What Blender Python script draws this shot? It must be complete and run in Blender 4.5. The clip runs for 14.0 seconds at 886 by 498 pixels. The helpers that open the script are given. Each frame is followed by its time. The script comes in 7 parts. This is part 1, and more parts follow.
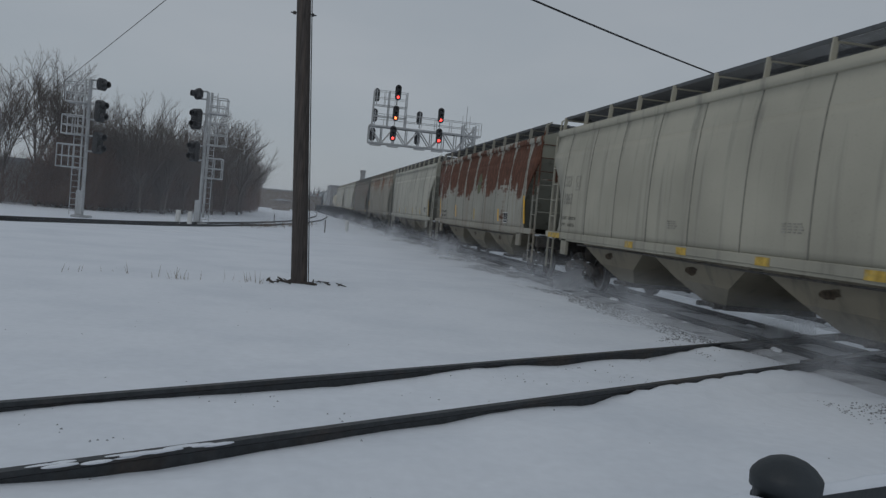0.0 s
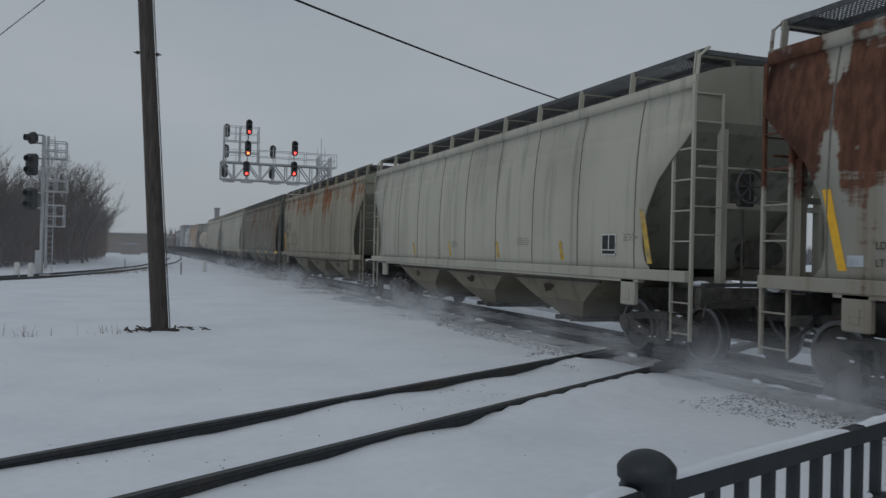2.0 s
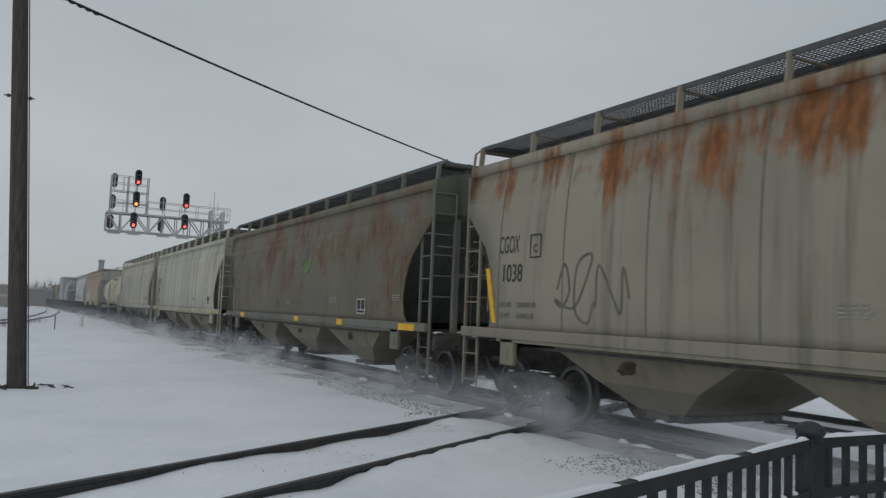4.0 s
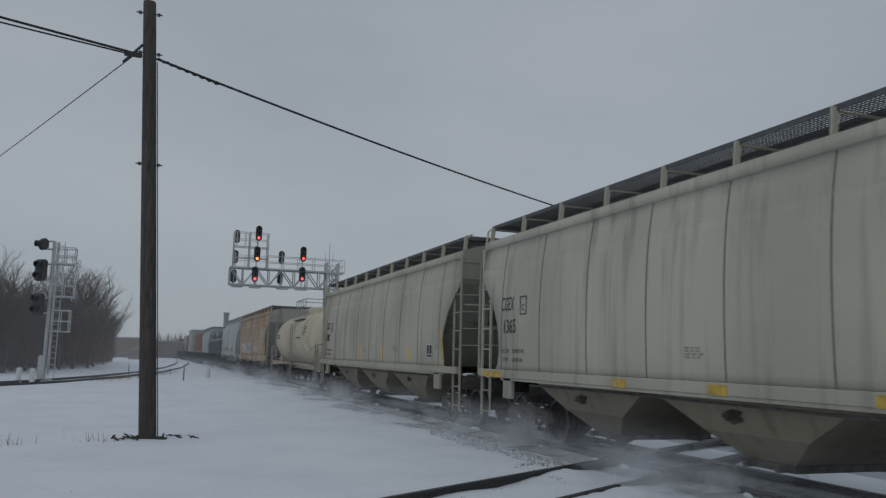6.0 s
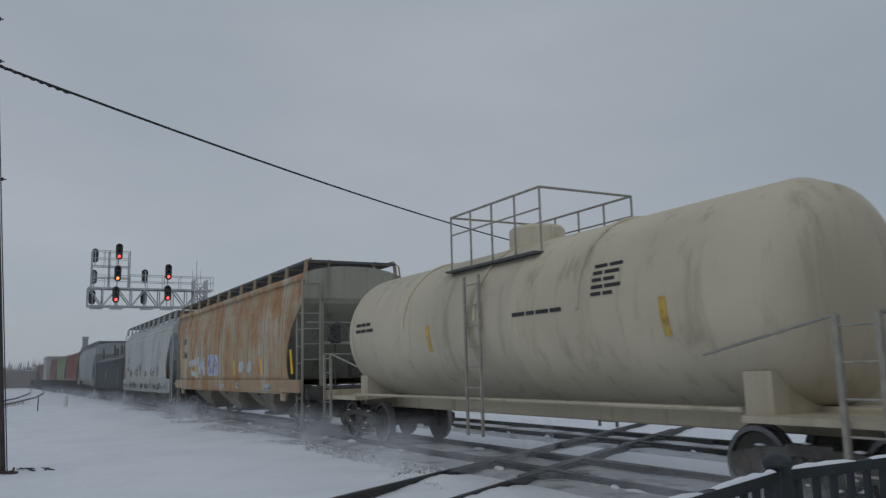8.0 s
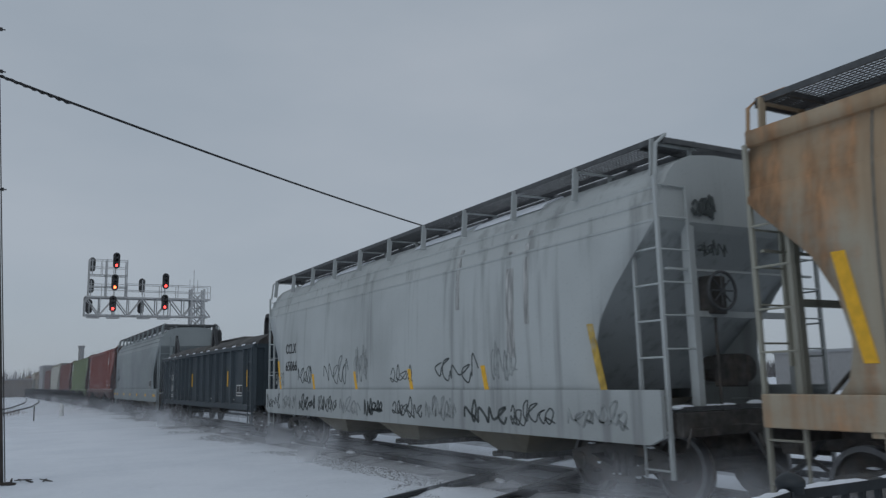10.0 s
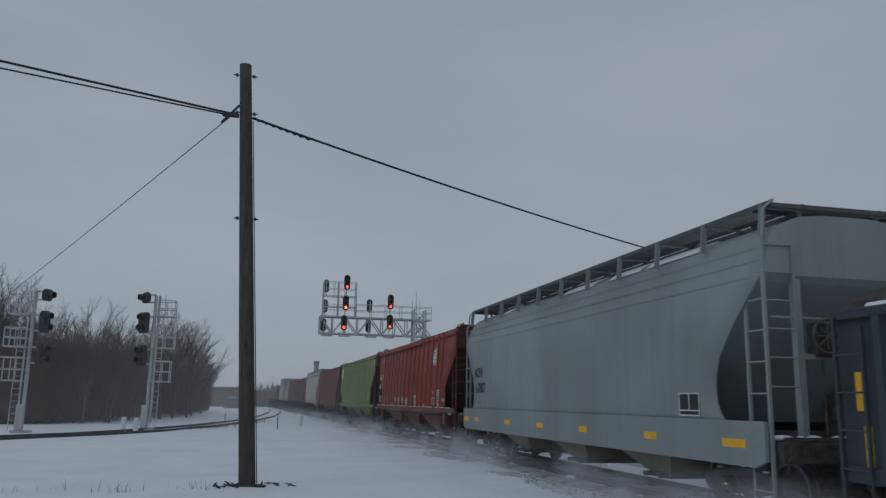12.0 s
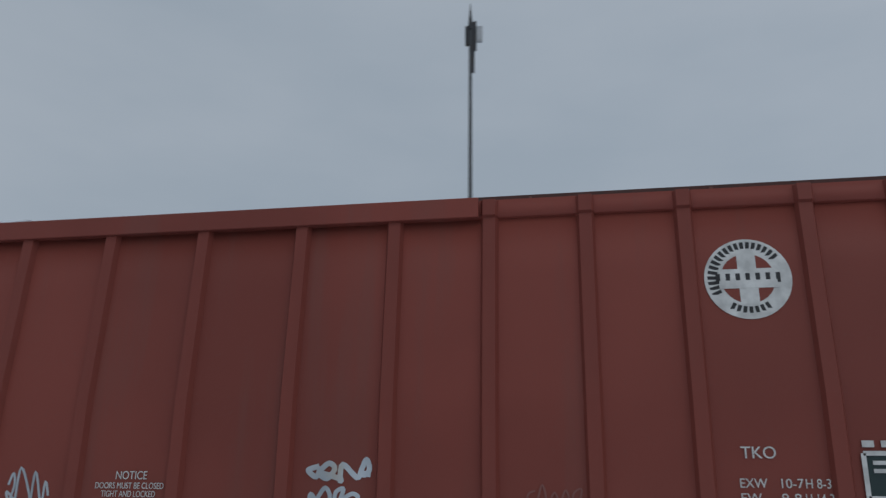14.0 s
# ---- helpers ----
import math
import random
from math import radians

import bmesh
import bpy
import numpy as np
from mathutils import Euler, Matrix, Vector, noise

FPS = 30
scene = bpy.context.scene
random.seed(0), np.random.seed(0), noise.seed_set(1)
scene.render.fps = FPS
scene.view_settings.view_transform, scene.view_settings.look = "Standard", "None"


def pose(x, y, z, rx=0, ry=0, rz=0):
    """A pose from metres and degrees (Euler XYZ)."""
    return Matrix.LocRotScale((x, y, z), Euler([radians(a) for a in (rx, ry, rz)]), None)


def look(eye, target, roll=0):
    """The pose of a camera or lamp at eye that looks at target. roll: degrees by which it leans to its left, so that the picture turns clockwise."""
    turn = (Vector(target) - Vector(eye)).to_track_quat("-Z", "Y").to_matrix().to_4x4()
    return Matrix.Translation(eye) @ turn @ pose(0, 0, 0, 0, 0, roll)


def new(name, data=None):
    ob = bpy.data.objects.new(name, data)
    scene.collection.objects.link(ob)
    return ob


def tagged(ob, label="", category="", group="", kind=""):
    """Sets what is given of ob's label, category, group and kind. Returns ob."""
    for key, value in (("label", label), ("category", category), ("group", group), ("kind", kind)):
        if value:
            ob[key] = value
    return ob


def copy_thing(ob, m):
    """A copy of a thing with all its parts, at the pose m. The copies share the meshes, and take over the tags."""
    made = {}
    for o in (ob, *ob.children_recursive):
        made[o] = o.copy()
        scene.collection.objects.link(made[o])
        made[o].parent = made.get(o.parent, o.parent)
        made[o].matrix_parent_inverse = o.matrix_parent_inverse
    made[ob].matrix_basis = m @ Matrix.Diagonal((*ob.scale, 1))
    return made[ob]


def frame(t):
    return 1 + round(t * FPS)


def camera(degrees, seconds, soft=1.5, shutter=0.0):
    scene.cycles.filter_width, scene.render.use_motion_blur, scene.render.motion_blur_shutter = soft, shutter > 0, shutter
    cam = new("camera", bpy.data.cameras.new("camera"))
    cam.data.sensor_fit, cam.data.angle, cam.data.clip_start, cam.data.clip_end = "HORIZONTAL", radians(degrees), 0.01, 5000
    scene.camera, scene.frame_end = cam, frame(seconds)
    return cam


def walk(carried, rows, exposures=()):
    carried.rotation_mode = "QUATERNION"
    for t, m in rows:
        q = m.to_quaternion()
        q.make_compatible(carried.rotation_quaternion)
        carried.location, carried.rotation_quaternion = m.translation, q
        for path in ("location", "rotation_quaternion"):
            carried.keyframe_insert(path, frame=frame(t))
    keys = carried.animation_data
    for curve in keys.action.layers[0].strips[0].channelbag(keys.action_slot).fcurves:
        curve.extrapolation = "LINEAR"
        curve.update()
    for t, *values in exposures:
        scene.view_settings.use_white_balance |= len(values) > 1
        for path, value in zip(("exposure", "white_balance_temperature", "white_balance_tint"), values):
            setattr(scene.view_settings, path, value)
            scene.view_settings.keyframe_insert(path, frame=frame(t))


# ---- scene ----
cam = camera(57.96, 14.0, soft=1.35, shutter=0.07)
PATH = [
    (0.0, pose(-0.154, 0.303, 1.757, 87.57, -5.18, -10.85)),
    (0.5, pose(-0.208, 0.176, 1.789, 85.59, -5.81, -8.21)),
    (1.0, pose(-0.205, 0.103, 1.799, 88.81, -3.30, -10.77)),
    (1.5, pose(-0.339, 0.172, 1.816, 94.13, -1.75, -13.46)),
    (2.0, pose(-0.259, 0.141, 1.794, 90.15, -1.30, -20.78)),
    (2.2, pose(-0.166, 0.060, 1.803, 90.29, -1.67, -24.84)),
    (4.3, pose(0.063, -0.011, 1.788, 94.75, -2.30, -28.64)),
    (4.5, pose(0.093, -0.029, 1.790, 94.49, -2.40, -29.02)),
    (5.0, pose(0.132, -0.073, 1.820, 94.21, -3.11, -25.12)),
    (5.5, pose(0.085, -0.070, 1.844, 95.79, -2.84, -19.69)),
    (6.0, pose(0.103, -0.068, 1.838, 97.63, -1.42, -19.98)),
    (6.5, pose(0.090, -0.081, 1.846, 97.39, -0.78, -18.72)),
    (7.0, pose(0.139, -0.058, 1.799, 97.63, 0.87, -21.31)),
    (7.2, pose(0.164, -0.063, 1.769, 97.44, 1.30, -25.66)),
    (9.3, pose(0.114, -0.049, 1.825, 99.00, 1.47, -29.59)),
    (9.5, pose(0.099, -0.045, 1.829, 99.04, 1.00, -29.18)),
    (10.0, pose(0.095, -0.039, 1.820, 99.19, 1.27, -28.93)),
    (10.5, pose(0.112, -0.045, 1.823, 100.35, 5.14, -28.44)),
    (11.0, pose(0.076, -0.047, 1.842, 100.70, 3.58, -18.72)),
    (11.5, pose(0.016, -0.080, 1.828, 100.91, 1.42, -15.08)),
    (12.0, pose(-0.009, -0.085, 1.831, 100.78, -0.96, -13.79)),
    (12.5, pose(-0.019, -0.055, 1.851, 101.22, -1.57, -12.48)),
    (13.0, pose(-0.025, -0.064, 1.829, 101.55, -1.22, -12.95)),
    (13.2, pose(-0.035, -0.061, 1.823, 101.88, -1.82, -18.39)),
    (13.4, pose(-0.025, -0.052, 1.835, 102.81, -2.23, -29.20)),
    (13.5, pose(0.010, -0.047, 1.842, 103.28, -2.30, -35.77)),
    (13.6, pose(0.120, -0.024, 1.851, 103.82, -2.22, -42.48)),
    (13.8, pose(0.317, 0.010, 1.862, 105.69, -1.60, -58.93)),
    (14.0, pose(0.515, 0.032, 1.871, 106.74, -0.61, -79.65)),
]
walk(cam, PATH, [(0.0, -0.93, 6500, 10), (1.5, -0.90, 6500, 10), (2.2, -0.82, 6600, 10), (4.3, -0.46, 6850, 10), (5.0, -0.42, 6850, 10), (5.6, -0.68, 6650, 10), (6.0, -0.84, 6500, 10), (6.5, -0.86, 6450, 10), (7.2, -0.82, 6500, 10), (9.4, -0.74, 6300, 10), (10.3, -0.75, 6250, 10), (11.1, -0.78, 6250, 10), (11.6, -0.92, 6250, 10), (12.5, -0.97, 6250, 10), (13.5, -0.93, 6250, 10), (14.0, -0.68, 6300, 10)])

# ---- world, sun, exposure ----
world = bpy.data.worlds.new("overcast_sky")
scene.world = world
world.use_nodes = True
wn, wl = world.node_tree.nodes, world.node_tree.links
wn.clear()
w_out = wn.new("ShaderNodeOutputWorld")
w_bg = wn.new("ShaderNodeBackground")
w_sky = wn.new("ShaderNodeTexSky")
w_sky.sky_type, w_sky.sun_disc = "NISHITA", False
w_sky.sun_elevation, w_sky.sun_rotation = radians(32), radians(150)
w_co = wn.new("ShaderNodeTexCoord")
w_map = wn.new("ShaderNodeMapping")
w_map.inputs["Scale"].default_value = (1.2, 1.2, 3.2)
w_noise = wn.new("ShaderNodeTexNoise")
w_noise.inputs["Scale"].default_value = 1.3
w_noise.inputs["Detail"].default_value = 5
w_noise.inputs["Roughness"].default_value = 0.5
w_ramp = wn.new("ShaderNodeValToRGB")
w_ramp.color_ramp.elements[0].position, w_ramp.color_ramp.elements[1].position = 0.33, 0.72
w_ramp.color_ramp.elements[0].color = (0.525, 0.605, 0.682, 1)
w_ramp.color_ramp.elements[1].color = (0.675, 0.735, 0.80, 1)
w_mul = wn.new("ShaderNodeVectorMath")
w_mul.operation = "SCALE"
w_mul.inputs["Scale"].default_value = 0.10
w_mix = wn.new("ShaderNodeMix")
w_mix.data_type = "RGBA"
w_mix.inputs["Factor"].default_value = 0.9
wl.new(w_co.outputs["Generated"], w_map.inputs["Vector"])
wl.new(w_map.outputs["Vector"], w_noise.inputs["Vector"])
wl.new(w_noise.outputs["Fac"], w_ramp.inputs["Fac"])
wl.new(w_sky.outputs["Color"], w_mul.inputs[0])
wl.new(w_mul.outputs["Vector"], w_mix.inputs["A"])
wl.new(w_ramp.outputs["Color"], w_mix.inputs["B"])
wl.new(w_mix.outputs["Result"], w_bg.inputs["Color"])
wl.new(w_bg.outputs["Background"], w_out.inputs["Surface"])

sun = new("sun", bpy.data.lights.new("sun", "SUN"))
sun.data.energy, sun.data.angle, sun.data.color = 0.60, radians(40), (1.0, 0.98, 0.95)
sun.matrix_world = look((-34, -26, 34), (0, 0, 0))

# ---- materials ----
def material(name, colour, rough=0.7, metal=0.0, grain=0.0, grain_scale=20.0, bump=0.0, bump_scale=40.0, second=None, second_scale=3.0, second_lo=0.5, second_hi=0.65, stretch=(1, 1, 1)):
    """A surface with fine grain, a second colour in patches, and relief."""
    m = bpy.data.materials.new(name)
    m.use_nodes = True
    n, l = m.node_tree.nodes, m.node_tree.links
    b = n["Principled BSDF"]
    b.inputs["Roughness"].default_value, b.inputs["Metallic"].default_value = rough, metal
    co = n.new("ShaderNodeTexCoord")
    mp = n.new("ShaderNodeMapping")
    mp.inputs["Scale"].default_value = stretch
    l.new(co.outputs["Object"], mp.inputs["Vector"])
    rgb = n.new("ShaderNodeRGB")
    rgb.outputs[0].default_value = (*colour, 1)
    now = rgb.outputs[0]
    if second:
        t = n.new("ShaderNodeTexNoise")
        t.inputs["Scale"].default_value, t.inputs["Detail"].default_value, t.inputs["Roughness"].default_value = second_scale, 6, 0.6
        l.new(mp.outputs["Vector"], t.inputs["Vector"])
        r = n.new("ShaderNodeMapRange")
        r.inputs["From Min"].default_value, r.inputs["From Max"].default_value = second_lo, second_hi
        l.new(t.outputs["Fac"], r.inputs["Value"])
        x = n.new("ShaderNodeMix")
        x.data_type = "RGBA"
        x.inputs["B"].default_value = (*second, 1)
        l.new(r.outputs["Result"], x.inputs["Factor"])
        l.new(now, x.inputs["A"])
        now = x.outputs["Result"]
    if grain:
        t = n.new("ShaderNodeTexNoise")
        t.inputs["Scale"].default_value, t.inputs["Detail"].default_value = grain_scale, 4
        l.new(mp.outputs["Vector"], t.inputs["Vector"])
        r = n.new("ShaderNodeMapRange")
        r.inputs["From Min"].default_value, r.inputs["From Max"].default_value = 0.3, 0.7
        r.inputs["To Min"].default_value, r.inputs["To Max"].default_value = 1 - grain, 1 + grain
        l.new(t.outputs["Fac"], r.inputs["Value"])
        x = n.new("ShaderNodeVectorMath")
        x.operation = "SCALE"
        l.new(now, x.inputs[0])
        l.new(r.outputs["Result"], x.inputs["Scale"])
        now = x.outputs["Vector"]
    l.new(now, b.inputs["Base Color"])
    if bump:
        t = n.new("ShaderNodeTexNoise")
        t.inputs["Scale"].default_value, t.inputs["Detail"].default_value = bump_scale, 5
        l.new(co.outputs["Object"], t.inputs["Vector"])
        k = n.new("ShaderNodeBump")
        k.inputs["Strength"].default_value, k.inputs["Distance"].default_value = bump, 0.02
        l.new(t.outputs["Fac"], k.inputs["Height"])
        l.new(k.outputs["Normal"], b.inputs["Normal"])
    return m


def car_paint(name, colour, rust=(0.16, 0.055, 0.025), rust_from=0.6, rust_soft=0.12, rust_lift=0.0, rust_mid=3.2, dirt=(0.10, 0.095, 0.08), dirt_amount=0.5, rough=0.62, seed=0.0, patchy=0.0, bands=0.0, jag=0.0, tint=None):
    """Weathered freight-car paint: blotches of rust that run down in streaks, grime streaks, and road dirt.
    rust_from: the noise level at which rust begins; rust_lift: how much more of it there is towards the height rust_mid."""
    m = bpy.data.materials.new(name)
    m.use_nodes = True
    n, l = m.node_tree.nodes, m.node_tree.links
    b = n["Principled BSDF"]
    b.inputs["Roughness"].default_value = rough
    b.inputs["Specular IOR Level"].default_value = 0.25
    co = n.new("ShaderNodeTexCoord")

    def noise_at(scale, stretch, detail=5.0, roughness=0.55, shift=0.0):
        mp = n.new("ShaderNodeMapping")
        mp.inputs["Scale"].default_value = stretch
        mp.inputs["Location"].default_value = (seed * 3.1 + shift, seed * 7.7 + shift, seed)
        l.new(co.outputs["Object"], mp.inputs["Vector"])
        t = n.new("ShaderNodeTexNoise")
        t.inputs["Scale"].default_value, t.inputs["Detail"].default_value, t.inputs["Roughness"].default_value = scale, detail, roughness
        l.new(mp.outputs["Vector"], t.inputs["Vector"])
        return t.outputs["Fac"]

    def calc(op, a, bb, c=None):
        k = n.new("ShaderNodeMath")
        k.operation = op
        for i, v in enumerate((a, bb) if c is None else (a, bb, c)):
            if isinstance(v, (int, float)):
                k.inputs[i].default_value = v
            else:
                l.new(v, k.inputs[i])
        return k.outputs[0]

    def ranged(v, lo, hi, a=0.0, c=1.0):
        r = n.new("ShaderNodeMapRange")
        r.interpolation_type = "SMOOTHSTEP"
        for key, val in (("From Min", lo), ("From Max", hi), ("To Min", a), ("To Max", c)):
            r.inputs[key].default_value = val
        l.new(v, r.inputs["Value"])
        return r.outputs["Result"]

    def mixed(fac, a, bb):
        x = n.new("ShaderNodeMix")
        x.data_type = "RGBA"
        l.new(fac, x.inputs["Factor"])
        for key, v in (("A", a), ("B", bb)):
            if isinstance(v, tuple):
                x.inputs[key].default_value = (*v, 1)
            else:
                l.new(v, x.inputs[key])
        return x.outputs["Result"]

    blotch = noise_at(0.75, (1, 1, 0.8), 6, 0.62)
    streak = noise_at(1.0, (3.2, 3.2, 0.16), 5, 0.6, 4.0)
    fine = noise_at(9.0, (1, 1, 0.35), 4, 0.6, 9.0)
    speck = noise_at(30.0, (1, 1, 1), 3, 0.6, 2.0)
    broad = noise_at(0.35, (1, 1, 1), 3, 0.5, 6.0)
    sep = n.new("ShaderNodeSeparateXYZ")
    l.new(co.outputs["Object"], sep.inputs["Vector"])
    height = sep.outputs["Z"]
    near = calc("SUBTRACT", 1.0, calc("MULTIPLY", calc("ABSOLUTE", calc("SUBTRACT", height, rust_mid), 0.0), 0.75))
    lift = calc("MULTIPLY", calc("MAXIMUM", near, 0.0), rust_lift)
    level = calc("ADD", calc("ADD", calc("MULTIPLY", blotch, 0.5 + patchy), calc("MULTIPLY", streak, 0.38 - patchy)), calc("MULTIPLY", fine, 0.12))
    level = calc("ADD", level, lift)
    if bands:
        # cleaner streaks run down beside the panel joints, 1.81 m apart
        turns = calc("FRACT", calc("MULTIPLY", calc("ADD", sep.outputs["Y"], 50 * 1.81 + 7.2), 1 / 1.81), 0.0)
        off_joint = calc("ABSOLUTE", calc("SUBTRACT", turns, 0.5), 0.0)
        uneven = calc("ADD", off_joint, calc("MULTIPLY", calc("SUBTRACT", streak, 0.5), 0.35))
        level = calc("SUBTRACT", level, calc("MULTIPLY", ranged(uneven, 0.36, 0.50), bands))
    if jag:
        level = calc("ADD", level, calc("MULTIPLY", calc("SUBTRACT", noise_at(1.0, (0.9, 0.9, 7.0), 3, 0.6, 12.0), 0.5), jag))
    mask = ranged(level, rust_from, rust_from + rust_soft)
    rust_tone = mixed(ranged(fine, 0.35, 0.7), rust, tuple(min(1, c * 1.9) for c in rust))
    faded = mixed(ranged(broad, 0.35, 0.68), colour, tuple(c * 0.80 for c in colour))
    if tint:
        faded = mixed(ranged(noise_at(0.42, (1, 1, 0.9), 3, 0.5, 15.0), 0.42, 0.62), faded, tint)
    grime = calc("MULTIPLY", ranged(streak, 0.50, 0.72), dirt_amount)
    low = ranged(calc("ADD", height, calc("MULTIPLY", blotch, 0.9)), 2.5, 1.4, 0.0, dirt_amount * 0.5)
    body = mixed(grime, faded, dirt)
    body = mixed(low, body, dirt)
    body = mixed(calc("MULTIPLY", ranged(speck, 0.58, 0.75), 0.25), body, dirt)
    full = mixed(mask, body, rust_tone)
    l.new(full, b.inputs["Base Color"])
    k = n.new("ShaderNodeBump")
    k.inputs["Strength"].default_value, k.inputs["Distance"].default_value = 0.35, 0.012
    l.new(calc("ADD", blotch, calc("MULTIPLY", fine, 0.3)), k.inputs["Height"])
    l.new(k.outputs["Normal"], b.inputs["Normal"])
    l.new(ranged(mask, 0, 1, rough, 0.88), b.inputs["Roughness"])
    return m


def glow(name, colour, strength):
    m = bpy.data.materials.new(name)
    m.use_nodes = True
    b = m.node_tree.nodes["Principled BSDF"]
    b.inputs["Base Color"].default_value = (*colour, 1)
    b.inputs["Emission Color"].default_value = (*colour, 1)
    b.inputs["Emission Strength"].default_value = strength
    return m


SNOW = material("snow", (0.80, 0.83, 0.88), 0.75, grain=0.03, grain_scale=9, bump=0.35, bump_scale=5, second=(0.72, 0.755, 0.81), second_scale=0.45, second_lo=0.42, second_hi=0.66)
STEEL_DARK = material("dark_steel", (0.05, 0.051, 0.055), 0.6, 0.3, 0.3, 12, 0.3, 30, (0.06, 0.045, 0.035), 2.5)
RAIL = material("rail_steel", (0.042, 0.046, 0.05), 0.5, 0.3, 0.25, 15, 0.2, 30, (0.055, 0.047, 0.042), 1.5)
RAIL_TOP = material("worn_rail_top", (0.16, 0.165, 0.175), 0.35, 0.9, 0.2, 20)
BALLAST = material("ballast", (0.19, 0.192, 0.20), 0.9, 0, 0.4, 14, 0.6, 20, (0.40, 0.415, 0.44), 5.0, 0.44, 0.60)
TIE = material("tie_wood", (0.05, 0.042, 0.036), 0.85, 0, 0.35, 12, 0.5, 20)
POLE_WOOD = material("pole_wood", (0.062, 0.053, 0.049), 0.88, 0, 0.45, 9, 0.8, 24, (0.085, 0.068, 0.058), 1.2, 0.48, 0.62, (6, 6, 0.25))
WIRE = material("cable_black", (0.012, 0.012, 0.013), 0.6)
ALU = material("galvanised_steel", (0.46, 0.47, 0.48), 0.5, 0.35, 0.12, 8, 0, 30, (0.33, 0.34, 0.345), 1.2)
BLACK = material("black_paint", (0.026, 0.027, 0.03), 0.5, 0, 0.2, 10)
FENCE = material("fence_paint", (0.022, 0.028, 0.033), 0.55, 0.0, 0.25, 9, 0.1, 60, (0.018, 0.021, 0.024), 2.0)
RED_LAMP = glow("red_lamp", (1.0, 0.05, 0.04), 9.0)
AMBER_LAMP = glow("orange_lamp", (1.0, 0.17, 0.05), 9.0)
LENS_OFF = material("dark_lens", (0.01, 0.01, 0.012), 0.15)
BARK = material("bark", (0.125, 0.105, 0.095), 0.9, 0, 0.3, 6)
BRUSH = material("brush", (0.140, 0.093, 0.076), 0.95, 0, 0.3, 0.6)
GRASS_DRY = material("dry_weed", (0.17, 0.12, 0.075), 0.9, 0, 0.2, 10)
FAR_WOOD = material("far_wood", (0.11, 0.105, 0.105), 0.95, 0, 0.25, 0.2)
TRUCK = material("truck_iron", (0.070, 0.066, 0.062), 0.75, 0.1, 0.4, 8, 0.4, 25, (0.095, 0.078, 0.064), 3.0, 0.5, 0.7)
WHEEL = material("wheel_iron", (0.055, 0.05, 0.047), 0.6, 0.3, 0.35, 10, 0.2, 25, (0.06, 0.042, 0.032), 3.0)
TREAD = material("wheel_tread", (0.17, 0.17, 0.175), 0.4, 0.8, 0.2, 12)
GRATING = material("running_board_steel", (0.10, 0.104, 0.108), 0.6, 0.4, 0.2, 10)
YELLOW = material("reflective_yellow", (0.80, 0.44, 0.02), 0.5, 0, 0.12, 12)
YELLOW_WORN = material("worn_yellow", (0.50, 0.33, 0.06), 0.7, 0, 0.3, 8, 0, 30, (0.36, 0.32, 0.22), 3.0)
INK = material("stencil_black", (0.03, 0.03, 0.032), 0.7, 0, 0.3, 9)
INK_WHITE = material("stencil_white", (0.62, 0.62, 0.60), 0.7, 0, 0.2, 9)
TAG_DARK = material("spray_dark", (0.055, 0.065, 0.065), 0.7, 0, 0.4, 6)
TAG_PALE = material("spray_pale", (0.47, 0.52, 0.56), 0.7, 0, 0.3, 4, 0, 30, (0.36, 0.34, 0.30), 2.0)
TAG_BLUE = material("spray_lilac", (0.40, 0.44, 0.56), 0.7, 0, 0.25, 4, 0, 30, (0.30, 0.33, 0.44), 2.2)
TAG_GREEN = material("logo_green", (0.10, 0.20, 0.055), 0.7, 0, 0.3, 4, 0, 30, (0.19, 0.17, 0.12), 1.6, 0.45, 0.6)
TAG_GREY = material("logo_grey", (0.13, 0.12, 0.10), 0.75, 0, 0.3, 4)
BRICK = material("far_building", (0.20, 0.17, 0.145), 0.9, 0, 0.15, 2)
SIDING = material("grey_siding", (0.27, 0.27, 0.27), 0.8, 0, 0.1, 3)
ROOF_GREY = material("far_roof", (0.30, 0.31, 0.32), 0.8)
PVC = material("white_marker", (0.62, 0.62, 0.61), 0.6, 0, 0.1, 8)


# ---- mesh helpers ----
def part(name, bm, mat, parent=None, label="", smooth=False):
    me = bpy.data.meshes.new(name)
    bmesh.ops.recalc_face_normals(bm, faces=bm.faces[:])
    if smooth:
        for fc in bm.faces:
            fc.smooth = True
    bm.to_mesh(me)
    bm.free()
    me.materials.append(mat)
    ob = new(name, me)
    ob.parent = parent
    if label:
        tagged(ob, label)
    return ob


def placed(name, me, parent, m, label=""):
    """One more object on a mesh that is already there."""
    ob = new(name, me)
    ob.parent = parent
    ob.matrix_basis = m
    if label:
        tagged(ob, label)
    return ob


def thing(name, label, category, m=None, group="", kind=""):
    ob = new(name)
    ob.empty_display_size = 0.2
    if m is not None:
        ob.matrix_basis = m
    return tagged(ob, label, category, group, kind)


def box(bm, a, b, chamfer=0.0):
    v = [bm.verts.new((x, y, z)) for x in (a[0], b[0]) for y in (a[1], b[1]) for z in (a[2], b[2])]
    fs = [bm.faces.new([v[i] for i in q]) for q in ((0, 1, 3, 2), (4, 6, 7, 5), (0, 4, 5, 1), (2, 3, 7, 6), (0, 2, 6, 4), (1, 5, 7, 3))]
    if chamfer:
        es = list({e for fc in fs for e in fc.edges})
        bmesh.ops.bevel(bm, geom=es, offset=chamfer, segments=1, affect="EDGES")
    return bm


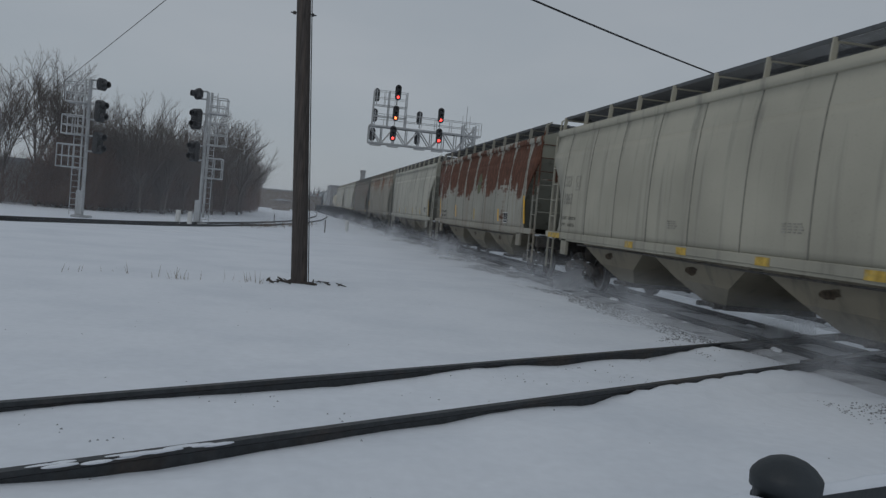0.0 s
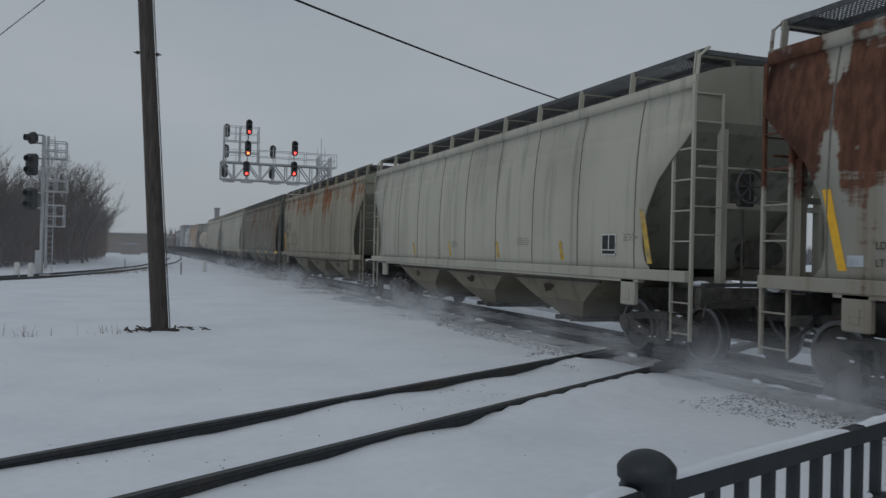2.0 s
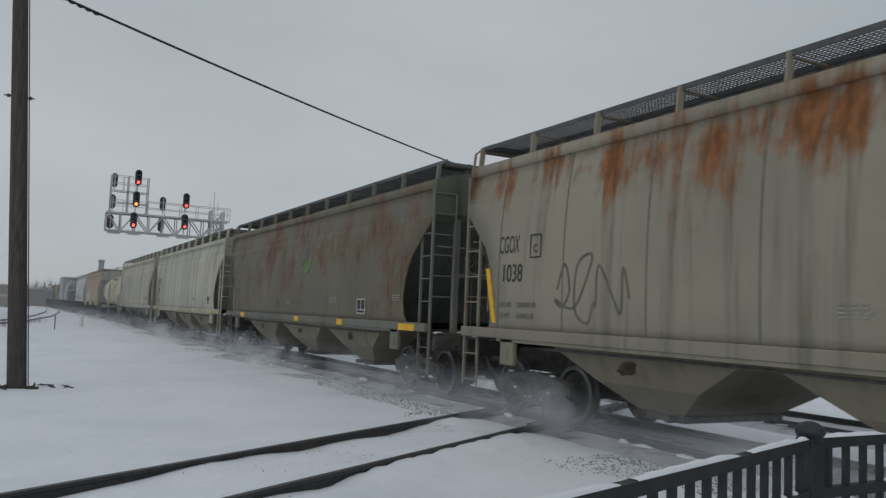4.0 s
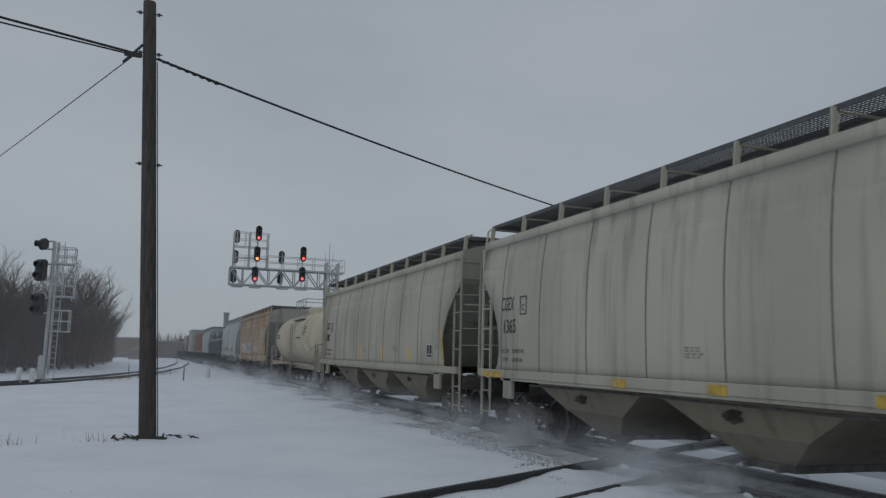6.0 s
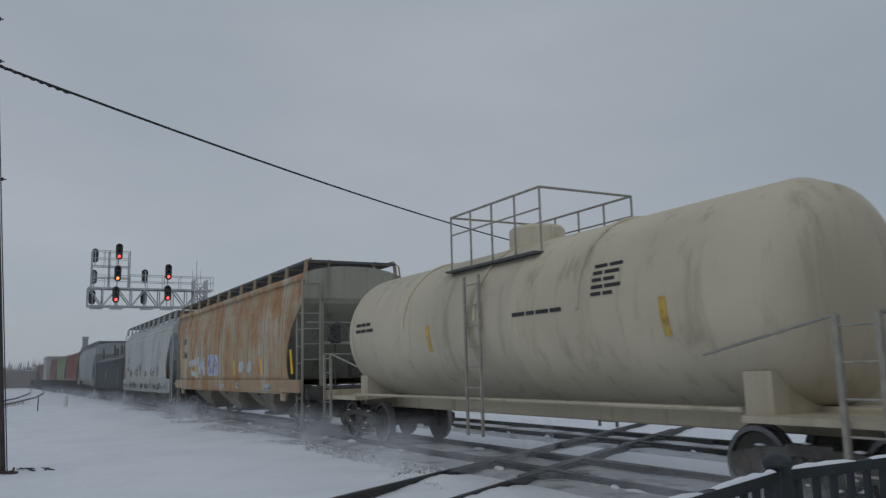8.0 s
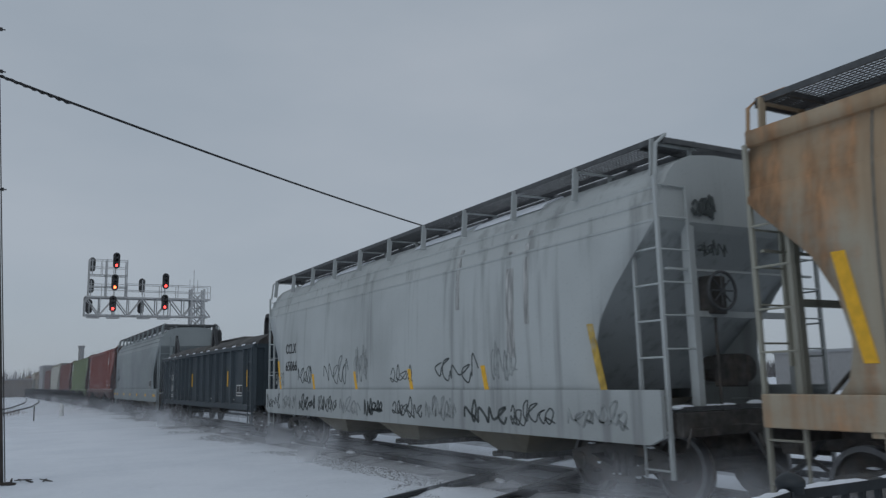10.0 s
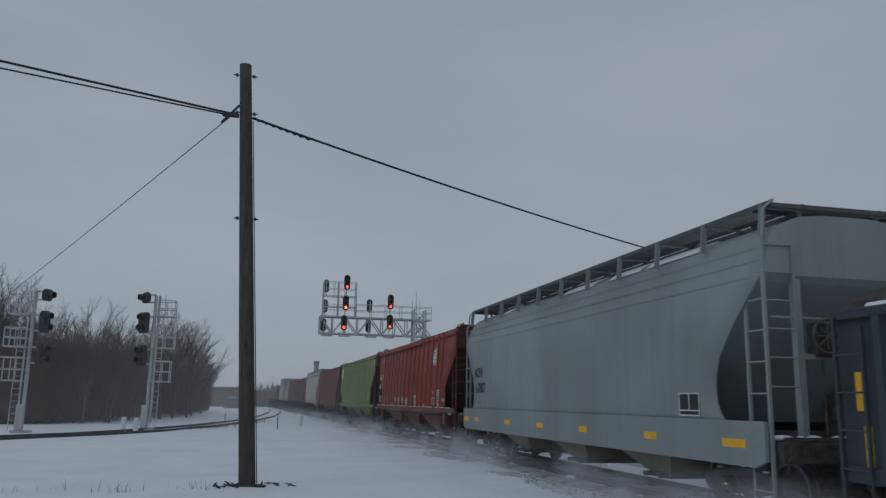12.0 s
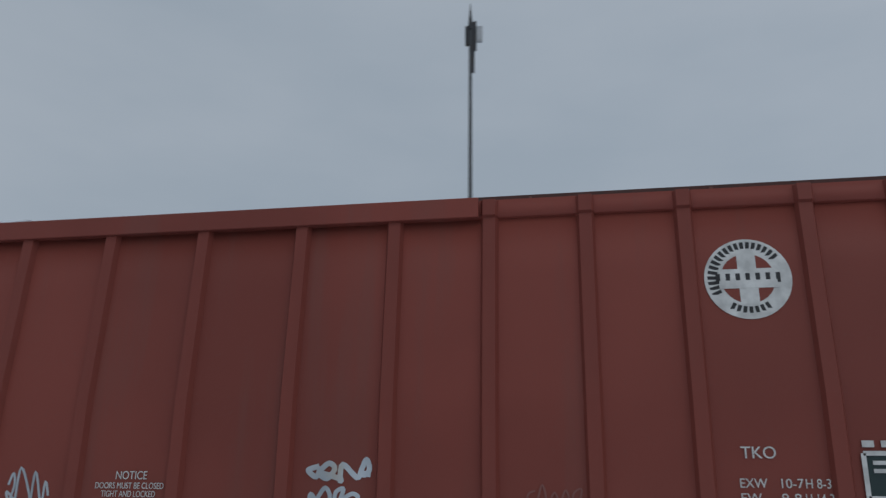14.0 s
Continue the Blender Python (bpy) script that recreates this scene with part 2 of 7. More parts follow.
def bar(bm, p, q, r=0.02, sides=6, r_end=None):
    """A round bar from p to q."""
    p, q = Vector(p), Vector(q)
    m = (q - p).to_track_quat("Z", "Y").to_matrix()
    rings = []
    for c, rad in ((p, r), (q, r if r_end is None else r_end)):
        rings.append([bm.verts.new(c + m @ Vector((rad * math.cos(2 * math.pi * k / sides), rad * math.sin(2 * math.pi * k / sides), 0))) for k in range(sides)])
    for k in range(sides):
        bm.faces.new((rings[0][k], rings[0][(k + 1) % sides], rings[1][(k + 1) % sides], rings[1][k]))
    bm.faces.new(rings[0][::-1])
    bm.faces.new(rings[1])
    return bm


def flat(bm, p, q, w, t, up=(0, 0, 1)):
    """A flat or angle bar of width w and thickness t from p to q."""
    p, q = Vector(p), Vector(q)
    d = (q - p).normalized()
    s = d.cross(Vector(up)).normalized() * (w / 2)
    n = s.cross(d).normalized() * (t / 2)
    v = [bm.verts.new(c + a * s + b * n) for c in (p, q) for a, b in ((-1, -1), (1, -1), (1, 1), (-1, 1))]
    for k in range(4):
        bm.faces.new((v[k], v[(k + 1) % 4], v[4 + (k + 1) % 4], v[4 + k]))
    bm.faces.new(v[3::-1])
    bm.faces.new(v[4:])
    return bm


def lathe(bm, profile, axis="Z", sides=24, centre=(0, 0, 0)):
    """A body of revolution: profile of (radius, height)."""
    c = Vector(centre)
    rings = []
    for r, h in profile:
        ring = []
        for k in range(sides):
            a = 2 * math.pi * k / sides
            u, w = r * math.cos(a), r * math.sin(a)
            ring.append(bm.verts.new(c + Vector({"X": (h, u, w), "Y": (u, h, w), "Z": (u, w, h)}[axis])))
        rings.append(ring)
    for a, b in zip(rings, rings[1:]):
        for k in range(sides):
            bm.faces.new((a[k], a[(k + 1) % sides], b[(k + 1) % sides], b[k]))
    bm.faces.new(rings[0][::-1])
    bm.faces.new(rings[-1])
    return bm


def tube(bm, pts, r, sides=6):
    """One continuous round tube along points."""
    pts = [Vector(p) for p in pts]
    rings = []
    for i, p in enumerate(pts):
        d = (pts[min(i + 1, len(pts) - 1)] - pts[max(i - 1, 0)]).normalized()
        m = d.to_track_quat("Z", "Y").to_matrix()
        rings.append([bm.verts.new(p + m @ Vector((r * math.cos(2 * math.pi * k / sides), r * math.sin(2 * math.pi * k / sides), 0))) for k in range(sides)])
    for a, b in zip(rings, rings[1:]):
        o = min(range(sides), key=lambda q: (b[q].co - a[0].co).length)
        for k in range(sides):
            bm.faces.new((a[k], a[(k + 1) % sides], b[(k + 1 + o) % sides], b[(k + o) % sides]))
    bm.faces.new(rings[0][::-1])
    bm.faces.new(rings[-1])
    return bm


def prism(bm, outline, lo, hi, axis="Y"):
    """A flat outline pushed along an axis: (a, b) are x, z along Y and y, z along X."""
    def at(a, b, h):
        return {"Y": (a, h, b), "X": (h, a, b), "Z": (a, b, h)}[axis]
    f = [bm.verts.new(at(a, b, lo)) for a, b in outline]
    g = [bm.verts.new(at(a, b, hi)) for a, b in outline]
    k = len(f)
    for i in range(k):
        bm.faces.new((f[i], f[(i + 1) % k], g[(i + 1) % k], g[i]))
    bm.faces.new(f[::-1])
    bm.faces.new(g)
    return bm


def quick_mesh(name, verts, faces, mat):
    me = bpy.data.meshes.new(name)
    me.from_pydata(verts, [], faces)
    me.materials.append(mat)
    return me


# ---- the train ----
TRACK_X, RAIL_Z, SPEED = 8.87, 0.12, 16.3
TRAIN = []      # (car, centre along the track at 0 s)
WHEELSETS = []  # (wheelset, its place along the truck)
shared = {}


def common(key, build):
    """A mesh that all cars share, built once."""
    if key not in shared:
        ob = build()
        shared[key] = ob.data
        bpy.data.objects.remove(ob)
    return shared[key]


def side_frame_mesh():
    bm = bmesh.new()
    for s in (-1, 1):
        # arched cast frame with a window on each side of the bolster
        prism(bm, [(s * 0.20, 0.30), (s * 0.20, 0.42), (s * 0.62, 0.56), (s * 1.08, 0.60), (s * 1.08, 0.44), (s * 0.72, 0.42)], -0.07, 0.07, "X")
        prism(bm, [(s * 0.20, 0.62), (s * 0.20, 0.72), (s * 0.60, 0.70), (s * 1.08, 0.60), (s * 0.70, 0.56)], -0.07, 0.07, "X")
        lathe(bm, [(0.10, -0.11), (0.13, -0.09), (0.13, 0.09), (0.08, 0.11)], "X", 12, (0, s * 0.89, 0.46))
    box(bm, (-0.08, -0.30, 0.22), (0.08, 0.30, 0.31))
    box(bm, (-0.07, -0.30, 0.62), (0.07, 0.30, 0.75))
    for y in (-0.15, 0.0, 0.15):
        lathe(bm, [(0.055, 0.31), (0.065, 0.36), (0.055, 0.41), (0.065, 0.46), (0.055, 0.51), (0.065, 0.56), (0.055, 0.62)], "Z", 8, (0, y, 0))
    return part("side_frame", bm, TRUCK)


def bolster_mesh():
    bm = bmesh.new()
    box(bm, (-1.0, -0.19, 0.45), (1.0, 0.19, 0.66), 0.02)
    box(bm, (-0.25, -0.25, 0.66), (0.25, 0.25, 0.82))
    box(bm, (-0.75, -0.62, 0.36), (0.75, -0.52, 0.46))
    box(bm, (-0.75, 0.52, 0.36), (0.75, 0.62, 0.46))
    return part("bolster", bm, TRUCK)


def wheelset_mesh():
    bm = bmesh.new()
    lathe(bm, [(0.07, -1.05), (0.085, -0.9), (0.08, 0), (0.085, 0.9), (0.07, 1.05)], "X", 12)
    for s in (-1, 1):
        lathe(bm, [(0.16, s * 0.62), (0.17, s * 0.70), (0.36, s * 0.715), (0.38, s * 0.68), (0.49, s * 0.675), (0.49, s * 0.705), (0.457, s * 0.72), (0.45, s * 0.815), (0.39, s * 0.82), (0.375, s * 0.765), (0.20, s * 0.755), (0.17, s * 0.84), (0.11, s * 0.85)], "X", 28)
        for k in range(6):
            a = k * math.pi / 3
            bar(bm, (s * 0.762, 0.24 * math.cos(a), 0.24 * math.sin(a)), (s * 0.768, 0.24 * math.cos(a), 0.24 * math.sin(a)), 0.03, 6)
    ob = part("wheelset", bm, WHEEL, smooth=False)
    ob.data.materials.append(TREAD)
    for pl in ob.data.polygons:
        c = pl.center
        if 0.71 < abs(c.x) < 0.825 and 0.41 < math.hypot(c.y, c.z) < 0.46:
            pl.material_index = 1
    return ob


def packed_snow_mesh():
    """Clods of snow caught on the side frame, its springs and the journal boxes."""
    bm = bmesh.new()
    rnd = random.Random(61)
    for y, z in ((-0.95, 0.60), (-0.6, 0.72), (-0.28, 0.31), (0.05, 0.32), (0.25, 0.31), (0.42, 0.45), (0.65, 0.71), (0.9, 0.61), (-0.5, 0.44), (0.02, 0.76)):
        bmesh.ops.create_icosphere(bm, subdivisions=1, radius=0.05, matrix=Matrix.Translation((rnd.uniform(-0.05, 0.02), y + rnd.uniform(-0.05, 0.05), z)) @ Matrix.Diagonal((1.0, rnd.uniform(0.9, 2.2), rnd.uniform(0.25, 0.6), 1)))
    return part("packed_snow", bm, SNOW, smooth=True)


def truck(car, y):
    """A two-axle truck: two side frames, a bolster, and two wheelsets that roll."""
    bm = bmesh.new()
    lathe(bm, [(0.20, 0.80), (0.22, 0.84), (0.20, 0.90)], "Z", 12)
    for s in (-1, 1):
        box(bm, (s * 0.6 - 0.08, -0.12, 0.66), (s * 0.6 + 0.08, 0.12, 0.72))
    tr = part("truck", bm, TRUCK, car)
    tr.matrix_basis = pose(0, y, 0)
    placed("bolster", common("bolster", bolster_mesh), tr, pose(0, 0, 0))
    for s in (-1, 1):
        placed("side_frame", common("side_frame", side_frame_mesh), tr, pose(s * 0.98, 0, 0))
        ws = placed("wheelset", common("wheelset", wheelset_mesh), tr, pose(0, s * 0.89, 0.457))
        WHEELSETS.append((ws, s * 0.89))
    tagged(placed("packed_snow", common("packed_snow", packed_snow_mesh), tr, pose(-0.99, 0, 0)), "clods of snow caught on the truck", kind="stuff")
    return tr


def coupler_mesh():
    bm = bmesh.new()
    box(bm, (-0.09, -0.75, 0.74), (0.09, 0.05, 0.94), 0.02)
    prism(bm, [(-0.16, 0.0), (-0.20, 0.22), (-0.02, 0.34), (0.06, 0.20), (0.17, 0.28), (0.19, 0.05), (0.1, -0.05)], 0.69, 0.99, "Z")
    bar(bm, (-0.9, -0.35, 0.92), (0.0, -0.05, 1.02), 0.018)
    bar(bm, (-0.25, -0.3, 0.72), (-0.3, 0.1, 0.45), 0.025)
    bar(bm, (-0.3, 0.1, 0.45), (-0.22, 0.32, 0.52), 0.025)
    return part("coupler", bm, TRUCK)


def bracket_mesh(paint, low=False):
    bm = bmesh.new()
    if low:
        flat(bm, (-1.12, 0, 4.36), (-1.04, 0, 4.56), 0.10, 0.03, (0, 1, 0))
        flat(bm, (-1.04, 0, 4.54), (-0.45, 0, 4.54), 0.06, 0.02)
        return part("bracket", bm, paint)
    flat(bm, (-1.40, 0, 4.26), (-1.355, 0, 4.76), 0.10, 0.03, (0, 1, 0))
    flat(bm, (-1.30, 0, 4.70), (-0.62, 0, 4.70), 0.06, 0.02)
    flat(bm, (-0.70, 0, 4.42), (-0.70, 0, 4.70), 0.06, 0.03, (0, 1, 0))
    return part("bracket", bm, paint)


def running_board_mesh(length, steel, low=False):
    bm = bmesh.new()
    h = length / 2
    if low:
        for x in (-1.06, -0.46):
            box(bm, (x - 0.012, -h, 4.545), (x + 0.012, h, 4.60))
        n = int(length / 0.10)
        for i in range(n + 1):
            y = -h + length * i / n
            box(bm, (-1.06, y - 0.0497, 4.56), (-0.46, y + 0.0497, 4.585))
        return part("running_board", bm, steel)
    for x in (-1.33, -0.70):
        box(bm, (x - 0.012, -h, 4.71), (x + 0.012, h, 4.785))
    # open steel mesh: thin strips along and across
    for i in range(9):
        x = -1.27 + 0.0635 * i
        box(bm, (x - 0.006, -h, 4.758), (x + 0.006, h, 4.768))
    n = int(length / 0.065)
    for i in range(n + 1):
        y = -h + length * i / n
        box(bm, (-1.33, y - 0.008, 4.757), (-0.70, y + 0.008, 4.767))
    return part("running_board", bm, steel)


def lettering(car, words, y, z, size, x, mat=None, lean=0.0, name="lettering", width=None):
    """Words on the near side, with the built-in font; y, z: the left foot of the line."""
    cu = bpy.data.curves.new("words", "FONT")
    cu.body, cu.size, cu.extrude = words, size, 0.0015
    ob = new("words", cu)
    bpy.context.view_layer.update()
    me = bpy.data.meshes.new_from_object(ob.evaluated_get(bpy.context.evaluated_depsgraph_get()))
    wide = ob.dimensions.x
    bpy.data.objects.remove(ob)
    me.materials.append(mat or INK)
    got = placed(name, me, car, Matrix.Translation((x, y, z)) @ Matrix(((0, 0, -1, 0), (-1, 0, 0, 0), (0, 1, 0, 0), (0, 0, 0, 1))) @ pose(0, 0, 0, lean))
    if width:
        got.scale = (width / max(wide, 0.01), 1, 1)
    return got


def patch(car, name, outline, x, mat, label="", lean=0.0):
    """A painted shape on the near side: outline of (y, z), x(z) its depth."""
    bm = bmesh.new()
    f = [bm.verts.new((x(z) - 0.005, y, z)) for y, z in outline]
    g = [bm.verts.new((x(z) + 0.004, y, z)) for y, z in outline]
    bm.faces.new(f)
    bm.faces.new(g[::-1])
    k = len(f)
    for i in range(k):
        bm.faces.new((f[i], g[i], g[(i + 1) % k], f[(i + 1) % k]))
    return part(name, bm, mat, car, label)


def stripe(car, y, z0, z1, w, x, mat, slant=0.0, name="reflective_stripe"):
    """An upright stripe that follows the curve of the side."""
    bm = bmesh.new()
    rows = []
    for i in range(7):
        z = z0 + (z1 - z0) * i / 6
        yy = y + slant * (z - z0)
        rows.append([bm.verts.new((x(z) - 0.006, yy - w / 2, z)), bm.verts.new((x(z) - 0.006, yy + w / 2, z)), bm.verts.new((x(z) + 0.01, yy + w / 2, z)), bm.verts.new((x(z) + 0.01, yy - w / 2, z))])
    for a, b in zip(rows, rows[1:]):
        for k in range(4):
            bm.faces.new((a[k], a[(k + 1) % 4], b[(k + 1) % 4], b[k]))
    bm.faces.new(rows[0])
    bm.faces.new(rows[-1])
    return part(name, bm, mat, car)


def scribble(car, y, z, w, h, x, mat, seed, loops=5, thick=0.035, name="graffiti"):
    """A sprayed tag that nobody can read: one looping line."""
    rnd = random.Random(seed)
    pts = []
    c = y
    for i in range(loops):
        k = w / loops * rnd.uniform(0.6, 1.4)
        top, foot = z + h * rnd.uniform(0.55, 1.0), z + h * rnd.uniform(0, 0.3)
        kind = rnd.random()
        if kind < 0.35:
            pts += [(c, foot), (c - k * 0.1, top), (c - k * rnd.uniform(0.5, 0.9), foot + h * 0.1)]
        elif kind < 0.7:
            pts += [(c - k * 0.8, top), (c - k * 0.1, top - h * 0.1), (c, foot + h * 0.2), (c - k * 0.6, foot), (c - k * 0.9, foot + h * 0.3)]
        else:
            pts += [(c, z + h * 0.5), (c - k * 0.4, top), (c - k * 0.7, z + h * 0.5), (c - k * 0.3, foot), (c + k * 0.1, z + h * 0.35), (c - k, foot)]
        c -= k
    # rounded through the points
    fine = []
    for i in range(len(pts) - 1):
        p0, p1, p2, p3 = pts[max(i - 1, 0)], pts[i], pts[i + 1], pts[min(i + 2, len(pts) - 1)]
        for k in range(5):
            t = k / 5
            fine.append(tuple(0.5 * (2 * b + (c - a) * t + (2 * a - 5 * b + 4 * c - d) * t * t + (3 * b - a - 3 * c + d) * t ** 3) for a, b, c, d in zip(p0, p1, p2, p3)))
    bm = bmesh.new()
    rows = []
    for i, (a, b) in enumerate(fine):
        u, v = fine[max(i - 1, 0)], fine[min(i + 1, len(fine) - 1)]
        dy, dz = v[0] - u[0], v[1] - u[1]
        ln = max(1e-4, math.hypot(dy, dz))
        ny, nz = -dz / ln * thick / 2, dy / ln * thick / 2
        rows.append([bm.verts.new((x(b) - 0.006, a - ny, b - nz)), bm.verts.new((x(b) - 0.006, a + ny, b + nz)), bm.verts.new((x(b) + 0.006, a + ny, b + nz)), bm.verts.new((x(b) + 0.006, a - ny, b - nz))])
    for p, q in zip(rows, rows[1:]):
        for k in range(4):
            bm.faces.new((p[k], p[(k + 1) % 4], q[(k + 1) % 4], q[k]))
    bm.faces.new(rows[0])
    bm.faces.new(rows[-1])
    return part(name, bm, mat, car)


def ladder(car, paint, x, y, s, low, tall, short):
    """A corner ladder: a tall stile at the end, a short one inboard, and rungs."""
    bm = bmesh.new()
    flat(bm, (x, y, low), (x, y, tall), 0.05, 0.045, (1, 0, 0))
    yi = y - s * 0.46
    flat(bm, (x, yi, low + 0.4), (x, yi, short), 0.045, 0.045, (1, 0, 0))
    z = low + 0.1
    while z < short:
        bar(bm, (x - 0.02, y, z), (x - 0.02, yi, z), 0.014)
        z += 0.46
    bar(bm, (x, yi, low + 0.5), (x, yi, low), 0.02)
    return part("ladder", bm, paint, car)


def end_gear(car, paint, L, He, deep=False):
    """What stands at both ends of a covered hopper: sill, platform, posts, ladders, coupler, brake gear."""
    for s in (-1, 1):
        bm = bmesh.new()
        box(bm, (-1.45, s * (L / 2 - 0.72), 0.92), (1.45, s * (L / 2 - 0.58), 1.22), 0.01)
        box(bm, (-0.35, s * (L / 2 - 0.75), 0.70), (0.35, s * (L / 2 - 4.4), 1.10))
        part("end_sill", bm, TRUCK, car)
        bm = bmesh.new()
        box(bm, (-1.35, s * (L / 2 - 0.95), 1.235), (1.35, s * (L / 2 - 0.60), 1.265))
        for i in range(9):
            y = L / 2 - 0.92 + i * 0.038
            box(bm, (-1.35, s * y - 0.006, 1.265), (1.35, s * y + 0.006, 1.285))
        tagged(part("end_platform", bm, GRATING, car), kind="stuff")
        for x in (-0.95, 0.95):
            bm = bmesh.new()
            flat(bm, (x, s * (He - 0.05), 1.2), (x, s * (He - 0.05), 3.6), 0.13, 0.10, (1, 0, 0))
            part("end_post", bm, paint, car)
        bm = bmesh.new()
        flat(bm, (-0.95, s * (He - 0.05), 2.45), (0.95, s * (He - 0.05), 2.45), 0.10, 0.08)
        flat(bm, (-1.4, s * (He - 0.02), 3.02), (1.4, s * (He - 0.02), 3.02), 0.05, 0.03)
        part("cross_brace", bm, paint, car)
        for x in (-1.52, 1.52):
            ladder(car, paint, x, s * He, s, 0.42, 4.22, 3.35)
        for t in (-1, 1):
            # rungs across the end, beside the corner ladder
            bm = bmesh.new()
            flat(bm, (t * 1.02, s * (He + 0.03), 1.75), (t * 1.02, s * (He + 0.03), 4.12), 0.035, 0.035, (1, 0, 0))
            for k in range(6):
                bar(bm, (t * 1.52, s * (He + 0.02), 2.0 + 0.42 * k), (t * 1.02, s * (He + 0.03), 2.0 + 0.42 * k), 0.013)
            part("end_ladder", bm, paint, car)
        # air hose and uncoupling lever
        bm = bmesh.new()
        tube(bm, [(-0.32, s * (L / 2 - 0.55), 0.95), (-0.36, s * (L / 2 - 0.25), 0.62), (-0.30, s * (L / 2 + 0.02), 0.42), (-0.22, s * (L / 2 + 0.10), 0.50)], 0.028)
        part("air_hose", bm, BLACK, car)
        bm = bmesh.new()
        tube(bm, [(-1.42, s * (L / 2 - 0.56), 0.80), (-1.40, s * (L / 2 - 0.50), 1.02), (-0.6, s * (L / 2 - 0.42), 1.06), (-0.1, s * (L / 2 - 0.1), 1.02)], 0.016)
        part("uncoupling_lever", bm, TRUCK, car)
        # snow on the end platform
        bm = bmesh.new()
        rnd = random.Random(len(TRAIN) * 2 + s)
        for k in range(6):
            bmesh.ops.create_icosphere(bm, subdivisions=2, radius=0.12, matrix=Matrix.Translation((-1.25 + 0.45 * k + rnd.uniform(-0.1, 0.1), s * (L / 2 - 0.78), 1.275)) @ Matrix.Diagonal((rnd.uniform(0.8, 2.0), rnd.uniform(0.5, 1.0), rnd.uniform(0.2, 0.5), 1)))
        tagged(part("snow_lump", bm, SNOW, car, "lumps of snow on the end platform", True), kind="stuff")
        placed("coupler", common("coupler", coupler_mesh), car, pose(0, s * (L / 2 - 0.02), 0, 0, 0, 0 if s > 0 else 180))
    bm = bmesh.new()
    tube(bm, [(-0.55 + 0.25 * math.cos(k * math.pi / 12), -(He + 0.10), 2.75 + 0.25 * math.sin(k * math.pi / 12)) for k in range(25)], 0.022)
    for k in range(4):
        a = k * math.pi / 4
        bar(bm, (-0.55 - 0.2 * math.cos(a), -(He + 0.1), 2.75 - 0.2 * math.sin(a)), (-0.55 + 0.2 * math.cos(a), -(He + 0.1), 2.75 + 0.2 * math.sin(a)), 0.012)
    part("brake_wheel", bm, GRATING, car)
    bm = bmesh.new()
    box(bm, (-0.72, -(He + 0.06), 2.45), (-0.42, -(He - 0.16), 2.95), 0.02)
    bar(bm, (-0.55, -(He - 0.05), 2.45), (-0.55, -(He - 0.05), 1.2), 0.02)
    part("brake_gear", bm, TRUCK, car)
    bm = bmesh.new()
    bar(bm, (0.45, -(He - 0.45), 1.75), (0.45, -(He - 1.15), 1.75), 0.19, 16)
    part("brake_cylinder", bm, TRUCK, car)
    bm = bmesh.new()
    box(bm, (0.1, -(He - 0.35), 1.5), (0.35, -(He - 0.75), 1.95), 0.02)
    part("brake_valve", bm, TRUCK, car)
    bm = bmesh.new()
    box(bm, (-0.55, He - 0.9, 1.35), (0.5, He - 0.35, 1.85), 0.08)
    bar(bm, (-0.9, He - 0.2, 1.3), (-0.2, He - 0.8, 2.3), 0.025)
    part("air_reservoir", bm, TRUCK, car)


def hopper_bay(car, paint, y, top, w_top, z_top, z_low=0.36, span=None):
    """A hopper: a funnel with flat sloping sheets, a rim, and its outlet gate."""
    bm = bmesh.new()
    a = [bm.verts.new((x, y + q, z_top)) for x, q in ((-w_top, -top), (w_top, -top), (w_top, top), (-w_top, top))]
    m = [bm.verts.new((x, y + q, 0.78)) for x, q in ((-1.24, -0.98), (1.24, -0.98), (1.24, 0.98), (-1.24, 0.98))]
    b = [bm.verts.new((x, y + q, z_low + 0.06)) for x, q in ((-0.92, -0.40), (0.92, -0.40), (0.92, 0.40), (-0.92, 0.40))]
    for u, v in ((a, m), (m, b)):
        for k in range(4):
            bm.faces.new((u[k], u[(k + 1) % 4], v[(k + 1) % 4], v[k]))
    bm.faces.new(a[::-1])
    bm.faces.new(b)
    hop = part("hopper", bm, paint, car)
    bm = bmesh.new()
    box(bm, (-0.96, y - 0.45, z_low - 0.02), (0.96, y + 0.45, z_low + 0.08), 0.01)
    bar(bm, (-1.12, y - 0.3, z_low + 0.03), (-0.94, y - 0.3, z_low + 0.03), 0.05, 8)
    bar(bm, (-1.12, y + 0.3, z_low + 0.03), (-0.94, y + 0.3, z_low + 0.03), 0.05, 8)
    part("outlet_gate", bm, TRUCK, hop)
    # the dark of an opening, painted as a flat patch on the side sheet
    bm = bmesh.new()
    edge_rnd = random.Random(int(abs(y) * 50) + len(TRAIN))
    ring = []
    for k in range(14):
        r = edge_rnd.uniform(0.6, 1.15)
        z = 1.0 + 0.10 * r * math.sin(k * 0.4488)
        ring.append(bm.verts.new((-1.24 - 0.423 * (z - 0.78) - 0.006, y + 0.25 + 0.24 * r * math.cos(k * 0.4488) - 0.9 * (z - 1.0), z)))
    bm.faces.new(ring)
    bmesh.ops.solidify(bm, geom=bm.faces[:], thickness=0.006)
    part("opening_patch", bm, OPENING, hop, "uneven dark patch painted in for an opening")
    return hop


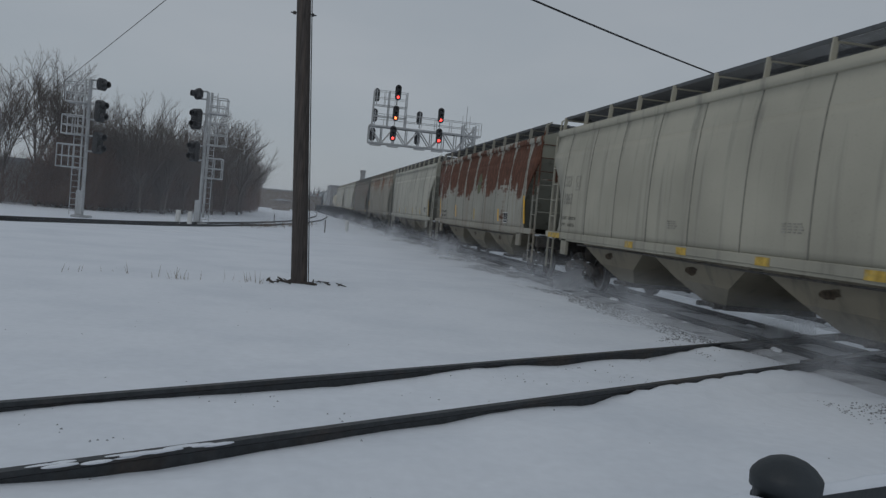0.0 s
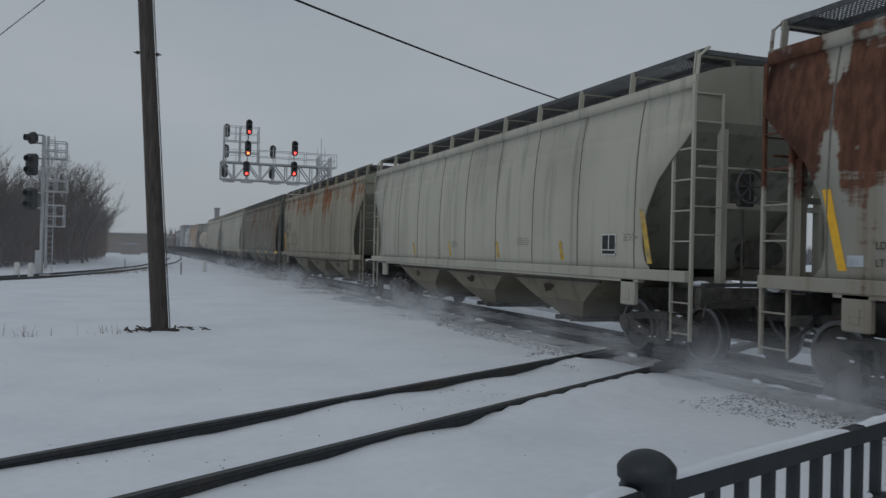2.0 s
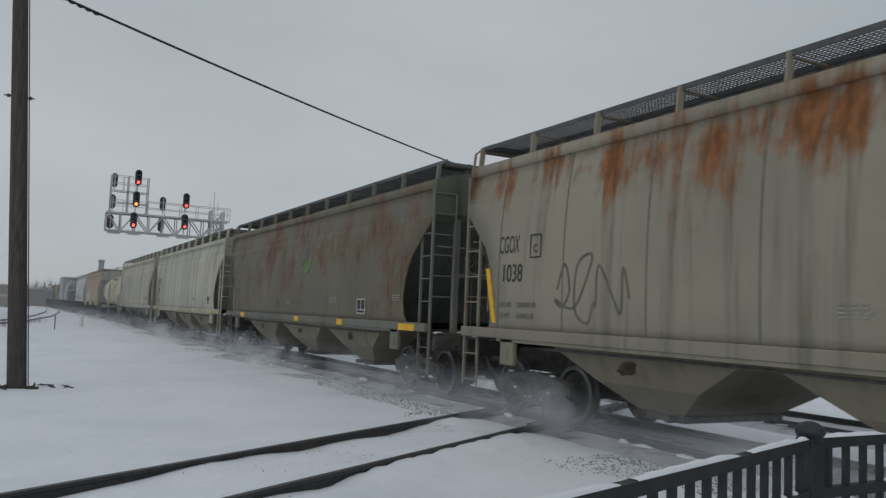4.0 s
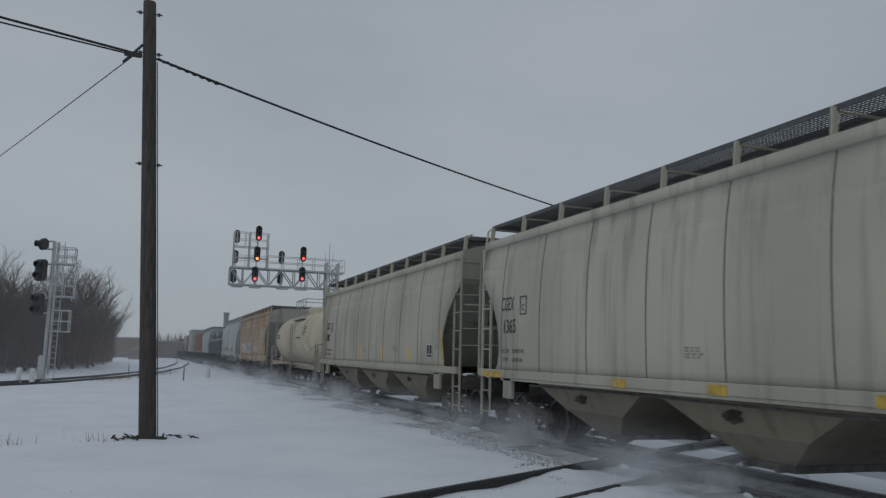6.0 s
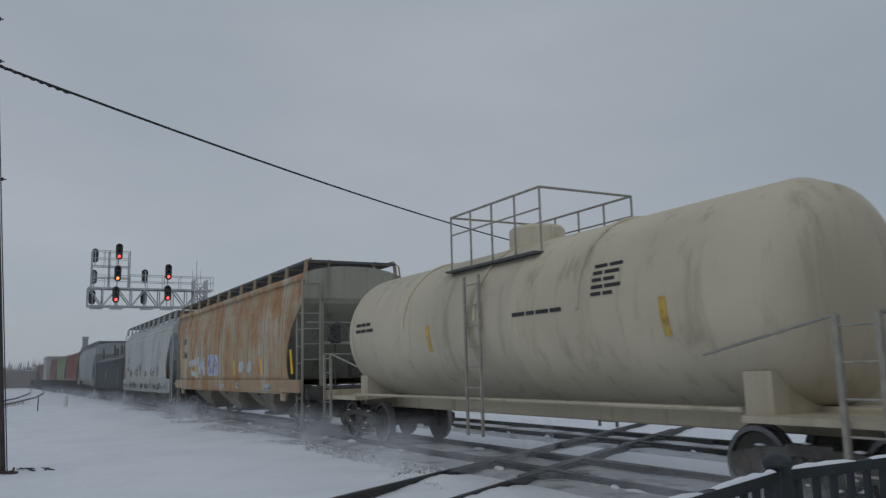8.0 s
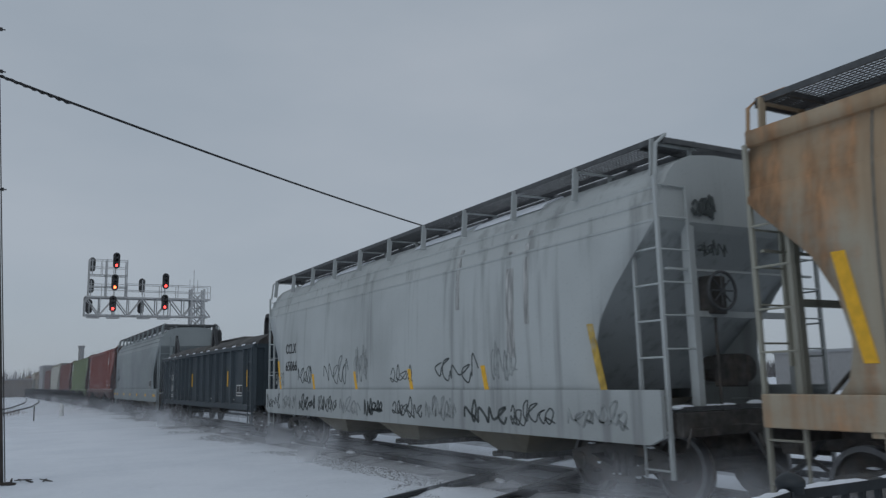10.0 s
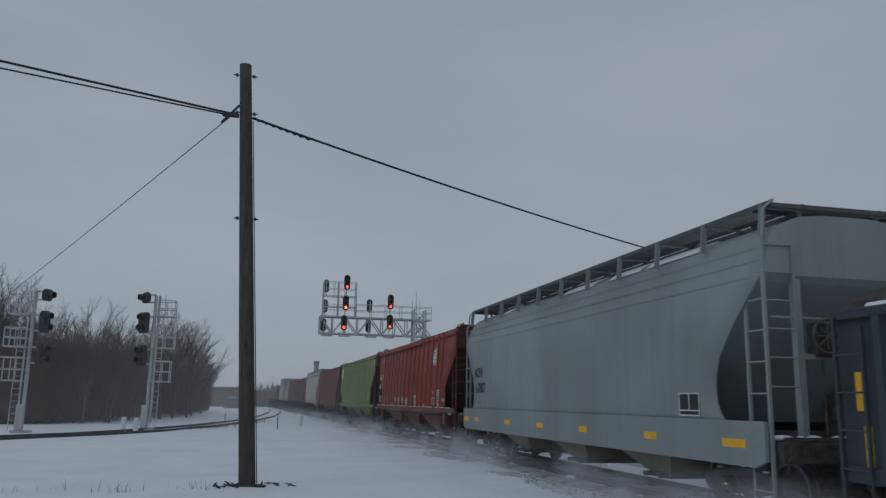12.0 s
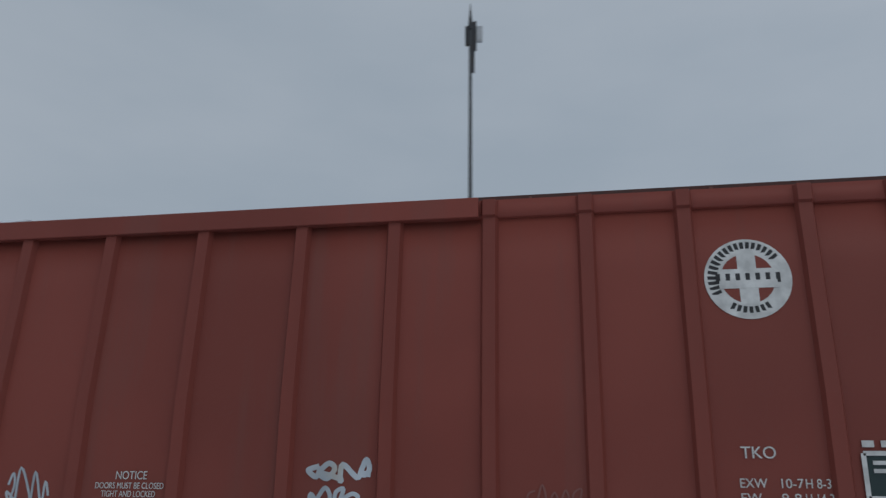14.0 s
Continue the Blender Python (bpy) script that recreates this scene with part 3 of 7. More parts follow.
ROUND = ((1.45, 1.600), (1.75, 1.612), (2.3, 1.615), (2.8, 1.605), (3.25, 1.58), (3.7, 1.535), (4.0, 1.485), (4.19, 1.45), (4.20, 1.505), (4.38, 1.50), (4.395, 1.42), (4.50, 1.12), (4.58, 0.7), (4.61, 0.3))
SLAB = ((1.45, 1.600), (1.75, 1.610), (2.3, 1.615), (2.7, 1.61), (3.2, 1.59), (3.65, 1.55), (3.66, 1.53), (3.9, 1.49), (3.91, 1.46), (4.12, 1.40), (4.13, 1.36), (4.28, 1.28), (4.44, 1.12), (4.56, 0.85), (4.61, 0.4))
RIBBED = ((1.45, 1.585), (2.51, 1.580), (3.0, 1.548), (3.6, 1.508), (4.12, 1.470), (4.13, 1.500), (4.30, 1.490), (4.31, 1.43), (4.40, 1.0), (4.45, 0.4))


def side_at(profile):
    """How far out the near side lies at a height."""
    zs, ws = [z for z, _ in profile], [w for _, w in profile]
    return lambda z: -float(np.interp(z, zs, ws))


def cut_at(style, He):
    """Half the length of the side sheet at a height: the ends are cut away below the slope sheet."""
    if style == "ribbed":
        k = ((1.45, 1.42), (2.25, 1.42), (3.46, 0.03), (3.5, 0.0))
    elif style == "slab":
        k = ((1.45, 0.98), (1.55, 1.10), (1.75, 1.20), (2.1, 1.22), (2.45, 1.10), (2.9, 0.74), (3.3, 0.34), (3.62, 0.03), (3.65, 0.0))
    else:
        k = ((1.45, 0.92), (1.6, 1.06), (1.95, 1.14), (2.4, 1.03), (2.85, 0.76), (3.2, 0.38), (3.5, 0.03), (3.54, 0.0))
    zs, ds = [a for a, _ in k], [d for _, d in k]
    return lambda z: He - float(np.interp(z, zs, ds))


def hull(car, paint, profile, cut, name="body", lim=3.62, ends=None):
    """The car's body: rings of the profile, cut back at both ends, with slope sheets between, shade put into their dark
    colour.
    """
    zs = sorted({z for z, _ in profile} | {1.45 + 0.14 * i for i in range(16)})
    side = side_at(profile)
    table = [(z, w) for z, w in profile]
    for z in zs:
        if all(abs(z - a) > 0.02 for a, _ in table):
            table.append((z, -side(z)))
    table.sort(key=lambda r: r[0])
    bm = bmesh.new()
    rings = []
    He = cut(4.0)
    for z, w in table:
        h = He - max(0.0, (3.62 - z)) * 1.15 if z < 3.62 else cut(z)
        if z < lim:
            w -= 0.03
        cols = [-h + 2 * h * i / 24 for i in range(25)]
        rings.append([bm.verts.new((-w, y, z)) for y in cols] + [bm.verts.new((w, y, z)) for y in reversed(cols)])
    k = len(rings[0])
    for a, b in zip(rings, rings[1:]):
        for i in range(k):
            bm.faces.new((a[i], a[(i + 1) % k], b[(i + 1) % k], b[i]))
    bm.faces.new(rings[-1])
    bm.faces.new(rings[0][::-1])
    ob = part(name, bm, paint, car)
    if ends:
        ob.data.materials.append(ends)
    for pl in ob.data.polygons:
        pl.use_smooth = abs(pl.normal.x) > 0.5
        if ends and abs(pl.normal.y) > 0.25:
            pl.material_index = 1
    # the side sheets reach past the slope sheets, with a curved edge
    for s in (-1, 1):
        bm = bmesh.new()
        rows = []
        for z, w in table:
            if z > (3.70 if lim < 4 else 4.125):
                break
            h = cut(z)
            cols = [-h + 2 * h * i / 24 for i in range(25)]
            rows.append([bm.verts.new((s * w, y, z)) for y in cols] + [bm.verts.new((s * (w - 0.022), y, z)) for y in reversed(cols)])
        k = len(rows[0])
        for a, b in zip(rows, rows[1:]):
            for i in range(k):
                bm.faces.new((a[i], a[(i + 1) % k], b[(i + 1) % k], b[i]))
        bm.faces.new(rows[0][::-1])
        bm.faces.new(rows[-1])
        sh = part("side_sheet", bm, paint, car)
        for pl in sh.data.polygons:
            pl.use_smooth = abs(pl.normal.x) > 0.5
    return ob


def hopper_car(label, L, paint, style="round", sill_paint=None, bays=3, deep=None, trim=None, seams=True, lower=None, snow=True, ribs=None, ends=None, frame_paint=None):
    """A covered hopper on two trucks, its middle over the origin, its near side towards -x."""
    car = thing("covered_hopper", label, "freight car", group="cars of the train")
    profile = {"round": ROUND, "slab": SLAB, "ribbed": RIBBED}[style]
    He = L / 2 - 0.72
    side, cut = side_at(profile), cut_at(style, He)
    trim = trim or paint
    lower = lower or paint
    body = hull(car, paint, profile, cut, lim=4.11 if style == "ribbed" else 3.62, ends=ends or {"round": END_GREY, "ribbed": END_BROWN, "slab": None}[style])
    deep = 1.24 if deep is None else deep
    for s in (-1, 1):
        bm = bmesh.new()
        e = He - 0.02
        if style == "slab":
            prism(bm, [(-e, 1.50), (e, 1.50), (e, deep + 0.1), (e - 0.25, deep), (-e + 0.25, deep), (-e, deep + 0.1)], s * 1.56, s * 1.625, "X")
        else:
            box(bm, (s * 1.50, -e, deep + 0.05), (s * 1.625, e, 1.46), 0.012)
            box(bm, (s * 1.48, -e + 1.2, deep), (s * 1.60, e - 1.2, deep + 0.05))
        part("side_sill", bm, trim, car)
        for t in (-1, 1):
            bm = bmesh.new()
            box(bm, (s * 1.50, t * (L / 2 - 2.45), 0.86), (s * 1.60, t * (L / 2 - 2.05), 1.30), 0.02)
            box(bm, (s * 1.49, t * (L / 2 - 2.32), 0.95), (s * 1.615, t * (L / 2 - 2.18), 1.12))
            part("jacking_pad", bm, trim, car)
    # hoppers
    clear = L / 2 - 3.15
    half = clear / bays
    for i in range(bays):
        y = -clear + half * (2 * i + 1)
        hopper_bay(car, lower, y, half - 0.04, 1.46, 1.30)
    bm = bmesh.new()
    tube(bm, [(-1.50, -L / 2 + 3.2, 1.19), (-1.52, -2.0, 1.17), (-1.50, 2.5, 1.19), (-1.52, L / 2 - 3.2, 1.18)], 0.022)
    part("brake_pipe", bm, TRUCK, car)
    # roof: hatches, running boards, brackets
    bm = bmesh.new()
    # raised to close off the sky; its dark colour holds the boards' shade
    top = {"ribbed": 4.46, "slab": 4.74, "round": 4.77}[style]
    box(bm, (-0.62, -He + 0.5, 4.40), (0.62, He - 0.5, top), 0.03)
    roof = part("roof_hatch", bm, END_BROWN if style == "ribbed" else ROOF_SHADED, car, "continuous roof hatch, coloured dark for the shade under the boards")
    for i in range(8):
        bm = bmesh.new()
        yy = -He + 1.4 + (2 * He - 2.8) * i / 7
        box(bm, (-0.66, yy - 0.05, top - 0.03), (0.66, yy + 0.05, top + 0.03), 0.01)
        part("hatch_strap", bm, GRATING, roof)
    steel = END_BROWN if style == "ribbed" else GRATING
    drop = -0.11 if style == "ribbed" else 0.0
    walk_drop = -0.29 if style == "ribbed" else 0.0
    inner = He - (0.95 if style == "ribbed" else 0.46)
    if style == "slab":
        # laps of the stepped eave sheets
        for z in (3.66, 3.905, 4.125):
            for s in (-1, 1):
                bm = bmesh.new()
                w = -side(z - 0.02)
                box(bm, (s * (w - 0.02), -He + 0.02, z - 0.035), (s * (w + 0.010), He - 0.02, z), 0.003)
                part("eave_lap", bm, paint, car)
    rb = common("board_%.1f_%s" % (L, steel.name), lambda: running_board_mesh(2 * He - (2.0 if style == "ribbed" else 0.1), steel, style == "ribbed"))
    for s in (-1, 1):
        placed("running_board", rb, car, pose(0, 0, drop, 0, 0, 0 if s < 0 else 180))
        n = 11
        for i in range(n):
            y = -He + 0.15 + (2 * He - 0.3) * i / (n - 1)
            placed("bracket", common("bracket_" + style + trim.name, lambda: bracket_mesh(trim, style == "ribbed")), car, pose(0, y, drop) if s < 0 else pose(0, y, drop, 0, 0, 180))
        for x in (-1.26, 1.26):
            bm = bmesh.new()
            tube(bm, [(x, s * (inner + 0.06), 4.80 + walk_drop), (x, s * (He - 0.02), 4.80 + walk_drop), (x * 1.14, s * (He - 0.02), 4.66 + walk_drop), (x * 1.18, s * (He - 0.02), 4.2)], 0.025)
            part("grab_iron", bm, trim, car)
        bm = bmesh.new()
        zw = 4.72 + walk_drop
        for e in (He - 0.02, inner):
            box(bm, (-1.30, s * e - 0.015, zw - 0.03), (1.30, s * e + 0.015, zw + 0.04))
        for i in range(53):
            x = -1.30 + 0.05 * i
            box(bm, (x - 0.008, min(s * (He - 0.02), s * inner), zw + 0.01), (x + 0.008, max(s * (He - 0.02), s * inner), zw + 0.022))
        part("end_walk", bm, steel, car)
    end_gear(car, frame_paint or (END_BROWN if style == "ribbed" else trim), L, He)
    for s in (-1, 1):
        truck(car, s * (L / 2 - 2.2))
    # panel joints or outside posts
    if style == "ribbed":
        def rib_mesh():
            bm = bmesh.new()
            rows = []
            for z in (1.47, 2.51, 3.0, 3.6, 4.12, 4.14, 4.29):
                w = side(z)
                rows.append([bm.verts.new((w + 0.01, -0.085, z)), bm.verts.new((w - 0.055, -0.055, z)), bm.verts.new((w - 0.055, 0.055, z)), bm.verts.new((w + 0.01, 0.085, z))])
            for a, b in zip(rows, rows[1:]):
                for k in range(3):
                    bm.faces.new((a[k], a[k + 1], b[k + 1], b[k]))
            bm.faces.new(rows[0])
            bm.faces.new(rows[-1][::-1])
            return part("side_post", bm, paint)
        me = common("rib_" + paint.name, rib_mesh)
        for y in ribs or [-7.156 + 0.979 * i for i in range(16)]:
            if abs(y) < cut(1.5) - 0.05:
                for s in (0, 180):
                    placed("side_post", me, car, pose(0, y, 0, 0, 0, s))
    elif seams:
        def seam_mesh():
            bm = bmesh.new()
            rows = []
            for z, w in profile[:8]:
                rows.append([bm.verts.new((-w + 0.01, -0.02, z)), bm.verts.new((-w - 0.008, -0.010, z)), bm.verts.new((-w - 0.008, 0.010, z)), bm.verts.new((-w + 0.01, 0.02, z))])
            for a, b in zip(rows, rows[1:]):
                for k in range(3):
                    bm.faces.new((a[k], a[k + 1], b[k + 1], b[k]))
            return part("panel_joint", bm, GRIME)
        me = common("seam_" + style, seam_mesh)
        n = 9
        for i in range(n):
            y = -7.2 + 1.81 * i
            placed("panel_joint", me, car, pose(0, y, 0))
    if snow:
        bm = bmesh.new()
        rnd = random.Random(int(L * 100) + len(TRAIN))
        y = -He + 0.5
        while y < He - 1:
            ln = rnd.uniform(0.5, 2.2)
            if rnd.random() < (0.5 if style == 'slab' else 0.12):
                for s in (-1, 1):
                    prism(bm, [(s * 1.22, 4.37 if style == 'slab' else 4.44), (s * 1.08, 4.49), (s * 0.78, 4.62), (s * 0.60, 4.58)], y, y + ln, "Y")
            y += ln + rnd.uniform(0.1, 1)
        tagged(part("snow_patch", bm, SNOW, car, "windblown snow on the roof"), kind="stuff")
    car["half"] = He
    return car, side


# end sheets: grime, plus the shade of the cut-away ends put into the colour
END_GREY = car_paint("grimy_shaded_end_sheet", (0.31, 0.305, 0.25), rust_from=0.68, dirt=(0.12, 0.12, 0.10), dirt_amount=0.7, seed=21.0)
END_BROWN = car_paint("shaded_brown_end", (0.105, 0.048, 0.041), rust_from=0.75, dirt=(0.06, 0.045, 0.04), dirt_amount=0.8, seed=22.0)
END_GREEN = car_paint("shaded_green_end", (0.115, 0.13, 0.105), rust_from=0.75, dirt=(0.05, 0.055, 0.05), dirt_amount=0.8, seed=23.0)
# hatch colour, darkened for the shade beneath the running boards
ROOF_SHADED = material("shaded_roof_steel", (0.13, 0.135, 0.14), 0.75, 0.1, 0.25, 4, 0.2, 12, (0.20, 0.205, 0.21), 1.0)
OPENING = material("opening_dark", (0.11, 0.085, 0.06), 0.85, 0, 0.4, 9, 0.3, 20, (0.20, 0.165, 0.115), 5.0)
STENCIL_FADED = material("faded_stencil", (0.29, 0.28, 0.245), 0.8, 0, 0.3, 8)
TAG_OLIVE = material("faded_olive_spray", (0.105, 0.125, 0.058), 0.75, 0, 0.4, 5, 0, 30, (0.14, 0.085, 0.055), 2.4, 0.45, 0.6)
TAG_VIOLET = material("spray_violet", (0.20, 0.215, 0.40), 0.7, 0, 0.3, 6)
GRIME = material("joint_grime", (0.15, 0.145, 0.125), 0.85, 0, 0.3, 6)
GRIME_ZONE = car_paint("under_frame_paint", (0.31, 0.275, 0.205), rust_from=0.66, dirt=(0.13, 0.115, 0.09), dirt_amount=0.75, seed=3.0)

WHITE_A = car_paint("weathered_white", (0.46, 0.435, 0.355), rust_from=0.80, dirt=(0.13, 0.13, 0.115), dirt_amount=0.55, seed=1.0)
WHITE_C = car_paint("chalky_white", (0.48, 0.465, 0.395), rust_from=0.80, dirt=(0.15, 0.15, 0.135), dirt_amount=0.45, seed=2.0)
RUSTY_B = car_paint("rusting_grey", (0.37, 0.36, 0.31), rust=(0.088, 0.040, 0.026), rust_from=0.60, rust_soft=0.09, rust_lift=0.40, rust_mid=3.55, dirt=(0.19, 0.14, 0.095), dirt_amount=0.6, seed=4.2, patchy=0.06, bands=0.28, jag=0.34)
TAN_D = car_paint("tan_grey", (0.33, 0.30, 0.235), rust=(0.16, 0.068, 0.03), rust_from=0.585, rust_soft=0.12, rust_lift=0.15, rust_mid=3.9, dirt_amount=0.6, seed=5.0)
BROWN_E = car_paint("grimy_brown_grey", (0.185, 0.170, 0.130), rust=(0.115, 0.072, 0.050), rust_from=0.46, rust_soft=0.20, rust_lift=0.06, rust_mid=3.4, dirt=(0.125, 0.112, 0.09), dirt_amount=0.55, seed=6.0, patchy=0.24, tint=(0.155, 0.150, 0.118))
TRIM_E = car_paint("grimy_grey_trim", (0.20, 0.20, 0.175), rust_from=0.62, dirt=(0.10, 0.095, 0.08), dirt_amount=0.6, seed=24.0)
CREAM_F = car_paint("pale_cream_grey", (0.50, 0.485, 0.405), rust_from=0.85, dirt=(0.16, 0.15, 0.12), dirt_amount=0.45, seed=7.0)
CREAM_G = car_paint("cream_grey", (0.46, 0.44, 0.36), rust_from=0.85, dirt=(0.16, 0.15, 0.12), dirt_amount=0.4, seed=8.0)
TANK_T = car_paint("tank_cream", (0.60, 0.54, 0.42), rust=(0.20, 0.13, 0.07), rust_from=0.64, rust_soft=0.15, dirt=(0.25, 0.21, 0.15), dirt_amount=0.5, seed=9.0)
ORANGE_M = car_paint("rust_stained_tan", (0.47, 0.42, 0.325), rust=(0.255, 0.140, 0.072), rust_from=0.44, rust_soft=0.20, rust_lift=0.06, rust_mid=3.7, dirt=(0.28, 0.19, 0.115), dirt_amount=0.55, seed=10.0, patchy=0.14, bands=0.16, jag=0.08, tint=(0.39, 0.285, 0.18))
TRIM_M = car_paint("pale_frame_paint", (0.33, 0.325, 0.275), rust=(0.20, 0.11, 0.06), rust_from=0.58, dirt=(0.14, 0.13, 0.11), dirt_amount=0.6, seed=25.0)
WHITE_N = car_paint("bluish_white", (0.475, 0.505, 0.505), rust_from=0.85, dirt=(0.16, 0.165, 0.165), dirt_amount=0.55, seed=11.0)
GOND_P = car_paint("dark_slate_paint", (0.052, 0.068, 0.080), rust_from=0.80, dirt=(0.075, 0.08, 0.085), dirt_amount=0.35, rough=0.5, seed=12.0)
GREY_Q = car_paint("blue_grey_paint", (0.285, 0.318, 0.325), rust_from=0.9, dirt=(0.18, 0.20, 0.205), dirt_amount=0.35, rough=0.5, seed=13.0)
RED_R = car_paint("oxide_red_paint", (0.25, 0.062, 0.046), rust=(0.17, 0.058, 0.042), rust_from=0.62, rust_soft=0.2, dirt=(0.18, 0.078, 0.064), dirt_amount=0.35, rough=0.55, seed=14.0)
GREEN_S = car_paint("leaf_green_paint", (0.185, 0.24, 0.115), rust=(0.06, 0.07, 0.03), rust_from=0.75, dirt=(0.17, 0.19, 0.11), dirt_amount=0.4, seed=15.0)
RED_U = car_paint("dull_red_paint", (0.185, 0.065, 0.052), rust=(0.07, 0.03, 0.024), rust_from=0.6, rust_soft=0.2, dirt=(0.09, 0.05, 0.042), dirt_amount=0.5, seed=16.0)
DARKRED_V = car_paint("dark_red_brown", (0.15, 0.065, 0.055), rust=(0.06, 0.03, 0.024), rust_from=0.6, rust_soft=0.2, dirt=(0.08, 0.05, 0.042), dirt_amount=0.5, seed=17.0)
LOWER_RED = car_paint("dusty_red_hopper", (0.165, 0.072, 0.058), rust_from=0.75, dirt=(0.16, 0.11, 0.095), dirt_amount=0.7, seed=18.0)


def put(car, start, end):
    TRAIN.append((car, (start + end) / 2))
    car.matrix_basis = pose(TRACK_X, (start + end) / 2, RAIL_Z)


def reporting(car, side, L, mark, number, ink=None, back=1.96, z=2.72, wide=0.60):
    """The car's mark and number near its trailing end on the near side."""
    y = L / 2 - back
    lettering(car, mark, y, z, 0.42, side(z + 0.15) - 0.012, ink, -3, "lettering", wide)
    lettering(car, number, y - 0.10, z - 0.48, 0.42, side(z - 0.33) - 0.012, ink, -1, "lettering", wide * 0.95)


def small_print(car, side, y, z, rows, cols, w=0.16, h=0.05, mat=None, name="stencil"):
    """Lines of lettering too small to read, as plain bars."""
    bm = bmesh.new()
    rnd = random.Random(int(y * 100) + rows)
    for r in range(rows):
        yy = y
        for c in range(cols):
            ww = w * rnd.uniform(0.6, 1.2)
            zz = z - r * h * 2
            flat(bm, (side(zz) - 0.005, yy, zz), (side(zz) - 0.005, yy - ww, zz), h, 0.006, (1, 0, 0))
            yy -= ww + 0.05
    return tagged(part(name, bm, mat or INK, car), kind="stuff")


def data_panel(car, side, y, z, w=0.46, h=0.30):
    """A dark consolidated-stencil panel with pale rules."""
    pn = patch(car, "data_panel", [(y, z), (y - w, z), (y - w, z + h), (y, z + h)], lambda q: side(q) - 0.004, INK, "black panel with pale rules")
    bm = bmesh.new()
    xx = side(z + h / 2) - 0.013
    for a, b, c, d in ((0, 0, w, 0), (0, h, w, h), (0, 0, 0, h), (w, 0, w, h), (w * 0.5, 0.08, w * 0.5, h), (0, 0.08, w, 0.08)):
        flat(bm, (xx, y - a, z + b), (xx, y - c, z + d), 0.022, 0.004, (1, 0, 0))
    tagged(part("panel_rule", bm, INK_WHITE, pn), kind="stuff")
    return pn


def horizontal_stripe(car, y, w, z, h=0.13, x=-1.632, mat=None):
    bm = bmesh.new()
    box(bm, (x, y - w / 2, z), (x + 0.01, y + w / 2, z + h))
    return part("reflective_stripe", bm, mat or YELLOW, car)


def build_train():
    # marks that several grain hoppers share
    def grain(label, a, b, paint, mark, number, stripes, trim=None, panel=True, lower=None, ink=None, ends=None):
        L = b - a
        car, side = hopper_car(label, L, paint, "round", trim=trim, lower=lower or GRIME_ZONE, ends=ends)
        if mark:
            reporting(car, side, L, mark, number, ink)
            lettering(car, "C", L / 2 - 2.98, 2.70, 0.18, side(2.8) - 0.012, ink)
            bm = bmesh.new()
            for p, q in (((0, 0), (0.28, 0)), ((0, 0.36), (0.28, 0.36)), ((0, 0), (0, 0.36)), ((0.28, 0), (0.28, 0.36))):
                flat(bm, (side(2.8) - 0.008, L / 2 - 2.90 - p[0], 2.62 + p[1]), (side(2.8) - 0.008, L / 2 - 2.90 - q[0], 2.62 + q[1]), 0.022, 0.005, (1, 0, 0))
            part("stencil_box", bm, ink or INK, car)
        if mark:
            for k, (p, q) in enumerate((("LD LMT", "224000 LB"), ("LT WT", "61600 LB"))):
                lettering(car, p, L / 2 - 2.04, 1.82 - 0.18 * k, 0.12, side(1.8) - 0.014, GRIME, 0, "lettering", 0.36 - 0.06 * k)
                lettering(car, q, L / 2 - 2.55, 1.82 - 0.18 * k, 0.12, side(1.8) - 0.014, GRIME, 0, "lettering", 0.54 - 0.06 * k)
        small_print(car, side, 0.9, 1.92, 4, 3, 0.10, 0.022, STENCIL_FADED)
        small_print(car, side, -2.9, 1.98, 4, 4, 0.10, 0.022, STENCIL_FADED)
        small_print(car, side, -L / 2 + 2.35, 2.02, 3, 3, 0.09, 0.024, STENCIL_FADED)
        if panel:
            data_panel(car, side, -L / 2 + 3.0, 1.68, 0.42, 0.34)
        for kind, y, *rest in stripes:
            if kind == "v":
                stripe(car, y, rest[0], rest[1], 0.12, side, rest[2], 0.26)
            else:
                horizontal_stripe(car, y, rest[0], 1.29, 0.14, mat=rest[1])
        put(car, a, b)
        return car, side

    flags_low = [("h", -7.65, 0.8, YELLOW_WORN), ("h", -5.0, 0.40, YELLOW_WORN), ("h", -2.5, 0.40, YELLOW_WORN), ("h", 0.2, 0.40, YELLOW_WORN), ("h", 2.6, 0.40, YELLOW_WORN), ("h", 7.75, 0.95, YELLOW_WORN)]
    flags_up = [("v", -7.62, 1.55, 2.42, YELLOW_WORN), ("v", -4.85, 1.55, 1.92, YELLOW_WORN), ("v", -1.95, 1.55, 1.92, YELLOW_WORN), ("v", 1.0, 1.55, 1.92, YELLOW_WORN), ("v", 3.9, 1.55, 1.92, YELLOW_WORN)]
    a_car, a_side = grain("weathered off-white covered hopper with grime streaks and black stencils", 5.05, 23.5, WHITE_A, "CGEX", "1863", flags_low, ink=STENCIL_FADED)
    # the rusting car
    b_car, b_side = grain("grey covered hopper with heavy dark-red rust over its upper half", 23.5, 41.75, RUSTY_B, "", "", [("v", -7.5, 1.6, 2.5, YELLOW), ("v", 7.05, 1.55, 2.5, YELLOW), ("v", 3.3, 1.62, 2.15, YELLOW), ("v", -0.4, 1.58, 2.02, YELLOW_WORN), ("v", -4.25, 1.6, 2.04, YELLOW)], panel=False)
    data_panel(b_car, b_side, -5.0, 1.58, 0.48, 0.34)
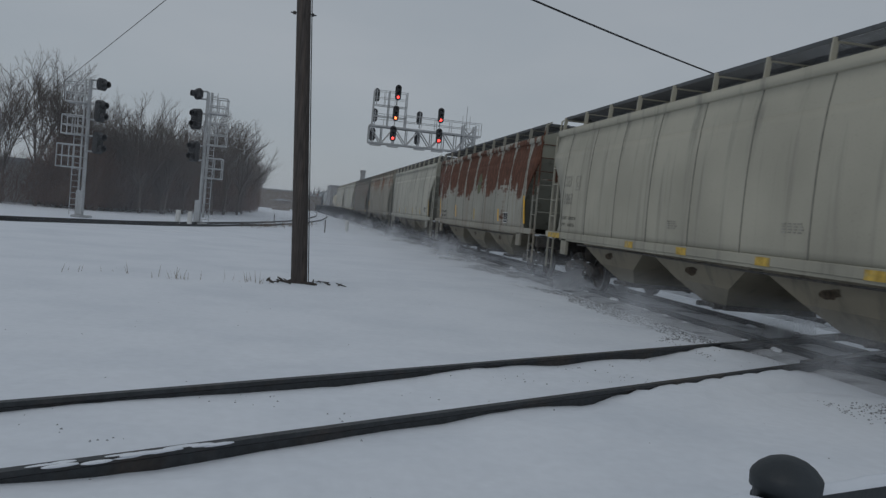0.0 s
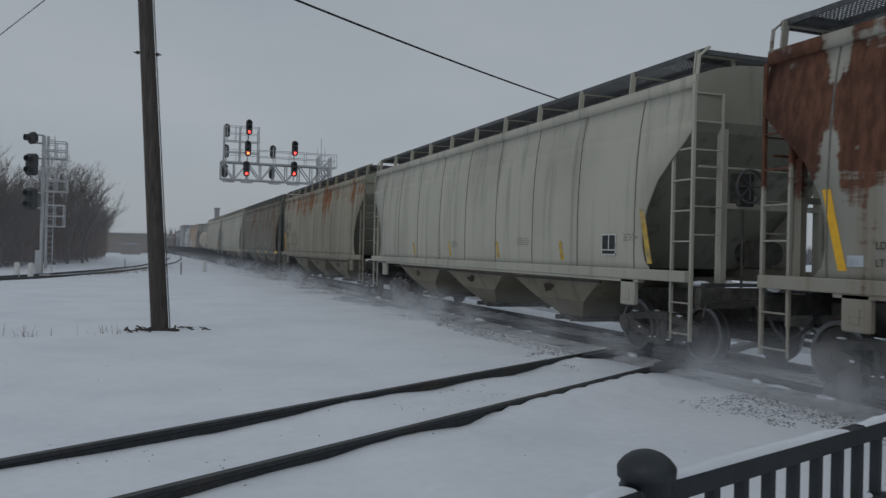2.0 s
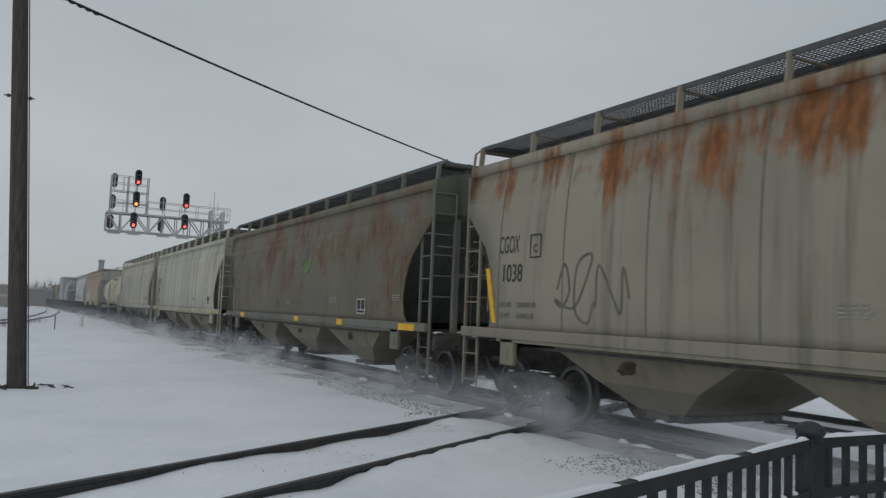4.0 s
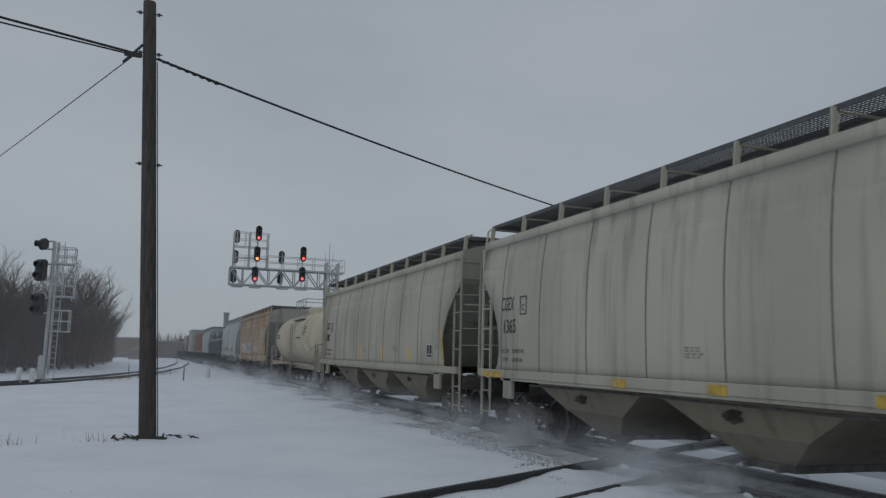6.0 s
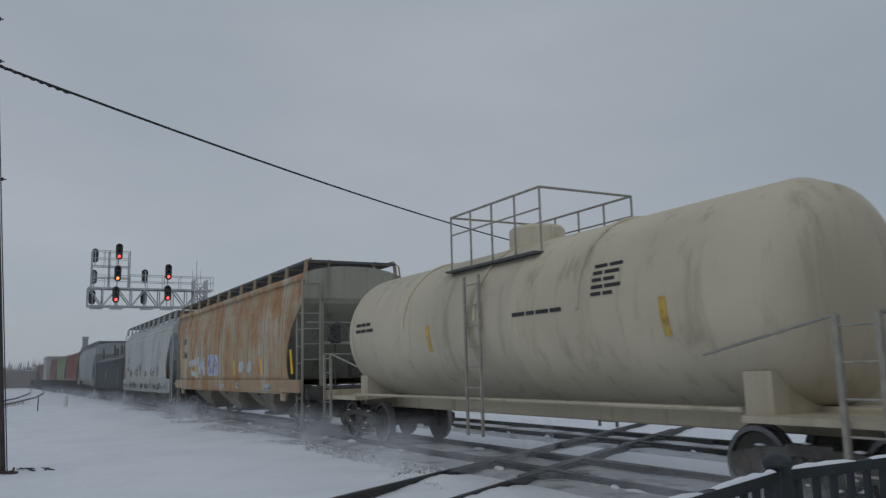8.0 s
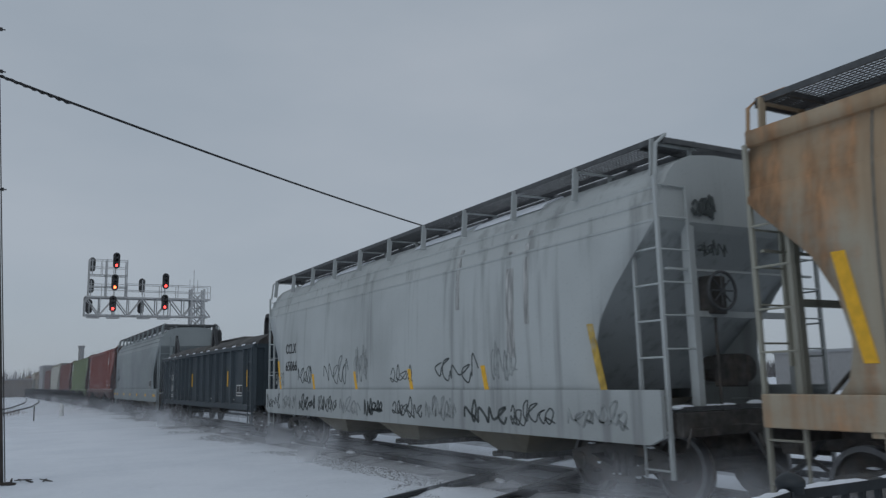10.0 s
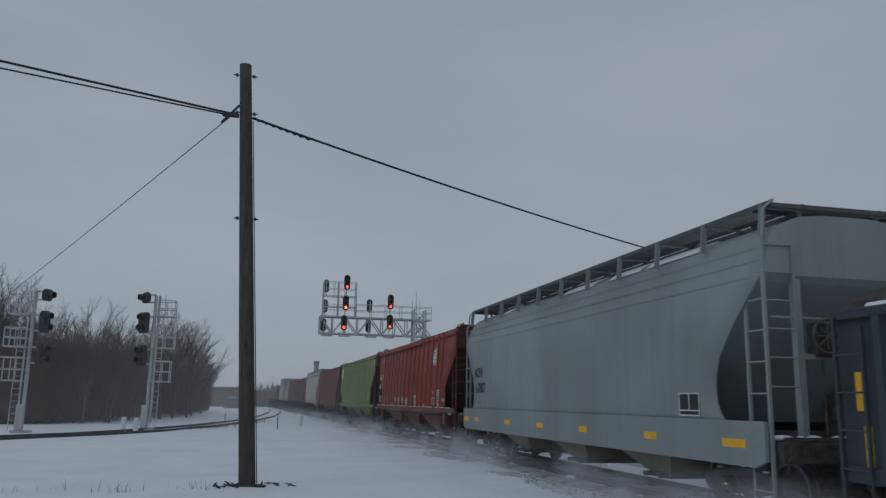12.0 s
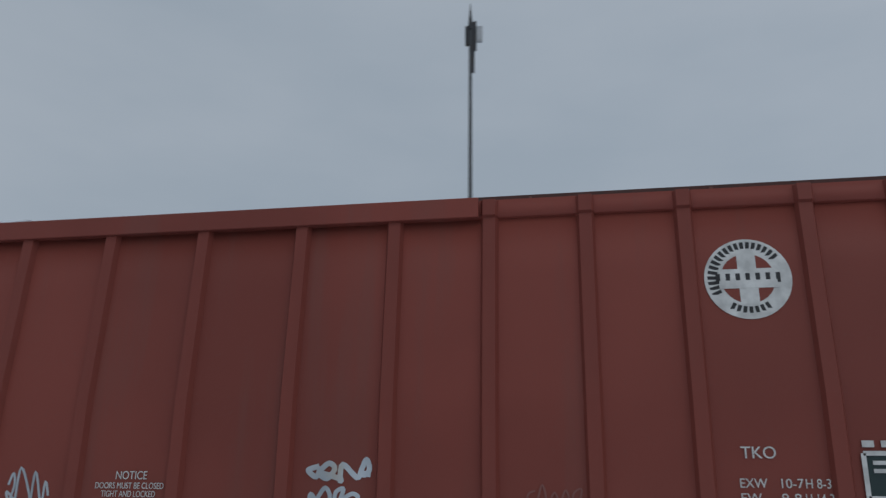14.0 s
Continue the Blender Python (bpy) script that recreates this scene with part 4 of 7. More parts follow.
    patch(b_car, "emblem", [(-0.83 + 0.30 * math.cos(k * 0.3927), 3.03 + 0.42 * math.sin(k * 0.3927)) for k in range(16)], lambda q: b_side(q) - 0.004, TAG_OLIVE, "faded oval green emblem")
    patch(b_car, "emblem_rule", [(-0.58, 2.98), (-1.08, 2.98), (-1.08, 3.10), (-0.58, 3.10)], lambda q: b_side(q) - 0.008, TAG_GREY)
    for k, (a, b) in enumerate((("LD LMT", "222300"), ("LT WT", "62700"))):
        lettering(b_car, a, 6.60, 1.80 - 0.19 * k, 0.12, b_side(1.8) - 0.014, INK, 0, "lettering", 0.38 - 0.06 * k)
        lettering(b_car, b, 6.02, 1.80 - 0.19 * k, 0.12, b_side(1.8) - 0.014, INK, 0, "lettering", 0.44 - 0.06 * k)
    patch(b_car, "plate", [(6.98, 1.60), (6.76, 1.60), (6.76, 1.73), (6.98, 1.73)], lambda q: b_side(q) - 0.004, TAG_PALE, "small pale plate")
    grain("chalky white covered hopper with dark panel joints", 41.75, 60.25, WHITE_C, "", "", flags_up)
    d_car, d_side = grain("tan-grey covered hopper rusting along its eaves", 60.25, 78.75, TAN_D, "CGOX", "1038", [("v", 7.4, 1.55, 2.48, YELLOW)], panel=False)
    scribble(d_car, 5.6, 1.6, 1.6, 1.0, d_side, TAG_GREY, 5, 4, 0.04)
    e_car, e_side = grain("grimy brown-grey covered hopper with a faded green emblem", 78.75, 97.2, BROWN_E, "", "", [("h", -7.64, 0.76, YELLOW), ("h", -3.74, 0.40, YELLOW), ("h", -0.22, 0.40, YELLOW), ("h", 6.0, 0.50, YELLOW)], panel=False, ends=END_GREEN, trim=TRIM_E)
    data_panel(e_car, e_side, -4.87, 1.60, 0.48, 0.33)
    patch(e_car, "emblem", [(-0.80 + 0.52 * math.cos(k * 0.3927), 3.15 + 0.55 * math.sin(k * 0.3927)) for k in range(16)], lambda q: e_side(q) - 0.003, TAG_GREY, "faded grey disc")
    patch(e_car, "emblem_leaf", [(-0.42, 2.74), (-0.75, 2.62), (-1.12, 2.76), (-1.28, 3.12), (-1.02, 3.04), (-0.72, 2.96)], lambda q: e_side(q) - 0.007, TAG_GREEN, "green leaf of the emblem")
    grain("pale cream covered hopper with low yellow markers", 97.2, 115.7, CREAM_F, "CGEX", "1365", flags_low)
    grain("cream covered hopper with yellow upright markers", 115.7, 134.2, CREAM_G, "CGEX", "1802", [("v", -7.55, 1.55, 2.42, YELLOW_WORN), ("v", -4.60, 1.54, 2.0, YELLOW), ("v", -1.73, 1.54, 2.0, YELLOW), ("v", 1.11, 1.54, 2.02, YELLOW), ("v", 3.89, 1.54, 2.0, YELLOW_WORN)])
    tank_car(134.2, 150.7)
    # rust-stained slab-side hopper with sprayed letters
    L = 169.65 - 150.7
    car, side = hopper_car("rust-stained tan covered hopper with pale sprayed lettering", L, ORANGE_M, "round", deep=1.06, seams=True, ends=TRIM_M, frame_paint=TRIM_M, lower=GRIME_ZONE)
    off = -168.75  # marks are counted from a point on the train
    lettering(car, "GPFX", 175.85 + off, 2.97, 0.36, side(3.1) - 0.012, INK, -3, "lettering", 0.62)
    lettering(car, "11346", 175.8 + off, 2.38, 0.40, side(2.5) - 0.012, INK, 0, "lettering", 0.74)
    for y, z0, z1 in ((176.2, 1.75, 2.85), (173.2, 1.6, 2.15), (170.2, 1.62, 2.12), (166.9, 1.62, 2.12), (163.6, 1.62, 2.12), (160.6, 1.62, 2.3)):
        stripe(car, y + off, z0, z1, 0.15, side, YELLOW, 0.22)
    patch(car, "sprayed_panel", [(171.02 + off, 1.72), (170.9 + off, 1.62), (170.2 + off, 1.60), (169.4 + off, 1.61), (169.22 + off, 1.68), (169.2 + off, 1.95), (169.32 + off, 2.22), (169.5 + off, 2.38), (170.1 + off, 2.40), (170.8 + off, 2.44), (170.98 + off, 2.38), (171.05 + off, 2.05)], lambda q: side(q) - 0.002, TAG_BLUE, "pale lilac sprayed panel")
    for k, (y, z, w, h) in enumerate(((170.95, 1.95, 0.7, 0.38), (170.1, 1.85, 0.75, 0.45), (170.8, 1.68, 0.9, 0.2))):
        scribble(car, y + off, z, w, h, lambda q: side(q) - 0.003, TAG_VIOLET, 31 + k, 4, 0.035)
    for k, (y, w, z, h) in enumerate(((174.45, 0.35, 2.02, 0.26), (173.95, 0.4, 2.0, 0.3), (173.5, 0.5, 2.08, 0.26), (173.0, 0.4, 2.12, 0.22), (172.75, 0.55, 1.75, 0.5), (172.2, 0.6, 1.85, 0.55), (174.1, 0.5, 1.62, 0.3), (173.5, 0.8, 1.58, 0.2), (171.8, 0.35, 1.62, 0.3), (166.2, 0.6, 1.7, 0.35), (165.2, 0.5, 1.7, 0.4))):
        scribble(car, y + off, z, w, h, lambda q: side(q) - 0.002, TAG_PALE, 130 + k, 3, 0.12)
    for k, y in enumerate((168.9, 166.6, 163.2)):
        scribble(car, y + off, 1.14, 0.6, 0.22, lambda q: -1.627, TAG_PALE, 150 + k, 3, 0.06)
    put(car, 150.7, 169.65)
    # bluish-white slab-side hopper, tagged along its sill
    L = 187.65 - 169.65
    car, side = hopper_car("bluish-white covered hopper with dark spray tags along its sill", L, WHITE_N, "slab", deep=0.82, seams=False, lower=GRIME_ZONE)
    off = -187.9
    lettering(car, "CCLX", 194.3 + off, 2.48, 0.38, side(2.6) - 0.012, INK, 0, "lettering", 0.85)
    lettering(car, "65066", 194.3 + off, 2.00, 0.38, side(2.1) - 0.012, INK, 0, "lettering", 0.95)
    for k in range(11):
        scribble(car, 196.0 - k * 1.45 + off, 0.95, 1.25, 0.42, lambda q: -1.627, TAG_DARK if k % 3 != 1 else TAG_FADED, 40 + k, 5 + k % 4, 0.02 + 0.012 * (k % 3))
    for k in range(7):
        scribble(car, 195.2 - k * 1.95 + off, 1.6, 0.8 + 0.35 * (k % 3), 0.4 + 0.17 * (k % 4), side, TAG_DARK if k % 3 else TAG_FADED, 60 + k, 4 + k % 4, 0.018 + 0.008 * (k % 2))
    for y, z0, z1, mt in ((180.72, 1.5, 2.40, YELLOW_WORN), (183.68, 1.46, 1.90, YELLOW), (186.45, 1.46, 1.90, YELLOW), (189.23, 1.46, 1.90, YELLOW), (192.0, 1.46, 1.88, YELLOW), (194.77, 1.44, 2.3, YELLOW)):
        stripe(car, y + off, z0, z1, 0.13, side, mt, 0.24)
    for y, z0, w in ((182.9, 2.0, 0.22), (182.45, 2.5, 0.12), (184.6, 2.9, 0.12)):
        stripe(car, y + off, z0, 4.0, w, side, GRIME_STAIN, 0.02, "grime_streak")
    tag = scribble(car, 0.35, 3.72, 0.55, 0.32, lambda q: 0.0, TAG_DARK, 77, 5, 0.03)
    tag.matrix_basis = Matrix.Translation((-0.55, -8.31, 0)) @ Matrix.Rotation(radians(90), 4, "Z")
    tag = scribble(car, 0.3, 3.2, 0.5, 0.25, lambda q: 0.0, TAG_DARK, 78, 6, 0.016)
    tag.matrix_basis = Matrix.Translation((-0.55, -8.31, 0)) @ Matrix.Rotation(radians(90), 4, "Z")
    put(car, 169.65, 187.65)
    gondola(187.65, 205.05)
    # blue-grey slab-side hopper
    L = 222.85 - 205.05
    car, side = hopper_car("smooth blue-grey covered hopper with orange markers along its sill", L, GREY_Q, "slab", deep=0.84, seams=False, lower=GRIME_ZONE)
    off = -225.3
    lettering(car, "ACFX", 232.15 + off, 2.48, 0.44, side(2.6) - 0.012, INK, 0, "lettering", 0.86)
    lettering(car, "67807", 231.98 + off, 2.00, 0.44, side(2.1) - 0.012, INK, 0, "lettering", 0.96)
    small_print(car, side, 232.0 + off, 1.75, 2, 6, 0.11, 0.035, TAG_FADED)
    data_panel(car, side, 219.45 + off, 1.55, 0.62, 0.36)
    for k, (y, w) in enumerate(((233.1, 0.55), (231.9, 0.4), (228.8, 0.45), (226.2, 0.42), (223.55, 0.42), (220.5, 0.45), (217.9, 0.6))):
        horizontal_stripe(car, y + off, w, 1.10, 0.13)
    put(car, 205.05, 222.85)
    red_hopper(222.85, 241.3)
    # the cars that follow
    L = 18.45
    car, side = hopper_car("leaf-green ribbed covered hopper, its end coloured dark for shade", L, GREEN_S, "ribbed", lower=GREEN_S)
    patch(car, "emblem", [(8.0, 3.3), (7.2, 3.3), (7.2, 4.0), (8.0, 4.0)], lambda q: side(q) - 0.006, INK_WHITE, "pale square emblem")
    small_print(car, lambda q: side(q) - 0.006, 7.9, 2.8, 4, 1, 0.6, 0.08, INK_WHITE)
    small_print(car, lambda q: side(q) - 0.006, -6.2, 2.1, 3, 1, 0.4, 0.08, INK_WHITE)
    put(car, 241.3, 259.75)
    car, side = hopper_car("dull red ribbed covered hopper", 18.45, RED_U, "ribbed", lower=LOWER_RED)
    put(car, 259.75, 278.2)
    car, side = hopper_car("off-white covered hopper among the red cars", 18.45, WHITE_C, "round")
    put(car, 278.2, 296.65)
    for k in range(2):
        car, side = hopper_car("dark red-brown covered hopper far down the train", 18.45, DARKRED_V, "ribbed")
        put(car, 296.65 + 18.45 * k, 315.1 + 18.45 * k)
    car, side = hopper_car("tan-grey covered hopper far down the train", 18.45, TAN_D, "round")
    put(car, 333.55, 352.0)
    car, side = hopper_car("off-white covered hopper far down the train", 18.45, WHITE_A, "round")
    put(car, 352.0, 370.45)
    for k, (paint, tone, style) in enumerate(((DARKRED_V, "dark red-brown", "ribbed"), (TAN_D, "tan-grey", "round"), (RED_U, "dull red", "ribbed"), (WHITE_C, "off-white", "round"), (DARKRED_V, "dark red-brown", "ribbed"))):
        car, side = hopper_car(tone + " covered hopper at the hazy tail of the train", 18.45, paint, style)
        put(car, 370.45 + 18.45 * k, 388.9 + 18.45 * k)


GRIME_STAIN = material("grime_streak", (0.25, 0.255, 0.25), 0.85, 0, 0.4, 5, 0, 30, (0.44, 0.45, 0.445), 3.0, 0.42, 0.58, (4, 4, 0.4))


def tank_car(a, b):
    L = b - a
    car = thing("tank_car", "cream tank car with brown road stains and a railed dome", "freight car", group="cars of the train")
    h = L / 2 - 1.75
    r = 1.42
    zc = 2.48
    bm = bmesh.new()
    prof = [(0.05, -h), (0.55, -h + 0.04), (1.0, -h + 0.17), (1.28, -h + 0.36), (r, -h + 0.68), (r, -1.2), (r + 0.012, -1.18), (r + 0.012, -1.08), (r, -1.06), (r, h - 0.68), (1.28, h - 0.36), (1.0, h - 0.17), (0.55, h - 0.04), (0.05, h)]
    lathe(bm, prof, "Y", 48, (0, 0, zc))
    part("tank", bm, TANK_T, car, smooth=True)
    for y in (-2.9, 2.9, 0):
        bm = bmesh.new()
        pts = [(-(r + 0.015) * math.cos(t), y, zc + (r + 0.015) * math.sin(t)) for t in [math.pi * (k / 20) for k in range(21)]]
        tube(bm, pts, 0.03, 6)
        part("tank_strap", bm, TANK_T, car)
    bm = bmesh.new()
    lathe(bm, [(0.52, zc + r - 0.1), (0.52, zc + r + 0.28), (0.46, zc + r + 0.34), (0.2, zc + r + 0.38)], "Z", 20)
    part("dome", bm, TANK_T, car, smooth=False)
    bm = bmesh.new()
    for x in (-1.0, 1.0):
        for y in (-1.5, -0.75, 0, 0.75, 1.5):
            bar(bm, (x, y, zc + r - 0.35), (x, y, zc + r + 0.72), 0.022)
        bar(bm, (x, -1.5, zc + r + 0.72), (x, 1.5, zc + r + 0.72), 0.022)
        bar(bm, (x, -1.5, zc + r + 0.36), (x, 1.5, zc + r + 0.36), 0.016)
    for y in (-1.5, 1.5):
        bar(bm, (-1, y, zc + r + 0.72), (1, y, zc + r + 0.72), 0.022)
    part("dome_railing", bm, ALU_DULL, car)
    bm = bmesh.new()
    for x in (-0.78,):
        box(bm, (-1.15, -1.5, zc + r - 0.40), (-0.6, 1.5, zc + r - 0.36))
        box(bm, (0.6, -1.5, zc + r - 0.40), (1.15, 1.5, zc + r - 0.36))
    part("dome_platform", bm, GRATING, car)
    bm = bmesh.new()
    box(bm, (-0.28, -L / 2 + 0.6, 0.78), (0.28, L / 2 - 0.6, 1.12), 0.02)
    for s in (-1, 1):
        box(bm, (-1.4, s * (L / 2 - 0.75), 0.95), (1.4, s * (L / 2 - 0.6), 1.2))
        box(bm, (-1.1, s * (L / 2 - 2.75), 1.0), (1.1, s * (L / 2 - 2.35), 1.55))
        box(bm, (-1.35, s * (L / 2 - 2.6), 0.98), (1.35, s * (L / 2 - 0.65), 1.06))
    part("under_frame", bm, TANK_T, car)
    for s in (-1, 1):
        bm = bmesh.new()
        for x in (-1.45, 1.45):
            flat(bm, (x, s * (L / 2 - 0.8), 0.45), (x, s * (L / 2 - 0.8), 2.1), 0.06, 0.05, (1, 0, 0))
            flat(bm, (x, s * (L / 2 - 1.25), 0.45), (x, s * (L / 2 - 1.25), 2.1), 0.06, 0.05, (1, 0, 0))
            for k in range(5):
                bar(bm, (x, s * (L / 2 - 0.8), 0.55 + k * 0.36), (x, s * (L / 2 - 1.25), 0.55 + k * 0.36), 0.014)
            bar(bm, (x, s * (L / 2 - 1.25), 2.1), (x, s * (L / 2 - 3.0), 1.75), 0.02)
        bar(bm, (-1.45, s * (L / 2 - 0.8), 2.1), (1.45, s * (L / 2 - 0.8), 2.1), 0.025)
        part("end_ladder", bm, ALU_DULL, car)
        placed("coupler", common("coupler", coupler_mesh), car, pose(0, s * (L / 2 - 0.02), 0, 0, 0, 0 if s > 0 else 180))
        truck(car, s * (L / 2 - 2.0))
        bm = bmesh.new()
        bar(bm, (s * 1.35, -L / 2 + 2.6, 1.12), (s * 1.35, L / 2 - 2.6, 1.12), 0.03)
        part("side_rail", bm, TANK_T, car)
        bm = bmesh.new()
        for x in (-0.25, 0.25):
            flat(bm, (s * 1.47, x, 0.5), (s * 1.47, x, zc + 0.8), 0.05, 0.04, (1, 0, 0))
        for k in range(8):
            bar(bm, (s * 1.47, -0.25, 0.6 + k * 0.36), (s * 1.47, 0.25, 0.6 + k * 0.36), 0.014)
        part("side_ladder", bm, ALU_DULL, car)
    near = lambda z: -math.sqrt(max(0.01, r * r - (z - zc) ** 2)) - 0.004
    small_print(car, near, -3.2, 3.05, 5, 2, 0.32, 0.05)
    small_print(car, near, 5.4, 2.7, 2, 3, 0.3, 0.07)
    small_print(car, near, -1.2, 2.5, 1, 4, 0.3, 0.06)
    stripe(car, -4.6, 2.0, 2.5, 0.12, near, YELLOW_WORN)
    stripe(car, 1.8, 2.0, 2.5, 0.12, near, YELLOW_WORN)
    put(car, a, b)


def gondola(a, b):
    L = b - a
    car = thing("gondola", "dark slate gondola with covered load and upright yellow markers", "freight car", group="cars of the train")
    h = L / 2 - 0.75
    x0 = 1.50
    at = lambda u: (u - 206.8) * 0.94 + 0.45
    bm = bmesh.new()
    for s in (-1, 1):
        box(bm, (s * x0 - 0.02, -h, 0.98), (s * x0 + 0.02, h, 2.86))
        box(bm, (-x0, s * h - 0.02, 0.98), (x0, s * h + 0.02, 2.86))
    box(bm, (-x0, -h, 1.0), (x0, h, 1.1))
    part("body", bm, GOND_P, car)
    for s in (-1, 1):
        bm = bmesh.new()
        box(bm, (s * (x0 + 0.0), -h - 0.03, 2.80), (s * (x0 + 0.12), h + 0.03, 2.93), 0.015)
        part("top_chord", bm, GOND_P, car)
        bm = bmesh.new()
        box(bm, (s * (x0 - 0.02), -h - 0.03, 0.82), (s * (x0 + 0.10), h + 0.03, 1.02), 0.015)
        part("side_sill", bm, GOND_P, car)
        bm = bmesh.new()
        box(bm, (-x0, s * (h + 0.02), 2.80), (x0, s * (h + 0.10), 2.93))
        for x in (-1.2, -0.4, 0.4, 1.2):
            box(bm, (x - 0.06, s * (h + 0.02), 1.0), (x + 0.06, s * (h + 0.10), 2.8))
        part("end_frame", bm, GOND_P, car)

    def stake():
        bm = bmesh.new()
        prism(bm, [(-x0, -0.10), (-x0 - 0.12, -0.06), (-x0 - 0.12, 0.06), (-x0, 0.10)], 1.0, 2.81, "Z")
        return part("side_stake", bm, GOND_P)
    me = common("stake", stake)
    stakes = [u - (a + b) / 2 for u in (188.45, 189.60, 191.20, 192.40, 193.45, 194.50, 195.60, 196.70, 198.02, 198.84, 199.66, 200.35, 201.35, 202.50, 203.55)]
    for y in stakes:
        for s in (0, 180):
            placed("side_stake", me, car, pose(0, y, 0, 0, 0, s))
    # two arched covers over the load, and their lifting arches
    for y0, y1 in ((-h + 0.1, -0.3), (-0.1, h - 0.1)):
        bm = bmesh.new()
        prism(bm, [(-1.45, 2.90), (-1.38, 3.05), (-1.05, 3.26), (-0.5, 3.38), (0.5, 3.38), (1.05, 3.26), (1.38, 3.05), (1.45, 2.90)], y0, y1, "Y")
        cover = part("cover", bm, COVER, car, "weathered dark load cover")
        for u in ((201.6,) if y0 < -1 else (210.4,)):
            y = at(u)
            bm = bmesh.new()
            for s in (-0.35, 0.35):
                pts = [(s * 0.5, y + s - 0.34, 3.3)] + [(s * 0.5, y + s - 0.29 * math.cos(k * math.pi / 8), 3.82 + 0.29 * math.sin(k * math.pi / 8)) for k in range(9)] + [(s * 0.5, y + s + 0.34, 3.3)]
                for p, q in zip(pts, pts[1:]):
                    flat(bm, p, q, 0.12, 0.12, (1, 0, 0))
            part("lifting_arch", bm, BLACK, cover)
        bm = bmesh.new()
        for k in range(6):
            y = y0 + 0.5 + (y1 - y0 - 1) * k / 5
            prism(bm, [(-1.47, 2.93), (-1.43, 2.985), (-1.37, 3.03), (-1.33, 3.03)], y - 0.16 - 0.05 * (k % 3), y + 0.12 + 0.07 * (k % 2), "Y")
        tagged(part("snow_ridge", bm, SNOW, cover, "thin ridge of snow"), kind="stuff")
    bm = bmesh.new()
    box(bm, (-0.92, at(206.15), 3.2), (-0.80, at(207.25), 3.84), 0.02)
    part("load_plate", bm, BLACK, car)
    for y in (at(205.7), at(213.8)):
        bm = bmesh.new()
        flat(bm, (-1.2, y, 2.9), (-1.15, y, 4.02), 0.16, 0.10, (1, 0, 0))
        flat(bm, (-1.15, y + 0.06, 4.00), (-1.15, y - 0.75, 3.0), 0.14, 0.10, (1, 0, 0))
        part("load_stand", bm, BLACK, car)
    bm = bmesh.new()
    box(bm, (-0.5, -2.6, 3.37), (0.5, 2.2, 3.47), 0.02)
    part("load_plank", bm, COVER, car)
    side = lambda z: -x0 - 0.025
    lettering(car, "CEFX", at(212.72), 1.88, 0.40, -x0 - 0.03, INK_WHITE, width=0.74)
    lettering(car, "30183", at(212.72), 1.40, 0.40, -x0 - 0.03, INK_WHITE, width=0.78)
    small_print(car, side, at(212.70), 1.24, 2, 4, 0.13, 0.04, INK_WHITE)
    for u in (211.03, 207.9, 204.58, 201.62, 198.9):
        stripe(car, at(u), 1.58, 2.12, 0.13, side, YELLOW)
    stripe(car, at(214.45), 1.68, 2.15, 0.12, side, YELLOW)
    stripe(car, at(214.35), 1.02, 1.5, 0.12, side, YELLOW)
    pn = patch(car, "data_panel", [(-5.70, 1.28), (-6.40, 1.28), (-6.40, 1.62), (-5.70, 1.62)], lambda q: side(q), INK, "black panel with cream rules")
    bm = bmesh.new()
    for p, q in (((-5.70, 1.28), (-6.40, 1.28)), ((-5.70, 1.62), (-6.40, 1.62)), ((-5.70, 1.28), (-5.70, 1.62)), ((-6.40, 1.28), (-6.40, 1.62)), ((-6.05, 1.36), (-6.05, 1.62)), ((-5.70, 1.37), (-6.40, 1.37))):
        flat(bm, (-x0 - 0.035, p[0], p[1]), (-x0 - 0.035, q[0], q[1]), 0.03, 0.005, (1, 0, 0))
    tagged(part("panel_rule", bm, INK_WHITE, pn), kind="stuff")
    for y, z in ((-1.55, 0.0), (3.75, 0.35), (0.7, 0.1), (-4.9, 0.0)):
        small_print(car, side, y, 1.14 + z, 1, 3, 0.15, 0.035, INK_WHITE)
    small_print(car, side, 3.78, 1.95, 5, 2, 0.16, 0.03, TAG_SLATE)
    scribble(car, -0.22, 1.62, 0.36, 0.42, side, TAG_SLATE, 87, 4, 0.035, "emblem")
    # rivets and bolts along each stake's foot
    for y in stakes:
        bm = bmesh.new()
        for q in (-0.13, 0.13):
            for z in (1.06, 1.25, 1.44):
                bar(bm, (-x0 - 0.02, y + q, z), (-x0 - 0.036, y + q, z), 0.018, 6)
        tagged(part("rivet", bm, GOND_P, car), kind="stuff")
    for s in (-1, 1):
        truck(car, s * (L / 2 - 2.05))
        placed("coupler", common("coupler", coupler_mesh), car, pose(0, s * (L / 2 - 0.02), 0, 0, 0, 0 if s > 0 else 180))
        for x in (-1.62, 1.62):
            ladder(car, GOND_P, x, s * (h - 0.05), s, 0.42, 2.85, 2.7)
    bm = bmesh.new()
    box(bm, (-0.3, -L / 2 + 0.7, 0.62), (0.3, L / 2 - 0.7, 1.0))
    bar(bm, (-0.8, -1.2, 0.75), (-0.8, 0.3, 0.75), 0.2, 14)
    part("centre_sill", bm, TRUCK, car)
    put(car, a, b)


